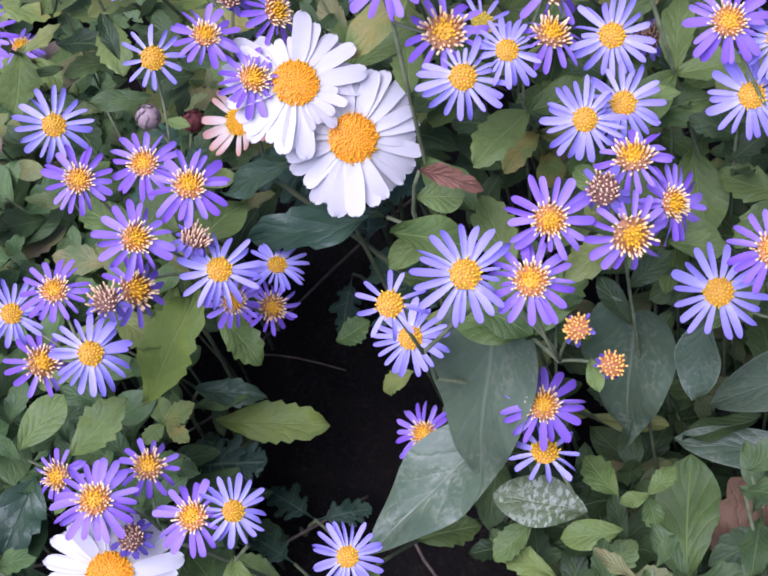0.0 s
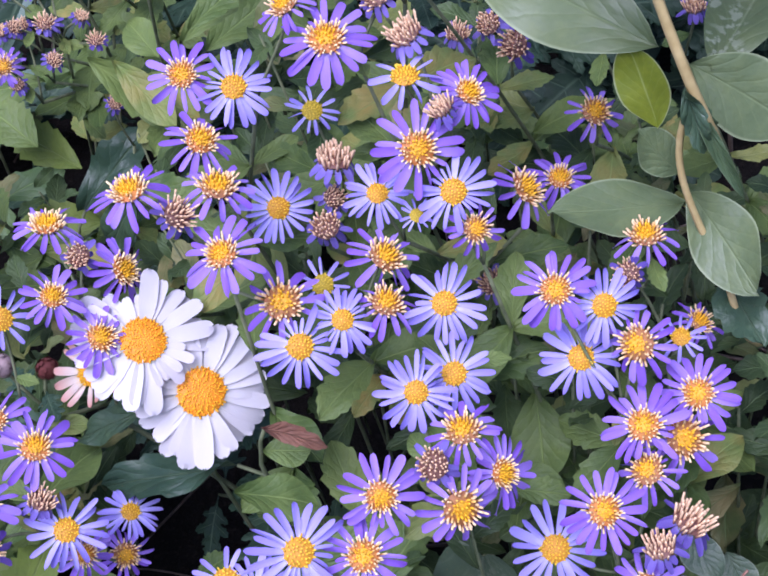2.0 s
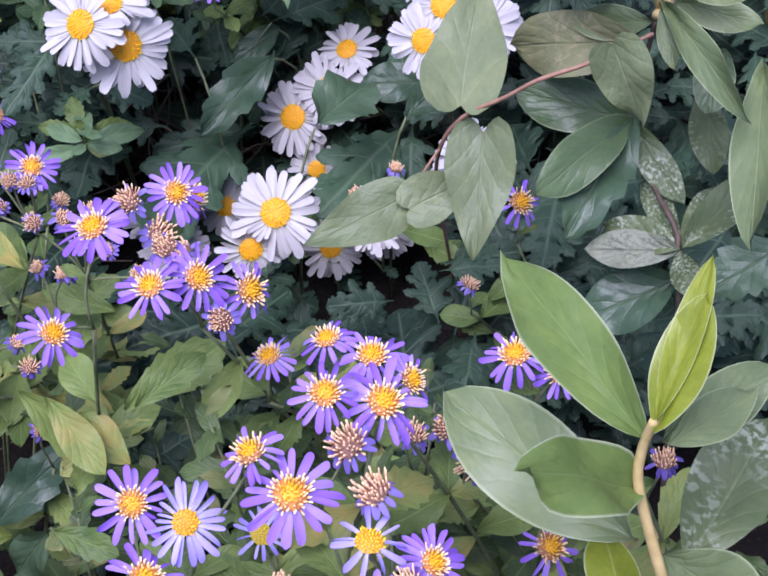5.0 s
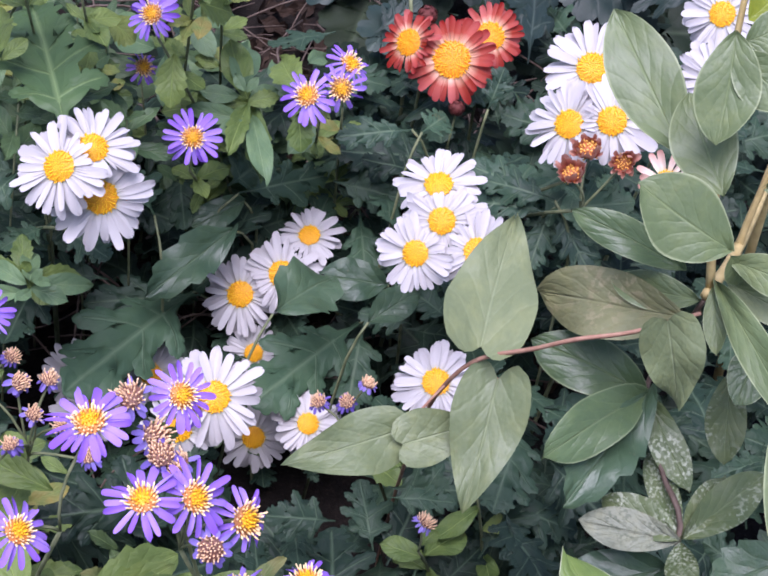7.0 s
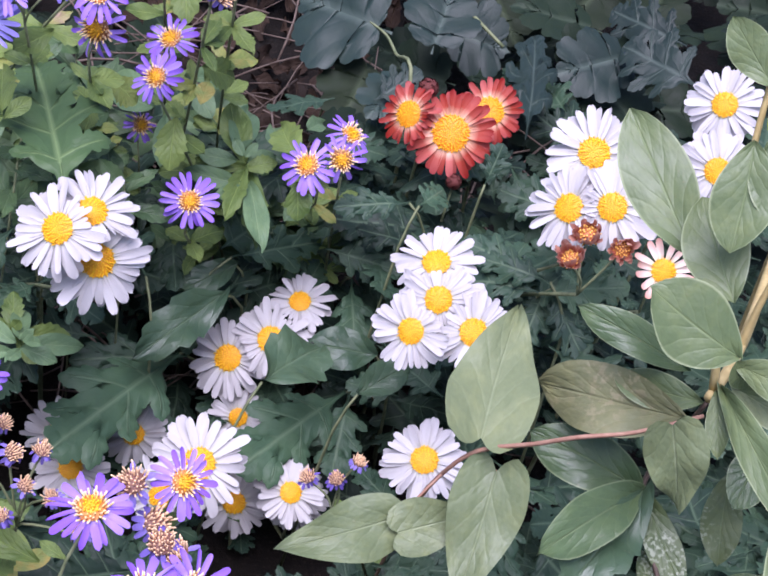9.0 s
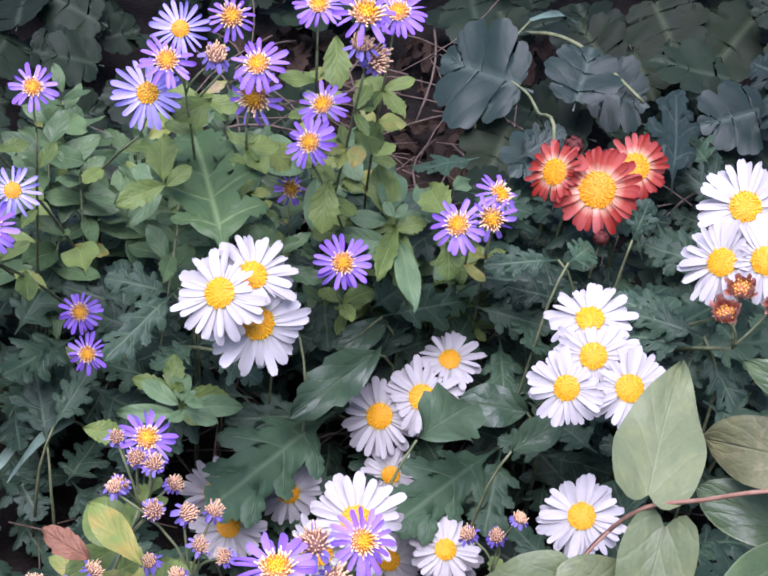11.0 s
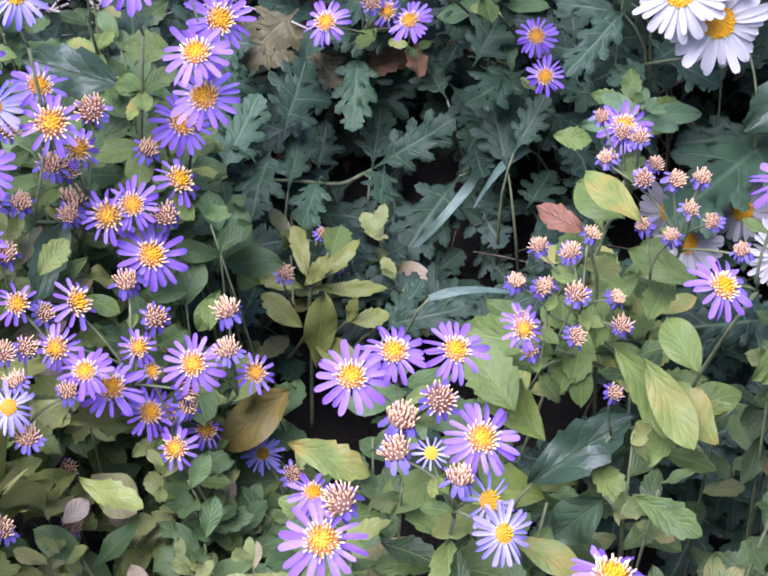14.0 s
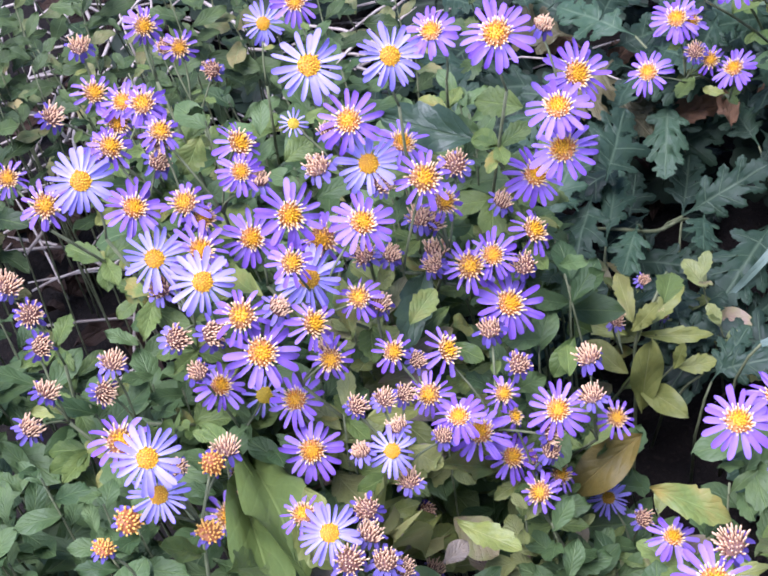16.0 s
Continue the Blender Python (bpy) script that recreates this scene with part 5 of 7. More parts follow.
BED.append(("aster", "bushy aster with violet daisy flowers and golden discs", 0.085, -0.240, read_heads((
    ("s", 0.050, -0.215, 0.469, 34.2, 0.35, -0.17),
    ("m", 0.082, -0.214, 0.458, 32.6, 0.21, -0.26),
    ("s", 0.027, -0.184, 0.391, 31.9, 0.71, -0.51),
    ("b", 0.066, -0.225, 0.459, 17.5, 0.22, -0.37),
    ("p", 0.078, -0.242, 0.451, 33.6, 0.13, -0.50),
    ("m", 0.137, -0.236, 0.419, 32.6, 0.21, -0.34),
    ("m", 0.133, -0.255, 0.415, 29.9, 0.11, -0.39),
    ("l", 0.115, -0.260, 0.417, 29.1, 0.12, -0.47),
    ("m", 0.094, -0.249, 0.423, 35.4, 0.26, -0.41),
    ("l", 0.097, -0.266, 0.415, 34.7, 0.13, -0.56),
    ("g", 0.108, -0.221, 0.393, 24, 0.09, -0.56),
    ("p", 0.034, -0.279, 0.189, 31.4, -0.03, -0.36),
    ("s", 0.077, -0.181, 0.451, 31.9, 0.22, -0.18),
))))
BED.append(("aster", "aster with violet flowers and many faded brown heads", 0.090, -0.020, read_heads((
    ("p", 0.042, -0.042, 0.441, 31.4, 0.19, -0.52),
    ("s", 0.131, -0.026, 0.387, 27.4, 0.05, -0.22),
    ("p", 0.087, -0.044, 0.464, 32.5, -0.05, -0.47),
    ("p", 0.108, -0.038, 0.458, 32.5, 0.29, -0.47),
    ("p", 0.066, -0.018, 0.478, 34.7, -0.17, -0.34),
    ("p", 0.102, 0.009, 0.465, 29.1, 0.13, -0.53),
    ("m", 0.109, 0.024, 0.447, 27.2, 0.56, -0.58),
    ("b", 0.081, 0.001, 0.472, 16.2, 0.16, -0.49),
    ("m", 0.129, -0.036, 0.443, 29.9, 0.54, -0.63),
    ("b", 0.114, -0.051, 0.443, 16.2, 0.12, -0.45),
    ("b", 0.093, -0.005, 0.456, 17.5, 0.15, -0.48),
    ("b", 0.094, -0.017, 0.459, 16.2, -0.15, -0.43),
    ("b", 0.100, -0.017, 0.454, 16.2, -0.16, -0.41),
))))
BED.append(("aster", "bushy aster with violet daisy flowers and golden discs", 0.110, -0.340, read_heads((
    ("l", 0.136, -0.302, 0.418, 30.2, 0.04, -0.60),
    ("m", 0.149, -0.320, 0.415, 29.9, 0.09, -0.33),
    ("p", 0.160, -0.332, 0.398, 30.2, 0.48, -0.66),
    ("m", 0.142, -0.347, 0.406, 32.6, 0.33, -0.73),
    ("p", 0.116, -0.342, 0.419, 31.4, 0.01, -0.71),
    ("b", 0.136, -0.333, 0.417, 17.5, 0.11, -0.28),
    ("l", 0.084, -0.353, 0.415, 37, 0.15, -0.46),
    ("p", 0.105, -0.356, 0.407, 33.6, 0.09, -0.54),
    ("f", 0.056, -0.353, 0.408, 27.5, 0.20, -0.37),
    ("l", 0.051, -0.311, 0.321, 33.6, 0.17, -0.44),
    ("p", 0.096, -0.326, 0.271, 35.8, 0.11, -0.32),
    ("f", 0.092, -0.337, 0.252, 33, 0.17, 0.01),
    ("o", 0.116, -0.369, 0.392, 12, 0.13, -0.22),
    ("o", 0.126, -0.374, 0.371, 12, 0.11, -0.20),
))))
BED.append(("aster", "bushy aster with violet daisy flowers and golden discs", 0.120, 0.440, read_heads((
    ("p", 0.085, 0.445, 0.460, 34.4, -0.09, -0.60),
    ("m", 0.110, 0.398, 0.485, 41.7, -0.11, -0.68),
    ("p", 0.132, 0.429, 0.470, 35.7, -0.13, -0.68),
    ("b", 0.110, 0.396, 0.465, 20, -0.11, -0.62),
    ("b", 0.121, 0.399, 0.454, 22.5, -0.06, -0.96),
    ("p", 0.097, 0.467, 0.374, 37, -0.10, -0.49),
    ("p", 0.090, 0.442, 0.360, 35.7, -0.26, -0.75),
    ("m", 0.090, 0.564, 0.233, 28.9, -0.04, -0.91),
    ("p", 0.122, 0.422, 0.279, 39.6, -0.09, -0.71),
))))
BED.append(("aster", "aster with violet flowers and many faded brown heads", 0.135, -0.160, read_heads((
    ("l", 0.097, -0.183, 0.403, 32.5, 0.20, -0.60),
    ("l", 0.139, -0.206, 0.422, 29.1, 0.10, -0.41),
    ("m", 0.199, -0.203, 0.399, 32.6, 0.56, -0.51),
    ("p", 0.217, -0.169, 0.362, 31.4, 0.03, -0.22),
    ("b", 0.114, -0.192, 0.395, 18.8, 0.14, -0.37),
    ("g", 0.152, -0.221, 0.420, 15, 0.05, -0.49),
    ("b", 0.120, -0.173, 0.390, 15, 0.13, -0.37),
    ("b", 0.177, -0.182, 0.318, 17.5, 0.05, -0.34),
    ("p", 0.075, -0.155, 0.463, 31.4, -0.13, -0.46),
    ("l", 0.094, -0.163, 0.457, 34.7, 0.13, -0.52),
    ("p", 0.135, -0.172, 0.478, 39.2, 0.05, -0.59),
    ("m", 0.122, -0.156, 0.486, 27.2, -0.04, -0.25),
    ("s", 0.153, -0.135, 0.487, 29.6, 0.12, -0.15),
    ("p", 0.175, -0.135, 0.477, 37, 0.00, -0.53),
    ("m", 0.188, -0.123, 0.472, 24.5, 0.35, -0.57),
    ("b", 0.158, -0.152, 0.476, 18.8, 0.06, -0.39),
))))
BED.append(("aster", "aster with violet flowers and many faded brown heads", 0.146, -0.152, read_heads((
    ("b", 0.165, -0.168, 0.467, 20, 0.05, -0.39),
    ("f", 0.161, -0.188, 0.464, 30.8, 0.13, -0.05),
    ("p", 0.184, -0.194, 0.452, 30.2, 0.43, -0.51),
    ("p", 0.159, -0.214, 0.449, 38.1, 0.02, -0.57),
    ("b", 0.125, -0.169, 0.410, 22.5, 0.12, -0.37),
    ("g", 0.120, -0.145, 0.416, 24, 0.11, -0.42),
    ("b", 0.171, -0.204, 0.458, 15, 0.04, -0.34),
))))
BED.append(("aster", "aster with violet flowers and many faded brown heads", 0.170, -0.050, read_heads((
    ("b", 0.192, -0.070, 0.369, 16.2, 0.02, -0.40),
    ("s", 0.159, -0.022, 0.389, 29.6, 0.09, -0.22),
    ("s", 0.174, -0.106, 0.471, 29.6, 0.11, -0.10),
))))
BED.append(("aster", "bushy aster with violet daisy flowers and golden discs", 0.200, -0.290, read_heads((
    ("l", 0.168, -0.227, 0.435, 34.7, 0.01, -0.56),
    ("m", 0.173, -0.237, 0.422, 24.5, 0.42, -0.67),
    ("m", 0.239, -0.234, 0.390, 31.3, 0.17, -0.25),
    ("p", 0.196, -0.266, 0.410, 33.6, -0.04, -0.54),
    ("l", 0.213, -0.271, 0.399, 32.5, 0.01, -0.63),
    ("m", 0.221, -0.285, 0.389, 32.6, -0.02, -0.35),
    ("l", 0.200, -0.279, 0.381, 34.7, -0.04, -0.52),
    ("p", 0.240, -0.299, 0.367, 33.6, -0.08, -0.39),
    ("p", 0.216, -0.308, 0.369, 35.8, -0.09, -0.56),
    ("m", 0.231, -0.311, 0.357, 35.4, 0.15, -0.67),
    ("m", 0.213, -0.321, 0.358, 29.9, -0.02, -0.29),
    ("p", 0.193, -0.335, 0.360, 34.7, -0.04, -0.44),
    ("l", 0.172, -0.333, 0.337, 38.1, -0.03, -0.51),
    ("b", 0.225, -0.339, 0.345, 22.5, 0.40, -0.41),
    ("b", 0.210, -0.347, 0.346, 18.8, 0.01, -0.21),
    ("p", 0.202, -0.354, 0.327, 34.7, -0.28, -0.79),
))))
BED.append(("aster", "bushy aster with violet daisy flowers and golden discs", 0.211, -0.282, read_heads((
    ("l", 0.154, -0.259, 0.410, 33.6, 0.05, -0.47),
    ("l", 0.151, -0.293, 0.411, 31.4, 0.04, -0.53),
    ("b", 0.226, -0.254, 0.393, 15, -0.02, -0.33),
    ("f", 0.242, -0.269, 0.364, 22, -0.03, -0.24),
    ("m", 0.256, -0.247, 0.340, 24.5, 0.15, -0.20),
))))
BED.append(("aster", "bushy aster with violet daisy flowers and golden discs", 0.210, 0.450, read_heads((
    ("p", 0.194, 0.427, 0.316, 42.3, -0.16, -0.72),
    ("s", 0.226, 0.463, 0.319, 36.3, 0.14, -0.37),
    ("m", 0.216, 0.427, 0.323, 35.3, -0.18, -0.80),
))))
BED.append(("aster", "aster with violet flowers and many faded brown heads", 0.235, -0.070, read_heads((
    ("b", 0.207, -0.069, 0.368, 17.5, 0.01, -0.40),
    ("b", 0.214, -0.099, 0.379, 20, -0.01, -0.38),
    ("m", 0.241, -0.140, 0.366, 29.9, -0.12, -0.62),
    ("b", 0.290, -0.133, 0.408, 15, -0.11, -0.36),
    ("s", 0.243, -0.051, 0.392, 34.2, -0.08, -0.19),
    ("m", 0.262, -0.061, 0.386, 27.2, -0.14, -0.64),
))))
BED.append(("aster", "aster stalks with clusters of spent tan flower heads", 0.260, 0.160, read_heads((
    ("m", 0.294, 0.178, 0.258, 32.6, 0.06, -0.74),
    ("b", 0.253, 0.130, 0.244, 13.8, -0.03, -0.44),
    ("b", 0.195, 0.208, 0.256, 13.3, -0.19, -0.40),
    ("b", 0.210, 0.199, 0.266, 13.3, -0.21, -0.40),
    ("b", 0.220, 0.197, 0.284, 12.4, -0.21, -0.40),
))))
BED.append(("red", "chrysanthemum shoot with closed dark red buds", -0.020, -0.200, read_heads((
    ("kp", -0.047, -0.174, 0.340, 12, 0.34, -0.24),
    ("k", -0.029, -0.174, 0.330, 11, 0.32, -0.23),
))))
BED.append(("red", "chrysanthemum with brick-red flowers, yellow centres", 0.305, 0.525, read_heads((
    ("r", 0.305, 0.510, 0.297, 66.1, -0.23, -0.74),
    ("r", 0.272, 0.523, 0.300, 47.9, -0.67, -0.54),
    ("r", 0.339, 0.542, 0.300, 52.4, 0.01, -0.61),
    ("k", 0.287, 0.538, 0.316, 15, -0.25, -0.58),
    ("k", 0.312, 0.490, 0.270, 12, -0.06, -0.65),
))))
BED.append(("red", "chrysanthemum with half-open rusty red buds", 0.360, 0.310, read_heads((
    ("rb", 0.353, 0.320, 0.368, 36.4, -0.33, -0.49),
    ("rb", 0.340, 0.301, 0.363, 31.2, -0.32, -0.48),
    ("rb", 0.374, 0.312, 0.365, 28.6, -0.34, -0.73),
))))
BED.append(("white", "chrysanthemum with white daisy flowers and egg-yellow centres", -0.090, -0.350, read_heads((
    ("wd", -0.097, -0.359, 0.270, 62.1, 0.33, -0.27),
))))
BED.append(("white", "chrysanthemum with white daisy flowers and egg-yellow centres", 0.030, -0.215, read_heads((
    ("wd", 0.028, -0.212, 0.377, 62.1, 0.29, -0.44),
    ("wd", 0.045, -0.228, 0.352, 66.7, 0.26, -0.63),
    ("wo", -0.006, -0.196, 0.345, 37.0, -0.35, -0.45),
))))
BED.append(("white", "chrysanthemum with white daisy flowers and egg-yellow centres", 0.055, 0.310, read_heads((
    ("w", 0.039, 0.308, 0.339, 63.0, -0.37, -0.62),
    ("w", 0.059, 0.322, 0.344, 59.0, 0.13, -0.50),
    ("w", 0.065, 0.309, 0.316, 68.0, 0.16, -0.80),
))))
BED.append(("white", "chrysanthemum with white daisy flowers and egg-yellow centres", 0.080, 0.340, read_heads((
    ("w", 0.051, 0.371, 0.100, 51.2, 0.02, -0.91),
    ("w", 0.105, 0.386, 0.090, 53.8, -0.04, -0.81),
    ("w", 0.063, 0.351, 0.090, 56.3, -0.04, -0.51),
))))
BED.append(("white", "chrysanthemum with white daisy flowers and egg-yellow centres", 0.150, 0.300, read_heads((
    ("w", 0.143, 0.293, 0.167, 71.7, -0.07, -0.61),
    ("w", 0.122, 0.285, 0.141, 56.3, -0.04, -0.89),
))))
BED.append(("white", "chrysanthemum with white daisy flowers and egg-yellow centres", 0.180, 0.430, read_heads((
    ("w", 0.195, 0.429, 0.156, 65.9, -0.13, -0.58),
    ("w", 0.166, 0.426, 0.136, 65.9, -0.30, -0.70),
    ("w", 0.215, 0.458, 0.170, 53.8, -0.18, -0.38),
    ("w", 0.179, 0.402, 0.100, 46.1, -0.10, -0.82),
))))
BED.append(("white", "chrysanthemum with white daisy flowers and egg-yellow centres", 0.220, 0.340, read_heads((
    ("w", 0.214, 0.326, 0.109, 51.2, -0.01, -0.58),
    ("w", 0.181, 0.352, 0.063, 56.3, -0.05, -0.83),
    ("w", 0.224, 0.357, 0.070, 53.8, -0.18, -0.51),
))))
BED.append(("white", "chrysanthemum with white daisy flowers and egg-yellow centres", 0.270, 0.300, read_heads((
    ("w", 0.268, 0.327, 0.329, 58.9, -0.25, -0.31),
    ("w", 0.268, 0.299, 0.322, 56.3, -0.23, -0.66),
    ("w", 0.251, 0.280, 0.311, 53.8, -0.39, -0.69),
    ("w", 0.289, 0.278, 0.317, 58.9, -0.07, -0.65),
))))
BED.append(("white", "chrysanthemum with white daisy flowers and egg-yellow centres", 0.280, 0.250, read_heads((
    ("w", 0.276, 0.256, 0.227, 58.9, -0.23, -0.51),
))))
BED.append(("white", "chrysanthemum with white daisy flowers and egg-yellow centres", 0.370, 0.370, read_heads((
    ("w", 0.365, 0.386, 0.382, 69.1, -0.22, -0.59),
    ("w", 0.346, 0.349, 0.364, 61.4, -0.56, -0.55),
    ("w", 0.370, 0.340, 0.375, 61.4, -0.34, -0.68),
    ("wo", 0.406, 0.314, 0.350, 44, -0.17, -0.74),
    ("w", 0.434, 0.355, 0.400, 56.3, -0.17, -0.80),
    ("w", 0.450, 0.416, 0.410, 56.3, -0.38, -0.66),
))))
# leaves that stand out: kind, foot, tip, width as a share of the usual
LEAF_ROWS = []
LEAF_ROWS.append((
    ("broad", 0.085, -0.297, 0.300, 0.050, -0.335, 0.210, 0.61),
    ("broad", 0.143, -0.291, 0.270, 0.122, -0.319, 0.200, 0.73),
    ("broad", 0.058, -0.307, 0.210, -0.002, -0.336, 0.190, 0.80),
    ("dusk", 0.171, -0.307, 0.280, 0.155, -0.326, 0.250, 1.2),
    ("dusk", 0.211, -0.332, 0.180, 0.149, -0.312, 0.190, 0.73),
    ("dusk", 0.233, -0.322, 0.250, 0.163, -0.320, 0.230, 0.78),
    ("aster", 0.139, -0.374, 0.170, 0.152, -0.319, 0.187, 1.37),
    ("serrate", -0.089, -0.254, 0.232, -0.048, -0.246, 0.290, 0.95),
    ("serrate", -0.084, -0.207, 0.126, -0.025, -0.226, 0.126, 0.94),
    ("aster", -0.042, -0.240, 0.270, -0.025, -0.259, 0.250, 1.18),
    ("deep", 0.048, -0.240, 0.310, -0.021, -0.224, 0.300, 0.64),
    ("deep", 0.012, -0.205, 0.320, -0.026, -0.204, 0.310, 0.82),
))
LEAF_ROWS.append((
    ("dry", 0.070, -0.260, 0.360, 0.093, -0.272, 0.360, 0.85),
    ("aster", 0.054, -0.287, 0.360, 0.087, -0.291, 0.350, 1.12),
    ("aster", 0.065, -0.257, 0.340, 0.085, -0.261, 0.340, 1.90),
    ("aster", 0.183, -0.236, 0.300, 0.178, -0.272, 0.290, 1.47),
    ("aster", 0.162, -0.280, 0.300, 0.186, -0.288, 0.300, 1.25),
    ("aster", 0.016, 0.016, 0.330, 0.042, -0.021, 0.310, 1.03),
    ("aster", 0.070, -0.057, 0.400, 0.103, -0.037, 0.410, 0.98),
    ("serrate", -0.031, 0.036, 0.240, -0.069, 0.071, 0.260, 1.19),
    ("deep", -0.036, 0.024, 0.220, 0.010, 0.040, 0.260, 0.94),
    ("aster", 0.116, -0.157, 0.390, 0.094, -0.134, 0.390, 1.02),
    ("aster", 0.151, -0.216, 0.360, 0.178, -0.211, 0.380, 0.84),
    ("aster", 0.002, 0.023, 0.330, 0.042, -0.009, 0.300, 0.93),
))
LEAF_ROWS.append((
    ("aster", 0.014, 0.069, 0.370, -0.016, 0.105, 0.370, 0.89),
    ("aster", 0.063, -0.041, 0.380, 0.102, -0.023, 0.400, 0.94),
    ("serrate", -0.031, 0.029, 0.200, -0.078, 0.027, 0.220, 1.40),
    ("deep", 0.001, -0.006, 0.250, -0.027, -0.015, 0.220, 1.22),
    ("aster", 0.014, -0.045, 0.300, 0.044, -0.062, 0.300, 1.16),
    ("aster", 0.219, -0.082, 0.300, 0.248, -0.088, 0.320, 1.22),
    ("bright", 0.044, 0.331, 0.339, 0.016, 0.464, 0.360, 0.86),
    ("mum", 0.133, 0.437, 0.125, 0.050, 0.321, 0.150, 0.86),
    ("mum", 0.140, 0.449, 0.112, 0.056, 0.430, 0.120, 0.74),
    ("mum", 0.254, 0.411, 0.127, 0.175, 0.331, 0.130, 0.97),
    ("mum", 0.257, 0.409, 0.127, 0.242, 0.344, 0.110, 1.04),
    ("deep", 0.180, 0.339, 0.200, 0.226, 0.392, 0.200, 1.38),
))
LEAF_ROWS.append((
    ("deep", 0.156, 0.439, 0.185, 0.103, 0.378, 0.180, 0.89),
    ("deep", 0.165, 0.467, 0.190, 0.128, 0.440, 0.185, 1.00),
    ("deep", 0.270, 0.418, 0.160, 0.223, 0.413, 0.170, 1.36),
    ("deep", 0.244, 0.335, 0.200, 0.277, 0.351, 0.220, 1.15),
    ("mum", 0.271, 0.441, 0.283, 0.219, 0.429, 0.284, 0.80),
    ("mum", 0.278, 0.439, 0.283, 0.304, 0.467, 0.284, 1.17),
    ("mum", 0.353, 0.352, 0.300, 0.305, 0.375, 0.300, 0.78),
    ("mum", 0.357, 0.357, 0.290, 0.382, 0.324, 0.260, 1.01),
    ("mum", 0.358, 0.370, 0.280, 0.341, 0.333, 0.260, 0.94),
))
LEAF_ROWS.append((
    ("shade", 0.373, 0.549, 0.270, 0.414, 0.721, 0.280, 0.40),
    ("mum", 0.334, 0.489, 0.270, 0.342, 0.498, 0.300, 1.18),
    ("shade", 0.265, 0.607, 0.250, 0.302, 0.626, 0.270, 1.24),
    ("mum", 0.011, 0.421, 0.240, -0.035, 0.423, 0.250, 1.04),
    ("mum", 0.014, 0.391, 0.270, -0.028, 0.339, 0.250, 0.76),
    ("mum", 0.101, 0.433, 0.200, 0.078, 0.500, 0.200, 0.81),
    ("mum", 0.161, 0.463, 0.200, 0.235, 0.496, 0.200, 0.72),
    ("mum", 0.255, 0.488, 0.170, 0.257, 0.409, 0.150, 0.78),
    ("mum", 0.208, 0.455, 0.150, 0.238, 0.514, 0.170, 0.87),
    ("aster", 0.163, 0.491, 0.260, 0.147, 0.538, 0.280, 1.12),
))
LEAF_ROWS.append((
    ("aster", 0.163, 0.491, 0.260, 0.129, 0.481, 0.270, 0.94),
    ("aster", 0.160, 0.475, 0.270, 0.181, 0.477, 0.280, 1.30),
    ("aster", 0.165, 0.485, 0.260, 0.170, 0.419, 0.260, 0.70),
    ("aster", 0.160, 0.472, 0.270, 0.148, 0.423, 0.280, 0.67),
    ("aster", 0.192, 0.453, 0.300, 0.177, 0.495, 0.300, 1.20),
    ("aster", 0.190, 0.428, 0.300, 0.195, 0.412, 0.280, 1.70),
    ("aster", 0.107, 0.456, 0.320, 0.105, 0.428, 0.300, 1.40),
    ("aster", 0.120, 0.475, 0.350, 0.147, 0.481, 0.340, 1.77),
    ("aster", 0.103, 0.508, 0.400, 0.108, 0.478, 0.380, 1.30),
    ("aster", 0.025, 0.417, 0.400, 0.005, 0.391, 0.400, 1.25),
    ("aster", 0.062, 0.462, 0.340, 0.083, 0.457, 0.330, 1.90),
    ("aster", 0.121, 0.445, 0.340, 0.124, 0.459, 0.350, 1.90),
))
LEAF_ROWS.append((
    ("aster", 0.001, 0.380, 0.360, -0.006, 0.425, 0.370, 0.89),
    ("aster", 0.001, 0.380, 0.360, -0.024, 0.361, 0.360, 1.19),
    ("aster", 0.002, 0.378, 0.360, 0.016, 0.390, 0.370, 1.34),
    ("aster", -0.042, 0.357, 0.300, -0.056, 0.404, 0.300, 1.00),
    ("aster", 0.018, 0.343, 0.220, -0.009, 0.347, 0.230, 0.97),
    ("aster", 0.018, 0.343, 0.220, 0.014, 0.360, 0.240, 1.20),
    ("aster", 0.020, 0.341, 0.220, 0.055, 0.347, 0.220, 1.01),
    ("aster", 0.020, 0.339, 0.220, 0.040, 0.325, 0.220, 1.51),
    ("aster", 0.017, 0.335, 0.230, 0.022, 0.334, 0.240, 1.85),
    ("aster", -0.034, 0.276, 0.250, -0.010, 0.274, 0.250, 1.43),
    ("mum", -0.267, 0.318, 0.170, -0.243, 0.375, 0.200, 0.99),
    ("mum", -0.229, 0.359, 0.120, -0.223, 0.423, 0.140, 0.86),
))
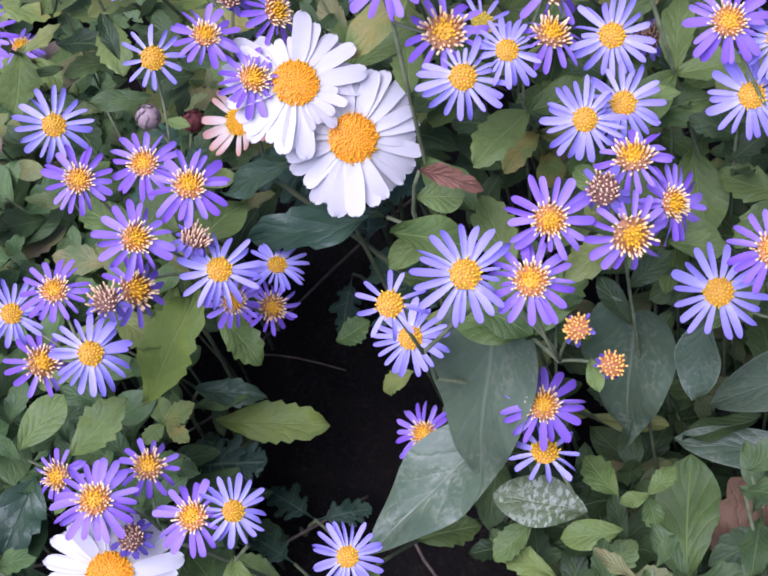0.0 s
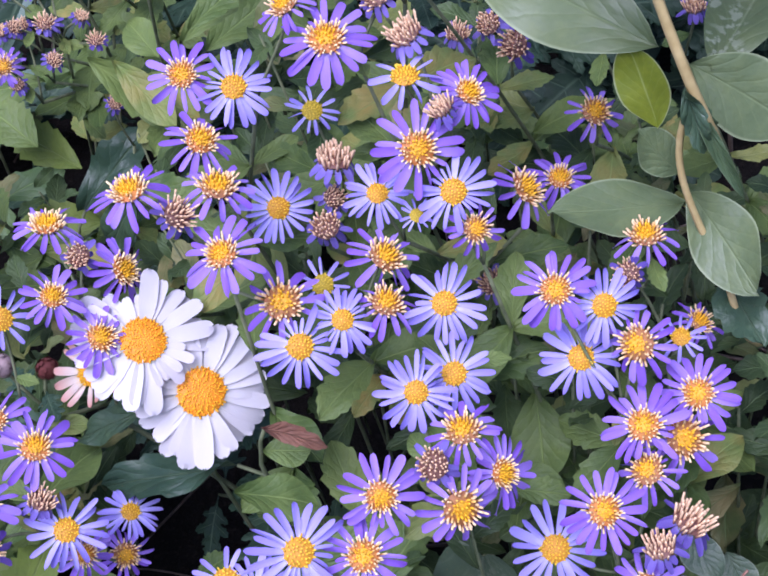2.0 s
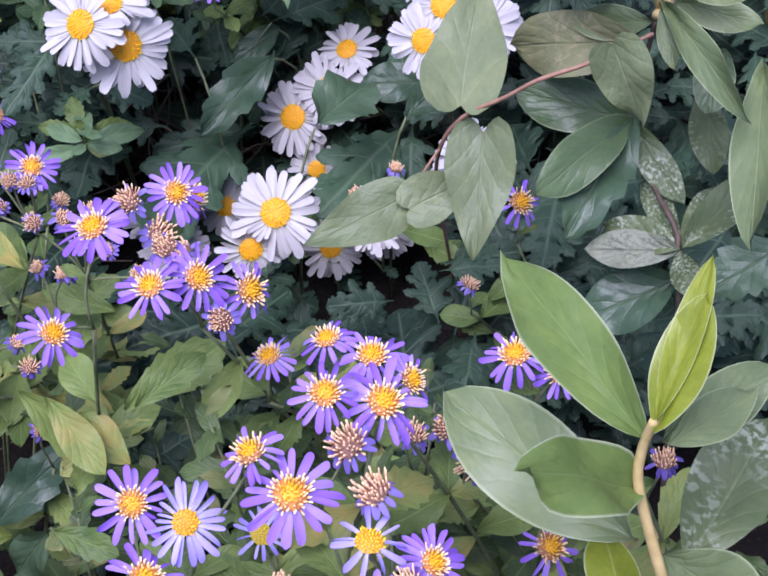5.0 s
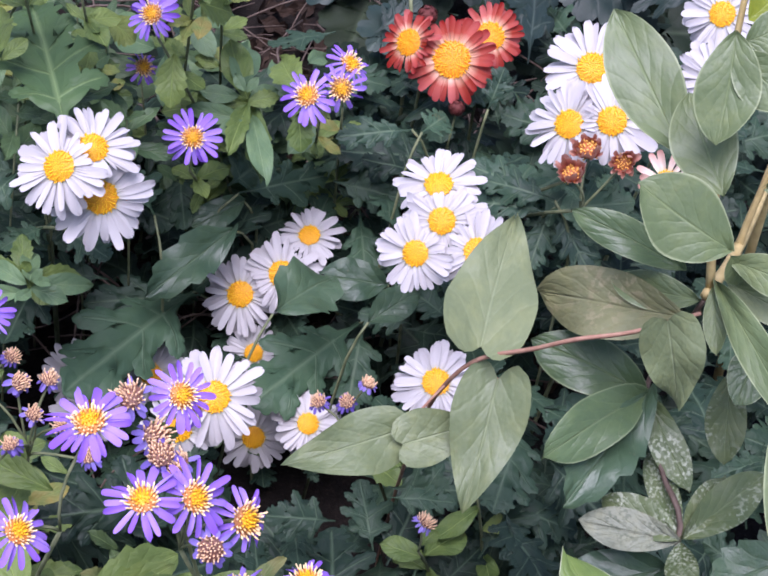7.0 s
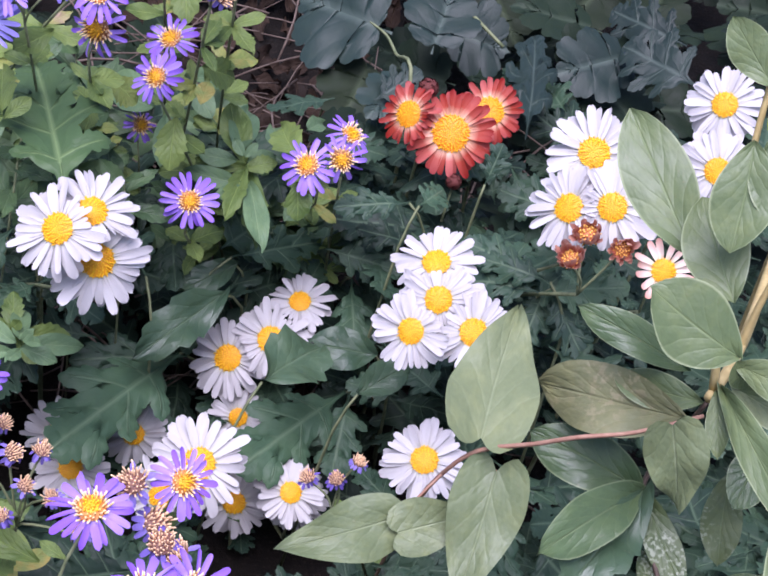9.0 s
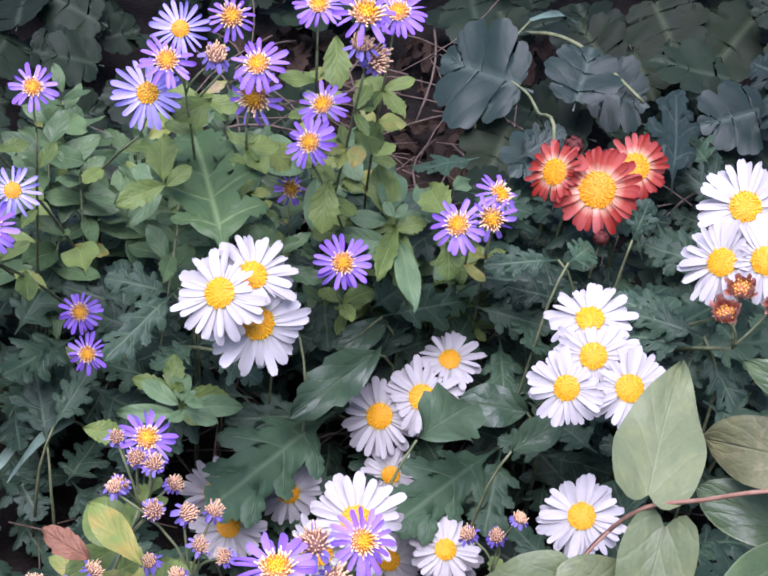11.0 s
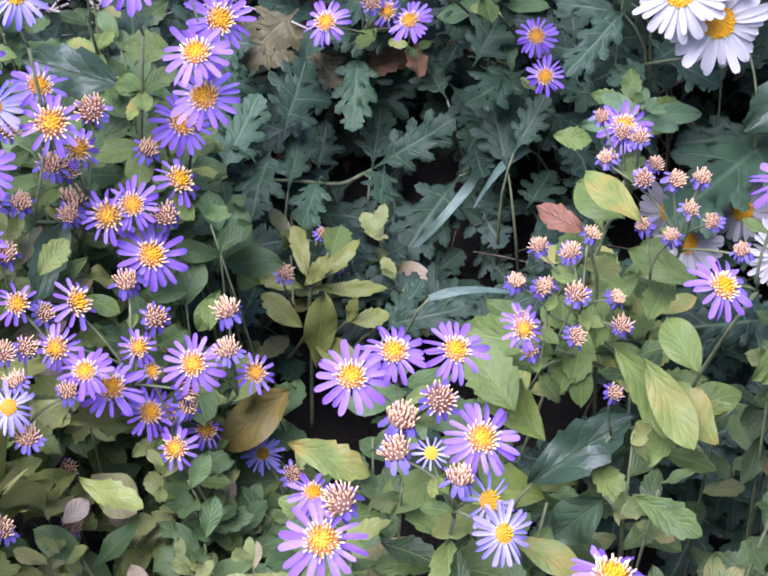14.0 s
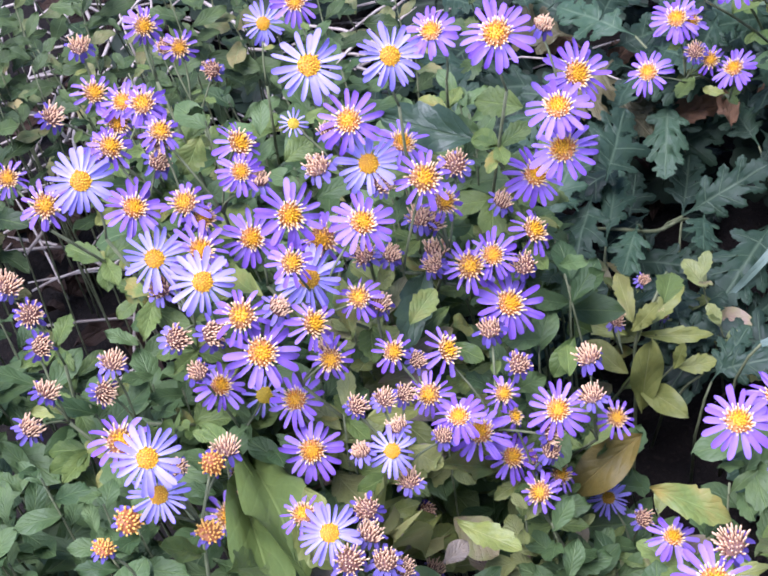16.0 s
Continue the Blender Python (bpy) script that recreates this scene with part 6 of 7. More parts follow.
LEAF_ROWS.append((
    ("mum", -0.207, 0.377, 0.120, -0.214, 0.327, 0.120, 1.05),
    ("mum", -0.181, 0.455, 0.060, -0.114, 0.472, 0.100, 0.97),
    ("mum", -0.181, 0.455, 0.060, -0.176, 0.515, 0.080, 1.07),
    ("mum", -0.108, 0.427, 0.080, -0.144, 0.348, 0.080, 1.03),
    ("mum", -0.100, 0.422, 0.070, -0.074, 0.375, 0.060, 1.20),
    ("mum", -0.219, 0.535, 0.180, -0.289, 0.578, 0.190, 0.81),
    ("mum", -0.122, 0.495, 0.100, -0.149, 0.537, 0.120, 1.09),
    ("mum", -0.194, 0.521, 0.130, -0.192, 0.449, 0.120, 0.92),
    ("mum", -0.151, 0.245, 0.100, -0.084, 0.250, 0.120, 0.83),
    ("mum", -0.146, 0.237, 0.100, -0.120, 0.274, 0.120, 0.90),
    ("mum", -0.068, 0.386, 0.120, -0.082, 0.432, 0.160, 1.09),
    ("mum", -0.064, 0.386, 0.140, -0.041, 0.418, 0.170, 1.07),
))
LEAF_ROWS.append((
    ("mum", -0.257, 0.211, 0.130, -0.286, 0.262, 0.140, 1.11),
    ("mum", -0.245, 0.212, 0.120, -0.236, 0.266, 0.120, 0.97),
    ("mum", -0.022, 0.438, 0.200, -0.028, 0.482, 0.220, 1.10),
    ("old", -0.230, 0.476, 0.200, -0.271, 0.437, 0.180, 1.39),
    ("grass", -0.093, 0.406, 0.100, -0.130, 0.336, 0.078, 1.37),
    ("grass", -0.258, 0.330, 0.080, -0.295, 0.376, 0.100, 1.80),
    ("grass", -0.264, 0.352, 0.100, -0.274, 0.372, 0.120, 1.90),
    ("grass", -0.112, 0.226, 0.150, -0.065, 0.235, 0.170, 1.76),
    ("grass", -0.055, 0.414, 0.120, -0.095, 0.371, 0.140, 1.90),
    ("ochre", -0.203, 0.259, 0.120, -0.245, 0.268, 0.130, 0.85),
    ("ochre", -0.200, 0.259, 0.130, -0.214, 0.307, 0.140, 0.66),
    ("ochre", -0.196, 0.255, 0.130, -0.166, 0.291, 0.140, 0.77),
))
LEAF_ROWS.append((
    ("ochre", -0.195, 0.260, 0.120, -0.145, 0.263, 0.120, 0.67),
    ("ochre", -0.204, 0.242, 0.100, -0.233, 0.251, 0.120, 1.24),
    ("ochre", -0.195, 0.238, 0.070, -0.189, 0.242, 0.130, 0.96),
    ("ochre", -0.169, 0.240, 0.110, -0.142, 0.246, 0.110, 1.32),
    ("ochre", -0.200, 0.251, 0.080, -0.161, 0.219, 0.090, 0.96),
    ("ochre", -0.200, 0.255, 0.130, -0.182, 0.260, 0.150, 1.21),
    ("ochre", -0.171, 0.240, 0.110, -0.163, 0.242, 0.130, 1.14),
    ("aster", -0.034, 0.061, 0.290, -0.079, 0.066, 0.290, 1.13),
    ("aster", -0.047, 0.031, 0.270, -0.070, 0.057, 0.290, 1.57),
    ("aster", 0.066, 0.005, 0.330, 0.108, 0.031, 0.340, 1.25),
    ("aster", 0.049, 0.097, 0.300, 0.009, 0.111, 0.310, 1.01),
    ("aster", 0.052, -0.010, 0.300, 0.027, 0.009, 0.320, 1.55),
))
LEAF_ROWS.append((
    ("aster", 0.007, 0.114, 0.330, -0.021, 0.134, 0.340, 1.37),
    ("dry", -0.015, 0.115, 0.320, -0.040, 0.122, 0.330, 1.31),
    ("amber", -0.172, 0.065, 0.240, -0.213, 0.039, 0.220, 1.18),
    ("aster", -0.299, 0.101, 0.330, -0.306, 0.084, 0.300, 1.49),
    ("aster", -0.208, 0.081, 0.300, -0.216, 0.061, 0.290, 1.15),
    ("aster", -0.162, 0.002, 0.270, -0.118, -0.004, 0.260, 0.96),
    ("deep", -0.265, 0.155, 0.380, -0.315, 0.151, 0.400, 1.05),
    ("aster", -0.242, 0.184, 0.380, -0.267, 0.181, 0.390, 1.56),
    ("aster", -0.173, 0.209, 0.200, -0.168, 0.250, 0.200, 1.04),
    ("aster", -0.282, 0.029, 0.360, -0.271, 0.047, 0.370, 1.44),
    ("aster", -0.267, 0.044, 0.330, -0.247, 0.035, 0.330, 1.28),
    ("ochre", -0.277, -0.027, 0.330, -0.260, -0.033, 0.320, 1.74),
))
LEAF_ROWS.append((
    ("ochre", -0.305, -0.097, 0.380, -0.295, -0.108, 0.370, 1.85),
    ("ochre", -0.307, -0.113, 0.380, -0.288, -0.127, 0.360, 1.58),
    ("ochre", -0.278, -0.010, 0.250, -0.296, -0.043, 0.270, 1.22),
    ("ochre", -0.267, -0.010, 0.250, -0.240, -0.020, 0.240, 1.90),
    ("mould", 0.103, -0.344, 0.200, 0.064, -0.328, 0.210, 1.52),
    ("aster", 0.117, -0.357, 0.200, 0.088, -0.353, 0.200, 1.01),
    ("aster", 0.118, -0.345, 0.210, 0.106, -0.321, 0.210, 1.34),
    ("brown", 0.154, -0.386, 0.190, 0.187, -0.341, 0.200, 1.14),
    ("aster", 0.131, -0.347, 0.210, 0.145, -0.338, 0.215, 1.28),
    ("aster", 0.131, -0.347, 0.210, 0.118, -0.351, 0.215, 1.42),
    ("aster", 0.130, -0.347, 0.210, 0.132, -0.360, 0.200, 1.48),
    ("aster", 0.076, -0.329, 0.170, 0.055, -0.341, 0.170, 1.35),
))
LEAF_ROWS.append((
    ("aster", 0.082, -0.354, 0.160, 0.054, -0.330, 0.160, 0.84),
    ("aster", 0.103, -0.363, 0.170, 0.120, -0.352, 0.180, 1.67),
    ("aster", -0.150, -0.270, 0.240, -0.125, -0.250, 0.250, 1.48),
    ("aster", -0.123, -0.279, 0.240, -0.095, -0.269, 0.260, 1.28),
    ("deep", -0.159, -0.263, 0.200, -0.174, -0.300, 0.200, 1.38),
    ("aster", -0.091, -0.248, 0.200, -0.102, -0.257, 0.200, 1.70),
    ("aster", -0.091, -0.248, 0.200, -0.075, -0.247, 0.210, 1.39),
    ("aster", -0.091, -0.248, 0.200, -0.092, -0.239, 0.210, 1.75),
    ("aster", -0.090, -0.249, 0.200, -0.079, -0.260, 0.200, 1.47),
    ("deep", -0.087, -0.201, 0.150, -0.051, -0.211, 0.150, 0.88),
    ("deep", -0.107, -0.219, 0.100, -0.092, -0.197, 0.100, 1.10),
    ("mum", -0.052, -0.238, 0.050, -0.079, -0.209, 0.050, 0.93),
))
LEAF_ROWS.append((
    ("mum", -0.050, -0.239, 0.050, -0.019, -0.238, 0.050, 1.05),
    ("mum", -0.064, -0.268, 0.060, -0.090, -0.240, 0.060, 0.93),
    ("mum", 0.001, -0.127, 0.120, -0.016, -0.154, 0.100, 0.81),
    ("aster", 0.001, -0.224, 0.200, 0.017, -0.223, 0.210, 1.72),
    ("aster", 0.039, -0.264, 0.220, 0.018, -0.262, 0.210, 1.13),
    ("aster", -0.346, 0.006, 0.396, -0.386, 0.042, 0.392, 0.61),
    ("aster", -0.412, 0.009, 0.388, -0.388, 0.001, 0.379, 1.28),
    ("deep", -0.287, 0.084, 0.342, -0.284, 0.029, 0.350, 0.73),
    ("aster", -0.269, 0.053, 0.334, -0.258, 0.071, 0.323, 1.15),
    ("aster", -0.272, 0.068, 0.334, -0.288, 0.042, 0.336, 0.88),
    ("aster", -0.206, 0.045, 0.306, -0.209, 0.071, 0.310, 1.05),
    ("aster", -0.257, 0.046, 0.302, -0.264, 0.017, 0.327, 0.75),
))
LEAF_ROWS.append((
    ("aster", -0.380, -0.017, 0.348, -0.388, -0.017, 0.372, 1.09),
    ("aster", -0.324, -0.112, 0.420, -0.345, -0.096, 0.420, 0.88),
    ("aster", -0.354, -0.107, 0.417, -0.410, -0.027, 0.355, 0.40),
    ("aster", -0.348, -0.101, 0.420, -0.338, -0.103, 0.420, 1.44),
    ("aster", -0.349, -0.101, 0.420, -0.360, -0.090, 0.417, 0.93),
    ("aster", -0.375, -0.032, 0.283, -0.311, -0.129, 0.381, 0.40),
    ("aster", -0.383, 0.005, 0.267, -0.314, -0.093, 0.381, 0.40),
    ("aster", -0.316, -0.168, 0.410, -0.311, -0.136, 0.381, 0.91),
    ("aster", -0.330, -0.159, 0.410, -0.334, -0.178, 0.439, 0.79),
    ("ochre", -0.284, -0.129, 0.391, -0.299, -0.101, 0.381, 0.68),
    ("ochre", -0.307, 0.007, 0.215, -0.268, -0.107, 0.379, 0.40),
    ("ochre", -0.260, -0.121, 0.373, -0.295, 0.001, 0.215, 0.40),
))
LEAF_ROWS.append((
    ("ochre", -0.287, -0.010, 0.221, -0.273, 0.012, 0.215, 1.40),
    ("ochre", -0.273, 0.003, 0.327, -0.294, -0.023, 0.344, 0.83),
    ("ochre", -0.285, -0.048, 0.324, -0.261, -0.023, 0.323, 1.09),
    ("ochre", -0.289, -0.145, 0.391, -0.277, -0.128, 0.391, 1.86),
    ("aster", -0.287, 0.044, 0.215, -0.265, 0.025, 0.215, 1.46),
    ("aster", -0.248, 0.012, 0.267, -0.250, -0.028, 0.323, 0.50),
    ("aster", -0.316, 0.075, 0.422, -0.324, 0.080, 0.430, 1.90),
    ("aster", -0.346, 0.076, 0.430, -0.333, 0.084, 0.440, 1.72),
    ("aster", -0.404, 0.107, 0.422, -0.411, 0.091, 0.407, 1.59),
    ("aster", -0.322, 0.047, 0.374, -0.306, 0.013, 0.374, 0.77),
    ("aster", -0.329, 0.001, 0.386, -0.320, 0.027, 0.374, 0.83),
    ("aster", -0.220, 0.212, 0.170, -0.241, 0.225, 0.170, 1.47),
))
LEAF_ROWS.append((
    ("aster", -0.239, 0.124, 0.330, -0.222, 0.106, 0.329, 1.11),
    ("pale", 0.259, -0.203, 0.515, 0.226, -0.106, 0.522, 0.62),
    ("shrub", 0.258, -0.199, 0.454, 0.192, -0.137, 0.474, 0.89),
    ("pale", 0.256, -0.203, 0.491, 0.213, -0.228, 0.552, 0.85),
    ("fresh", 0.259, -0.205, 0.526, 0.282, -0.184, 0.565, 0.95),
    ("fresh", 0.260, -0.203, 0.530, 0.285, -0.174, 0.573, 0.50),
    ("fresh", 0.253, -0.207, 0.420, 0.249, -0.197, 0.457, 1.35),
    ("shrub", 0.262, -0.208, 0.521, 0.304, -0.184, 0.511, 0.82),
    ("shrub", 0.258, -0.216, 0.380, 0.209, -0.230, 0.409, 0.88),
    ("shrub", 0.258, -0.216, 0.400, 0.244, -0.214, 0.422, 1.41),
    ("shrub", 0.263, -0.217, 0.385, 0.273, -0.268, 0.387, 1.16),
    ("deep", 0.270, -0.235, 0.347, 0.274, -0.271, 0.355, 1.25),
))
LEAF_ROWS.append((
    ("deep", 0.259, -0.224, 0.454, 0.271, -0.229, 0.423, 0.70),
    ("mould", 0.277, -0.203, 0.437, 0.328, -0.155, 0.456, 1.22),
    ("shrub", 0.269, -0.199, 0.441, 0.307, -0.224, 0.420, 1.34),
    ("shrub", 0.266, -0.192, 0.501, 0.317, -0.170, 0.505, 0.90),
))
LEAF_ROWS.append((
))
LEAF_ROWS.append((
))
LEAF_ROWS.append((
    ("shrub", 0.319, 0.102, 0.595, 0.315, 0.068, 0.564, 1.23),
    ("shrub", 0.323, 0.099, 0.592, 0.340, 0.096, 0.604, 1.90),
    ("fresh", 0.324, 0.105, 0.599, 0.340, 0.107, 0.617, 1.90),
    ("shrub", 0.324, 0.117, 0.613, 0.303, 0.132, 0.634, 1.31),
    ("shrub", 0.324, 0.119, 0.616, 0.331, 0.129, 0.639, 1.67),
    ("shrub", 0.318, 0.097, 0.589, 0.341, 0.072, 0.577, 1.48),
))
LEAF_ROWS.append((
))
LEAF_ROWS.append((
    ("dull", 0.244, 0.090, 0.420, 0.265, 0.164, 0.447, 0.79),
    ("dull", 0.254, 0.083, 0.406, 0.240, 0.033, 0.368, 0.83),
    ("dull", 0.308, 0.046, 0.483, 0.323, 0.033, 0.442, 0.88),
    ("dull", 0.209, 0.076, 0.375, 0.157, 0.055, 0.370, 0.79),
    ("dull", 0.212, 0.068, 0.375, 0.248, 0.076, 0.385, 1.04),
    ("mid", 0.334, 0.094, 0.389, 0.279, 0.113, 0.410, 1.11),
    ("mid", 0.334, 0.094, 0.389, 0.276, 0.048, 0.403, 0.79),
    ("deep", 0.334, 0.094, 0.389, 0.291, 0.037, 0.378, 0.97),
    ("scorch", 0.333, 0.079, 0.455, 0.271, 0.126, 0.425, 0.99),
    ("shrub", 0.346, 0.088, 0.468, 0.353, 0.002, 0.478, 0.40),
    ("shrub", 0.343, 0.086, 0.468, 0.343, 0.058, 0.455, 0.77),
    ("shrub", 0.339, 0.084, 0.462, 0.301, 0.106, 0.449, 0.83),
))
LEAF_ROWS.append((
    ("mid", 0.334, 0.101, 0.465, 0.281, 0.116, 0.488, 0.70),
    ("shrub", 0.318, 0.107, 0.525, 0.291, 0.172, 0.557, 0.99),
    ("shrub", 0.327, 0.075, 0.530, 0.309, 0.114, 0.555, 1.23),
    ("shrub", 0.330, 0.058, 0.515, 0.286, 0.065, 0.535, 1.49),
    ("shrub", 0.344, 0.084, 0.490, 0.358, 0.081, 0.475, 1.54),
    ("shrub", 0.347, 0.086, 0.485, 0.370, 0.053, 0.500, 0.89),
    ("shrub", 0.350, 0.089, 0.470, 0.382, 0.058, 0.470, 0.88),
    ("mid", 0.376, 0.081, 0.440, 0.356, 0.054, 0.430, 1.36),
    ("shrub", 0.389, 0.060, 0.442, 0.350, -0.043, 0.452, 0.49),
    ("mould", 0.344, 0.026, 0.360, 0.311, 0.053, 0.363, 1.19),
    ("mould", 0.344, 0.026, 0.360, 0.336, 0.075, 0.370, 0.78),
    ("mould", 0.344, 0.026, 0.360, 0.395, 0.059, 0.375, 0.93),
))
LEAF_ROWS.append((
    ("scale", 0.344, 0.026, 0.360, 0.297, 0.039, 0.355, 1.10),
    ("mould", 0.344, 0.026, 0.360, 0.375, 0.060, 0.370, 0.82),
    ("mould", 0.344, 0.026, 0.360, 0.347, 0.009, 0.340, 1.68),
    ("mould", 0.334, 0.094, 0.389, 0.349, 0.047, 0.372, 0.92),
    ("mould", 0.371, 0.091, 0.410, 0.369, 0.061, 0.375, 1.19),
    ("deep", 0.346, 0.033, 0.330, 0.293, 0.023, 0.320, 1.22),
    ("deep", 0.391, 0.010, 0.370, 0.353, -0.004, 0.360, 1.55),
    ("shrub", 0.382, 0.149, 0.500, 0.395, 0.150, 0.535, 0.98),
    ("shrub", 0.380, 0.147, 0.480, 0.410, 0.135, 0.490, 1.10),
    ("old", -0.276, 0.593, 0.140, -0.357, 0.600, 0.150, 1.00),
    ("old", -0.296, 0.501, 0.120, -0.240, 0.556, 0.140, 1.05),
    ("old", -0.235, 0.505, 0.120, -0.191, 0.527, 0.120, 0.95),
))
LEAF_ROWS.append((
    ("old", -0.240, 0.530, 0.130, -0.206, 0.485, 0.120, 0.90),
    ("brown", -0.196, 0.519, 0.110, -0.152, 0.533, 0.115, 1.20),
    ("brown", -0.143, 0.490, 0.120, -0.148, 0.525, 0.135, 1.10),
    ("brown", -0.124, 0.524, 0.115, -0.104, 0.539, 0.130, 1.60),
    ("brown", -0.330, 0.640, 0.100, -0.290, 0.600, 0.130, 1.10),
    ("brown", -0.250, 0.575, 0.120, -0.225, 0.605, 0.130, 1.30),
))
LEAF_ROWS.append((
    ("bluish", 0.157, 0.491, 0.269, 0.163, 0.556, 0.273, 0.87),
    ("bluish", 0.155, 0.485, 0.269, 0.128, 0.482, 0.273, 1.26),
    ("bluish", 0.162, 0.485, 0.269, 0.183, 0.492, 0.273, 1.38),
    ("bluish", 0.160, 0.455, 0.269, 0.141, 0.438, 0.273, 1.18),
    ("bluish", 0.164, 0.458, 0.269, 0.170, 0.401, 0.273, 0.75),
    ("bluish", 0.158, 0.475, 0.281, 0.150, 0.480, 0.291, 1.44),
    ("bluish", 0.159, 0.474, 0.281, 0.166, 0.479, 0.291, 1.37),
    ("bluish", 0.159, 0.458, 0.269, 0.118, 0.464, 0.273, 0.86),
    ("bluish", 0.094, 0.569, 0.261, 0.063, 0.594, 0.251, 1.23),
    ("bluish", 0.098, 0.548, 0.261, 0.065, 0.576, 0.251, 1.29),
    ("bluish", 0.106, 0.540, 0.261, 0.109, 0.492, 0.251, 1.06),
    ("bluish", 0.121, 0.591, 0.261, 0.159, 0.618, 0.251, 1.03),
))
LEAF_ROWS.append((
    ("bluish", 0.123, 0.585, 0.261, 0.141, 0.559, 0.251, 1.42),
    ("bluish", 0.200, 0.509, 0.261, 0.181, 0.564, 0.251, 0.92),
    ("bluish", 0.208, 0.470, 0.261, 0.192, 0.448, 0.251, 1.45),
    ("bluish", 0.207, 0.540, 0.261, 0.227, 0.577, 0.251, 0.80),
    ("bluish", -0.005, 0.478, 0.290, -0.012, 0.540, 0.290, 0.69),
    ("bluish", -0.006, 0.479, 0.290, -0.026, 0.492, 0.290, 1.50),
    ("bluish", -0.006, 0.474, 0.290, -0.031, 0.453, 0.290, 1.25),
    ("bluish", -0.004, 0.471, 0.290, -0.020, 0.435, 0.290, 0.95),
    ("bluish", -0.003, 0.480, 0.290, 0.010, 0.493, 0.290, 1.46),
    ("bluish", -0.003, 0.478, 0.290, 0.018, 0.480, 0.290, 1.61),
    ("bluish", -0.005, 0.469, 0.300, -0.010, 0.465, 0.310, 1.34),
    ("bluish", -0.004, 0.470, 0.300, 0.000, 0.468, 0.310, 1.45),
))
LEAF_ROWS.append((
    ("bluish", 0.023, 0.322, 0.232, 0.021, 0.363, 0.230, 0.79),
    ("bluish", 0.022, 0.321, 0.232, -0.005, 0.343, 0.230, 0.93),
    ("bluish", 0.025, 0.321, 0.232, 0.063, 0.328, 0.230, 0.93),
    ("bluish", 0.024, 0.318, 0.232, 0.047, 0.312, 0.230, 1.29),
    ("bluish", 0.022, 0.313, 0.232, -0.018, 0.313, 0.230, 0.76),
    ("bluish", 0.024, 0.305, 0.242, 0.019, 0.287, 0.252, 1.01),
    ("bluish", 0.025, 0.314, 0.242, 0.030, 0.313, 0.252, 1.43),
    ("bluish", 0.026, 0.314, 0.242, 0.036, 0.303, 0.252, 0.90),
))
LEAF_ROWS.append((
    ("deep", 0.261, -0.223, 0.455, 0.264, -0.238, 0.430, 0.73),
    ("mid", 0.262, -0.221, 0.450, 0.275, -0.248, 0.410, 0.29),
))
LEAF_ROWS.append((
    ("dusk", 0.229, -0.301, 0.270, 0.237, -0.324, 0.260, 1.51),
    ("dusk", 0.192, -0.318, 0.240, 0.212, -0.309, 0.250, 1.28),
    ("dusk", 0.248, -0.302, 0.240, 0.253, -0.324, 0.230, 1.52),
    ("mauve", -0.288, -0.024, 0.315, -0.261, -0.024, 0.320, 1.25),
    ("mauve", -0.268, -0.079, 0.315, -0.280, -0.077, 0.320, 2.02),
    ("mauve", -0.323, -0.072, 0.315, -0.330, -0.050, 0.320, 1.34),
    ("mauve", -0.319, -0.094, 0.315, -0.298, -0.110, 0.320, 1.24),
    ("mauve", -0.285, 0.004, 0.315, -0.264, 0.013, 0.320, 1.35),
    ("ochre", -0.247, -0.062, 0.315, -0.215, -0.080, 0.320, 0.94),
    ("ochre", -0.285, -0.059, 0.315, -0.267, -0.056, 0.320, 1.34),
    ("mauve", -0.250, -0.087, 0.315, -0.240, -0.076, 0.320, 1.61),
    ("mauve", -0.296, -0.079, 0.315, -0.286, -0.066, 0.320, 1.66),
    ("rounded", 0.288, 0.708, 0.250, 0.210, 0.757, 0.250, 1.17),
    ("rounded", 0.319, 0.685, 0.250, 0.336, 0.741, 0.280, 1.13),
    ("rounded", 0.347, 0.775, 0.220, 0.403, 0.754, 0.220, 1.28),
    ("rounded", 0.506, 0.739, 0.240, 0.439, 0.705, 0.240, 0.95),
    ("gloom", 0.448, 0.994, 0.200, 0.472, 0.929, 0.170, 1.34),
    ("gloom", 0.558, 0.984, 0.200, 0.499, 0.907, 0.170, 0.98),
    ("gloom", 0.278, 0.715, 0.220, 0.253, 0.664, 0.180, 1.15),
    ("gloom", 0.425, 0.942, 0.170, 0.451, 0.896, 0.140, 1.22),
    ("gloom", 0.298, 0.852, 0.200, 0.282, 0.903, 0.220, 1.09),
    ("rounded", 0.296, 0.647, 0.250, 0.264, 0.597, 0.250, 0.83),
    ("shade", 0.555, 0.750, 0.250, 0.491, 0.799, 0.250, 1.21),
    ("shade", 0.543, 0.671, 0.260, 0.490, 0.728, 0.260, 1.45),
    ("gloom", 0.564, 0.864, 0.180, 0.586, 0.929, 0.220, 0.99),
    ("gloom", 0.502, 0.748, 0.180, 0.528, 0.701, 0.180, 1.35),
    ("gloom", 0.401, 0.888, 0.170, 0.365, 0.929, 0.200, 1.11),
    ("grass", 0.298, 0.826, 0.250, 0.370, 0.892, 0.250, 0.82),
))
LEAVES_AT = [(Vector((r[1] + r[4], r[2] + r[5], r[3] + r[6])) / 2, (0.42 if r[0] in ("mum", "aster", "ochre", "shrub") else 0.3) * (Vector(r[1:4]) - Vector(r[4:7])).length) for g in LEAF_ROWS for r in g if r[0] != "grass"]
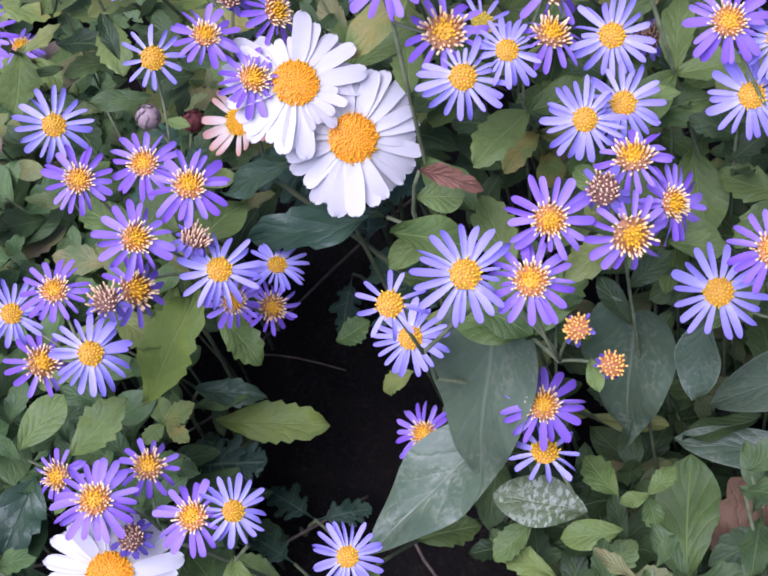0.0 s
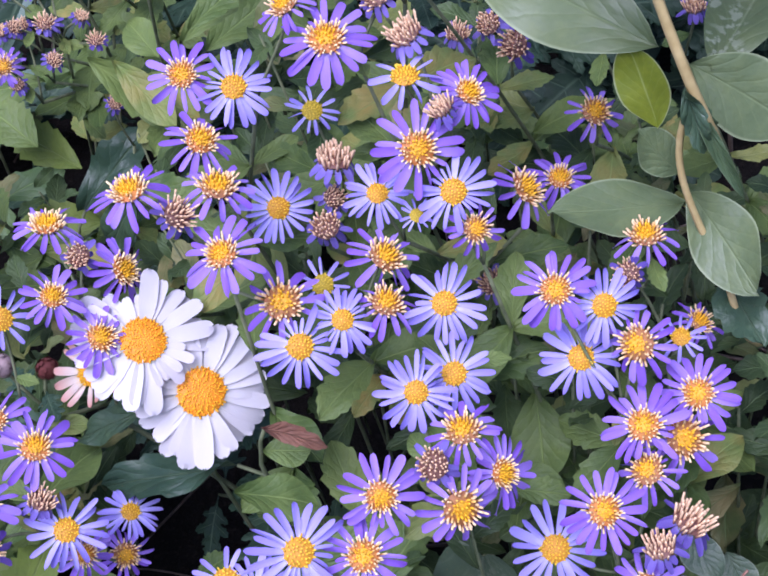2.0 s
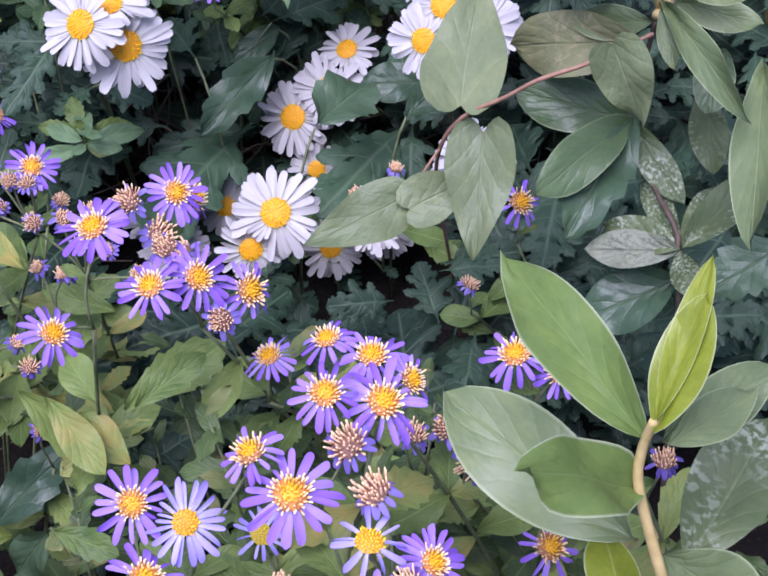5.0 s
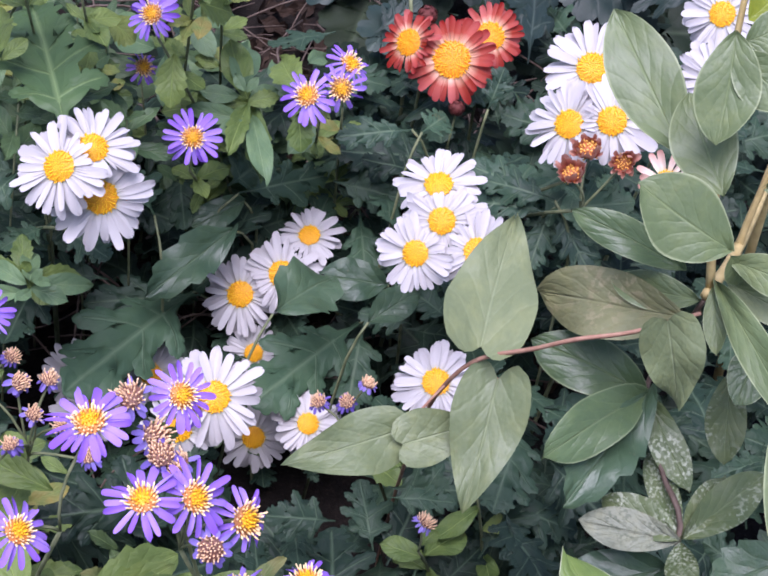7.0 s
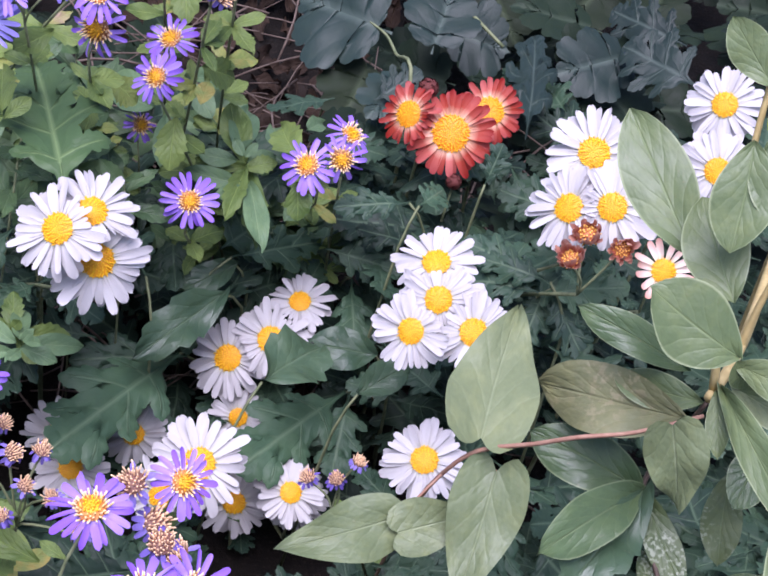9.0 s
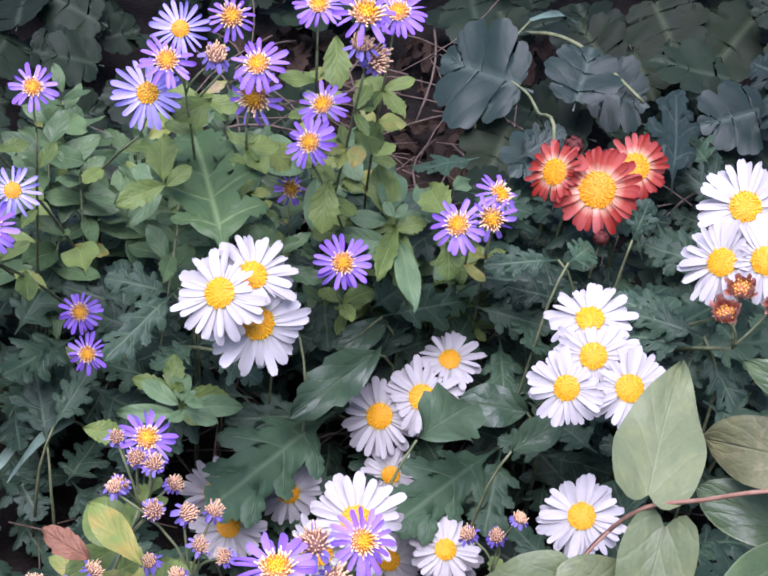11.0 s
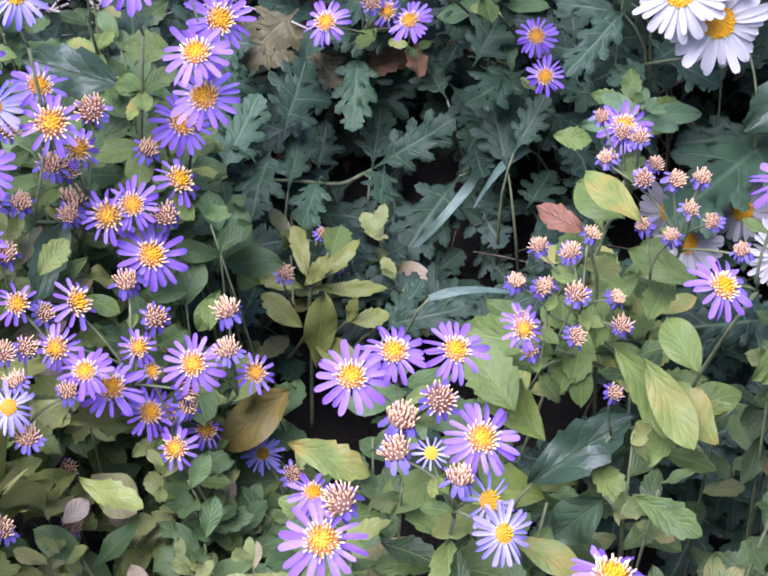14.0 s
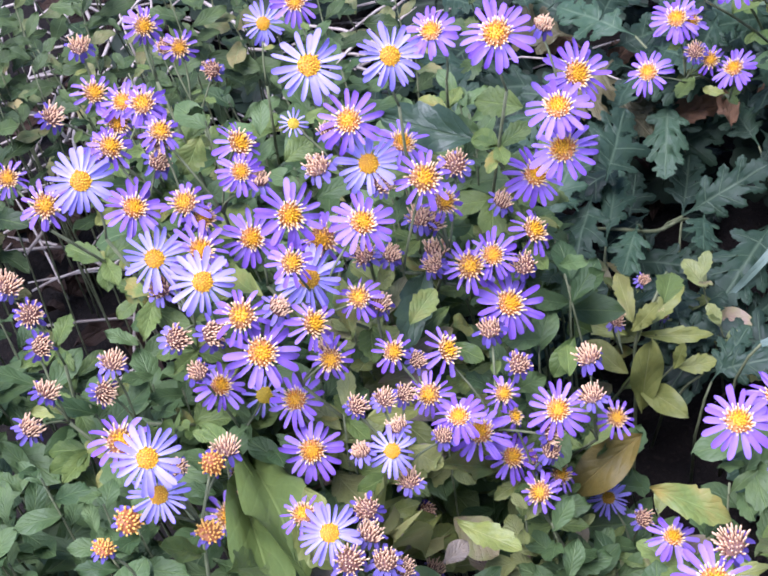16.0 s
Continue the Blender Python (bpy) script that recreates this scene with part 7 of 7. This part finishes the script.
for *_, rows in BED:
    HEADS_AT.extend((h[1], h[2] / 2) for h in rows if h[1].z > 0.05)

PLANTS = []
for species, label, x, y, rows in BED:
    rng = random.Random(f"{species} {x} {y}")
    base = Vector((x, y, 0))
    if species == "aster":
        plant = thing("aster_plant", base, label, "aster", "asters in the bed")
        stalks(plant, base, rows, rng, STEM, 0.0014, 0.034, "aster", 0.036 if x > -0.15 and y < 0.2 else 0.026, 0.021 if y < 0.25 and x > -0.15 else 0.012 if y < 0.25 or y > 0.385 and x > -0.02 else 0.05)
    elif species == "white":
        plant = thing("chrysanthemum_plant", base, label, "chrysanthemum", "white chrysanthemums in the bed")
        stalks(plant, base, rows, rng, STEM, 0.0018, 0.045, "mum", 0.055, 0.03)
    else:
        plant = thing("chrysanthemum_plant", base, label, "chrysanthemum", "red chrysanthemums in the bed")
        stalks(plant, base, rows, rng, STEM, 0.0018, 0.04, "mum", 0.055, 0.03)
    for kind, place, size, normal in rows:
        flower_head(plant, kind, place - plant.location, size, normal, rng)
    PLANTS.append((species, plant))

# ---- shrub and climber ----
shrub = thing("broadleaf_shrub", (0.37, 0.13, 0), "young evergreen shrub with oval leathery leaves and pale brown stems", "shrub", "shrubs in the bed")
shrub_far = thing("broadleaf_shrub", (0.58, 0.47, 0), "evergreen shrub with oval leaves, some mildewed, on a tan stem", "shrub", "shrubs in the bed")
climber = thing("climbing_vine", (0.27, 0.27, 0), "thin reddish vine with heart-shaped grey-green leaves", "vine")
low_climber = thing("trailing_vine", (0.12, -0.33, 0), "trailing vine with broad grey-green pointed leaves", "vine")


def stem(plant, material, points, first, last, sides=7):
    bm = bmesh.new()
    pts = [Vector(p) for p in points]
    smooth = []
    for i in range(len(pts) - 1):
        a, b, c, d = pts[max(i - 1, 0)], pts[i], pts[i + 1], pts[min(i + 2, len(pts) - 1)]
        for k in range(5):
            f = k / 5
            smooth.append(0.5 * (2 * b + (c - a) * f + (2 * a - 5 * b + 4 * c - d) * f * f + (3 * b - a - 3 * c + d) * f ** 3))
    smooth.append(pts[-1])
    n = len(smooth)
    tube(bm, [p - plant.location for p in smooth], [first + (last - first) * i / (n - 1) for i in range(n)], sides)
    return part("stem", mesh("stem", bm, material), plant)


stem(shrub, SHRUB_STEM, ((0.37, 0.13, -0.004), (0.335, 0.0, 0.16), (0.29, -0.16, 0.34), (0.272, -0.222, 0.42), (0.263, -0.223, 0.455), (0.255, -0.207, 0.495), (0.256, -0.202, 0.512), (0.259, -0.203, 0.53)), 0.0030, 0.0017)
stem(shrub, SHRUB_STEM, ((0.2645, -0.2225, 0.450), (0.258, -0.2235, 0.430), (0.2565, -0.227, 0.412), (0.260, -0.233, 0.390), (0.268, -0.242, 0.360), (0.281, -0.245, 0.310), (0.36, -0.10, 0.12), (0.37, 0.0, -0.004)), 0.0014, 0.0018)
stem(shrub_far, SHRUB_STEM, ((0.58, 0.47, -0.004), (0.53, 0.41, 0.2), (0.490, 0.351, 0.360), (0.385, 0.156, 0.440), (0.340, 0.084, 0.465)), 0.0040, 0.0026)
stem(shrub_far, SHRUB_STEM, ((0.378, 0.144, 0.444), (0.379, 0.146, 0.470), (0.384, 0.150, 0.510)), 0.0022, 0.0014)
stem(shrub_far, SHRUB_STEM, ((0.343, 0.089, 0.466), (0.332, 0.098, 0.520), (0.327, 0.105, 0.555), (0.325, 0.114, 0.590), (0.327, 0.128, 0.620)), 0.0022, 0.0013)
stem(shrub_far, BROWN_STEM, ((0.340, 0.084, 0.462), (0.337, 0.093, 0.42), (0.334, 0.094, 0.388), (0.340, 0.06, 0.37), (0.344, 0.026, 0.355), (0.352, 0.035, 0.2), (0.36, 0.05, -0.004)), 0.0013, 0.0016)
stem(climber, VINE_STEM, ((0.336, 0.075, 0.462), (0.303, 0.065, 0.458), (0.279, 0.065, 0.452), (0.264, 0.075, 0.435), (0.244, 0.087, 0.415), (0.233, 0.094, 0.39), (0.235, 0.125, 0.33), (0.255, 0.215, 0.16), (0.27, 0.27, -0.004)), 0.0011, 0.0012, 5)
stem(climber, VINE_STEM, ((0.244, 0.087, 0.415), (0.250, 0.092, 0.402), (0.254, 0.083, 0.406)), 0.0008, 0.0008, 5)
stem(climber, VINE_STEM, ((0.233, 0.094, 0.39), (0.222, 0.085, 0.382), (0.211, 0.072, 0.375)), 0.0008, 0.0007, 5)

OWNERS = {"shrub": "shrub", "fresh": "shrub", "pale": "shrub", "mould": "shrub", "bluish": "aster", "amber": "aster", "shade": "mum", "rounded": "mum", "bright": "mum", "dusk": "shrub", "gloom": "mum", "mauve": "aster", "mid": "shrub", "scorch": "shrub", "scale": "shrub", "dull": "vine", "broad": "vine", "serrate": "aster", "old": "mum", "brown": "aster", "aster": "aster", "ochre": "aster", "mum": "mum", "deep": "mum", "dry": "aster", "grass": "grass"}

rng = random.Random(5)
grass_tuft = thing("grass_tuft", (-0.13, 0.33, 0), "few narrow blue-green grass blades between the leaves", "grass")
SHRUB_PLANTS = {"shrub": (shrub, shrub_far), "vine": (climber, low_climber), "grass": (grass_tuft,)}


def owner_of(kind, foot):
    role = "shrub" if kind == "deep" and foot.x > 0.2 and foot.y < 0.2 else OWNERS[kind]
    if role in SHRUB_PLANTS:
        options = SHRUB_PLANTS[role]
    elif role == "aster":
        options = [p for s, p in PLANTS if s == "aster"]
    else:
        options = [p for s, p in PLANTS if s != "aster"]
    return min(options, key=lambda p: (p.location - foot).xy.length)


for group in LEAF_ROWS:
    for kind, bx, by, bz, tx, ty, tz, wide in group:
        foot, tip = Vector((bx, by, bz)), Vector((tx, ty, tz))
        plant = owner_of(kind, foot)
        face = view_side(foot) + UP * (0.9 if kind == "pale" else 0.15 if kind in ("dull", "broad", "shrub", "fresh", "pale") else 0.45)
        made = leaf(plant, kind, foot - plant.location, tip - plant.location, wide, face, rng, "blade" if kind == "grass" else "leaf")
        if kind in ("mum", "deep", "dull", "broad", "grass", "dry") and plant not in (shrub, shrub_far) and kind != "dull":
            bm = bmesh.new()
            back = (foot - tip) * Vector((1, 1, 0))
            bend = foot + back * 0.35 - UP * min(0.03, foot.z * 0.3)
            root = Vector((bend.x + back.x * 0.3, bend.y + back.y * 0.3 + 0.02, -0.004))
            tube(bm, [p - plant.location for p in (foot, foot.lerp(bend, 0.5) + UP * 0.004, bend, bend.lerp(root, 0.35) + UP * 0.01, root)], [0.0009, 0.001, 0.0011, 0.0012, 0.0013], 5)
            part("leaf_stalk", mesh("leaf_stalk", bm, STEM), plant)


stunted = owner_of("ochre", Vector((-0.2, 0.25, 0)))
stem(stunted, STEM, ((-0.178, 0.292, 0.152), (-0.190, 0.268, 0.135), (-0.199, 0.256, 0.115), (-0.200, 0.246, 0.075), (-0.205, 0.235, -0.004)), 0.0011, 0.0016, 6)
stem(stunted, STEM, ((-0.170, 0.241, 0.112), (-0.185, 0.243, 0.090), (-0.200, 0.246, 0.070)), 0.0008, 0.0009, 5)
stem(shrub, VINE_STEM, ((0.245, -0.343, 0.300), (0.233, -0.348, 0.290), (0.218, -0.357, 0.280), (0.203, -0.364, 0.270), (0.188, -0.373, 0.260), (0.173, -0.383, 0.250)), 0.0006, 0.0009, 6)
stem(shrub, BROWN_STEM, ((0.218, -0.319, 0.200), (0.227, -0.320, 0.180), (0.230, -0.306, 0.120)), 0.0014, 0.0016, 6)
stem(shrub, BROWN_STEM, ((0.215, -0.324, 0.200), (0.231, -0.322, 0.200), (0.247, -0.322, 0.200)), 0.0010, 0.0013, 6)
behind = owner_of("mum", Vector((0.32, 0.75, 0)))
stem(behind, STEM, ((0.395, 0.750, 0.225), (0.351, 0.786, 0.245), (0.321, 0.823, 0.240), (0.290, 0.860, 0.215)), 0.0016, 0.0020, 6)
stem(behind, STEM, ((0.303, 0.608, 0.060), (0.293, 0.618, 0.260), (0.289, 0.677, 0.250), (0.283, 0.704, 0.250), (0.270, 0.722, 0.250)), 0.0018, 0.0010, 6)
runner = owner_of("mum", Vector((-0.23, 0.37, 0)))
stem(runner, STEM, ((-0.310, 0.305, 0.13), (-0.297, 0.319, 0.15), (-0.266, 0.345, 0.14), (-0.231, 0.372, 0.12), (-0.196, 0.392, 0.10), (-0.174, 0.417, 0.09), (-0.160, 0.440, 0.04), (-0.150, 0.455, -0.004)), 0.0012, 0.0018, 6)


# ---- undergrowth: the lower leaves that nobody could count, and the litter on the soil ----
def thicket(name, label, category, templates, placements):
    """One mesh of many leaves, each a copy of a template blade laid from foot to tip."""
    verts, faces, uvs = [], [], []
    blades = []
    for me in templates:
        co = np.empty(len(me.vertices) * 3)
        me.vertices.foreach_get("co", co)
        uv = np.empty(len(me.loops) * 2)
        me.uv_layers.active.data.foreach_get("uv", uv)
        blades.append((co.reshape(-1, 3), np.array([list(p.vertices) for p in me.polygons]), uv.reshape(-1, 2)))
    start = 0
    for foot, tip, wide, face, pick in placements:
        co, quads, uv = blades[pick % len(blades)]
        along = tip - foot
        x = along.normalized()
        y = face.cross(x).normalized()
        z = x.cross(y)
        turn = np.array([x * along.length, y * along.length * wide, z * along.length])
        verts.append(co @ turn + np.array(foot))
        faces.append(quads + start)
        uvs.append(uv)
        start += len(co)
    me = bpy.data.meshes.new(name)
    me.from_pydata(np.concatenate(verts).tolist(), [], np.concatenate(faces).tolist())
    me.uv_layers.new(name="UVMap").data.foreach_set("uv", np.concatenate(uvs).ravel())
    me.materials.append(templates[0].materials[0])
    me.shade_smooth()
    return tagged(new(name, me), label, category, kind="stuff")


def shoots(seed, count, spread, high, leaves, long, margin, reach=0.11, wide=(0.9, 1.3)):
    """Leafy side shoots: leaves up a short stem, larger below. Gives the leaves and the stems."""
    rng = random.Random(seed)
    x0, x1, y0, y1 = spread
    blades, stems = [], []
    for _ in range(count):
        x, y = rng.uniform(x0, x1), rng.uniform(y0, y1)
        top = min(high(x, y), canopy(x, y) - 0.03) * rng.uniform(0.72, 1.0)
        if top < 0.04:
            continue
        lean = Vector((rng.uniform(-0.3, 0.3), rng.uniform(-0.4, 0.15), 1))
        tip = Vector((x, y, top))
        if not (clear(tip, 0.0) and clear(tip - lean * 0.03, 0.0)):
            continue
        size, turn, kept = long * rng.uniform(0.7, 1.15), rng.random() * 6.28, 0
        for i in range(leaves):
            f = i / (leaves - 1)
            at = tip - lean * min(reach, top * 0.8) * (1 - f)
            a = turn + i * 2.4 + rng.uniform(-0.3, 0.3)
            end = at + Vector((math.cos(a), math.sin(a), 0.1 + 0.9 * f * f + rng.uniform(-0.2, 0.25))).normalized() * size * (1.0 - 0.5 * f)
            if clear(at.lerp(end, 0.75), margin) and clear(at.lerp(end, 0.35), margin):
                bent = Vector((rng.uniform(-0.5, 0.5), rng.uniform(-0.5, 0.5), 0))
                blades.append((at, end, rng.uniform(*wide), UP + view_side(at) * 0.6 + bent, rng.randrange(9)))
                kept += 1
        if kept:
            foot, end = Vector((x - lean.x * 0.1, y + rng.uniform(0.0, 0.06), -0.004)), tip - lean * 0.006
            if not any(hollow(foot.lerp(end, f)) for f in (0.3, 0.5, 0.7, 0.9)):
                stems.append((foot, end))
    return blades, stems


def strew(seed, count, spread, low, high, long, rise, wide, margin):
    """Leaves strewn over a stretch of the bed, between low and high (a share of the flowers' height), clear of the flowers."""
    rng = random.Random(seed)
    x0, x1, y0, y1 = spread
    out = []
    for _ in range(count):
        x, y = rng.uniform(x0, x1), rng.uniform(y0, y1)
        top = min(high(x, y), canopy(x, y) - 0.05)
        foot = Vector((x, y, low + max(0.0, top - low) * rng.random() ** 0.7))
        a, size = rng.random() * 6.28, long * rng.uniform(0.6, 1.15)
        tip = foot + Vector((math.cos(a), math.sin(a), rng.uniform(*rise))).normalized() * size
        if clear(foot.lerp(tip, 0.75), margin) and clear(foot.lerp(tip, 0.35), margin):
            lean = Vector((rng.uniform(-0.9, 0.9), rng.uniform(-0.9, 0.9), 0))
            out.append((foot, tip, rng.uniform(*wide), UP + view_side(foot) * 0.7 + lean, rng.randrange(9)))
    return out


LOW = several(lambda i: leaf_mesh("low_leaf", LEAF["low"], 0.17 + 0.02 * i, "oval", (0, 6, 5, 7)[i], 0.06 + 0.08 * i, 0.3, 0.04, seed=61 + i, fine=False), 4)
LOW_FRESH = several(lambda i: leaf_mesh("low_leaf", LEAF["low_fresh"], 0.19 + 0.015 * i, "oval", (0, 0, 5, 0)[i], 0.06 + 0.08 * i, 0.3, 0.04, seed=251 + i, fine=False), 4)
LOW_BLUE = several(lambda i: leaf_mesh("low_leaf", LEAF["low_blue"], 0.17 + 0.02 * i, "lance", (0, 5, 0)[i], 0.08 + 0.08 * i, 0.3, 0.03, seed=161 + i, fine=False), 3)
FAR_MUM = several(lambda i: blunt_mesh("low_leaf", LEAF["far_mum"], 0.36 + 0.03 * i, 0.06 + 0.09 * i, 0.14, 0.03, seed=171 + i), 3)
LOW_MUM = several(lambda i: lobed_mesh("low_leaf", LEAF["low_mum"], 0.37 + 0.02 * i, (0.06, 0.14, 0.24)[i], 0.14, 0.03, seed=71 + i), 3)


def shoot_thicket(label, found, templates=LOW):
    blades, stems = found
    thicket("aster_undergrowth", label, "foliage", templates, blades)
    bm = bmesh.new()
    for a, b in stems:
        tube(bm, curve(a, b, Vector(), 4), [0.0011, 0.001, 0.0009, 0.0008, 0.0007], 4)
    tagged(new("shoot_stems", mesh("shoot_stems", bm, STEM)), "thin green stems of leafy side shoots", "foliage", kind="stuff")


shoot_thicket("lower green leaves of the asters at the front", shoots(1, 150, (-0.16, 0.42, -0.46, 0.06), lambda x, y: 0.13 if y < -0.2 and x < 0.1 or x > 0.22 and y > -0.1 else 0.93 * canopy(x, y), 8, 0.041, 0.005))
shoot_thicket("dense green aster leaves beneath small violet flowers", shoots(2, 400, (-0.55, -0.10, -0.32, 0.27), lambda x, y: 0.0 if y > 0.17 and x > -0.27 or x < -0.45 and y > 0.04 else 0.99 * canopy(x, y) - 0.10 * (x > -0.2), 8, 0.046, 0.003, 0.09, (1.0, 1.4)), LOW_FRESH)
shoot_thicket("green aster leaves between the chrysanthemum leaves", shoots(3, 40, (-0.10, 0.24, 0.36, 0.62), lambda x, y: 0.24 + 0.13 * (x < 0.08), 10, 0.055, 0.006, 0.06, (0.95, 1.3)), LOW_BLUE)
shoot_thicket("green aster leaves over the dry stalks", shoots(8, 80, (-0.85, -0.34, 0.2, 0.5), lambda x, y: 0.9 * canopy(x, y), 8, 0.036, 0.003, 0.08, (1.0, 1.4)))
shoot_thicket("small green leaves low at the foot of the front asters", shoots(9, 80, (0.06, 0.34, -0.44, -0.18), lambda x, y: 0.17, 8, 0.04, 0.002, 0.07, (1.0, 1.35)))
LOW_OCHRE = several(lambda i: leaf_mesh("low_leaf", LEAF["low_ochre"], 0.2 + 0.03 * i, "oval", (0, 5)[i], 0.1, 0.25, seed=81 + i, fine=False), 2)
shoot_thicket("yellowing rosettes of a stunted aster", shoots(6, 9, (-0.255, -0.13, 0.17, 0.33), lambda x, y: 0.16, 8, 0.042, 0.002, 0.06, (1.0, 1.4)), LOW_OCHRE)
shoot_thicket("yellowish and mauve leaves low among the small asters", shoots(7, 90, (-0.33, -0.16, -0.25, 0.10), lambda x, y: 0.93 * canopy(x, y), 8, 0.033, 0.003, 0.07, (1.0, 1.4)), LOW_OCHRE)
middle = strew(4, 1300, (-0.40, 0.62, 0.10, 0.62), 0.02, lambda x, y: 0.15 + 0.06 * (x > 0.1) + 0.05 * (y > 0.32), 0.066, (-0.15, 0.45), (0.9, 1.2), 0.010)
middle = [p for p in middle if not (0.15 < p[0].x < 0.29 and 0.22 < p[0].y < 0.345 or p[0].x < -0.03 and p[0].y < 0.21)]  # dark gaps under the vine and between the asters, cut to fit the camera's view
thicket("chrysanthemum_undergrowth", "dark blue-green lobed chrysanthemum leaves over the soil, deepened for shade", "foliage", LOW_MUM, middle)
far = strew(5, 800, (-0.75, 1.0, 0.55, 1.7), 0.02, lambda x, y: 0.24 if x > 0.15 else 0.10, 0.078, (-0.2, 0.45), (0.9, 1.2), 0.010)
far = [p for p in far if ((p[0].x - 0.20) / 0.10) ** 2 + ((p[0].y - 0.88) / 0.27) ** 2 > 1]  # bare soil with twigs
thicket("chrysanthemum_undergrowth", "lobed leaves at the back of the bed, darkened for shade", "foliage", FAR_MUM, far)


def litter(name, label, seed, count, spread, height, long, thick, material):
    """Dry stalks lying and leaning across one another."""
    rng = random.Random(seed)
    bm = bmesh.new()
    x0, x1, y0, y1 = spread
    for _ in range(count):
        a, size = rng.random() * 6.28, long * rng.uniform(0.4, 1.2)
        p = Vector((rng.uniform(x0, x1), rng.uniform(y0, y1), rng.uniform(0.004, height)))
        q = p + Vector((math.cos(a) * size, math.sin(a) * size, rng.uniform(-0.3, 0.4) * height))
        q.z = max(q.z, 0.004)
        bow = Vector((rng.uniform(-1, 1), rng.uniform(-1, 1), rng.uniform(0, 1))) * size * 0.12
        r = thick * rng.uniform(0.5, 1.2)
        tube(bm, [p.lerp(q, k / 5) + bow * math.sin(math.pi * k / 5) for k in range(6)], [r] * 6, 4)
    return tagged(new(name, mesh(name, bm, material)), label, "plant litter", kind="stuff")


litter("dry_stalks", "pale dry grass stalks lying on the soil behind the asters", 7, 200, (-0.85, -0.33, 0.36, 0.85), 0.16, 0.18, 0.0017, STRAW)
litter("twigs", "thin brown twigs on the dark soil", 8, 260, (0.0, 0.42, 0.46, 0.95), 0.15, 0.15, 0.0011, BROWN_STEM)
litter("twigs", "thin brown twigs between low leaves", 9, 110, (-0.35, 0.45, -0.42, 0.50), 0.06, 0.12, 0.0011, BROWN_STEM)
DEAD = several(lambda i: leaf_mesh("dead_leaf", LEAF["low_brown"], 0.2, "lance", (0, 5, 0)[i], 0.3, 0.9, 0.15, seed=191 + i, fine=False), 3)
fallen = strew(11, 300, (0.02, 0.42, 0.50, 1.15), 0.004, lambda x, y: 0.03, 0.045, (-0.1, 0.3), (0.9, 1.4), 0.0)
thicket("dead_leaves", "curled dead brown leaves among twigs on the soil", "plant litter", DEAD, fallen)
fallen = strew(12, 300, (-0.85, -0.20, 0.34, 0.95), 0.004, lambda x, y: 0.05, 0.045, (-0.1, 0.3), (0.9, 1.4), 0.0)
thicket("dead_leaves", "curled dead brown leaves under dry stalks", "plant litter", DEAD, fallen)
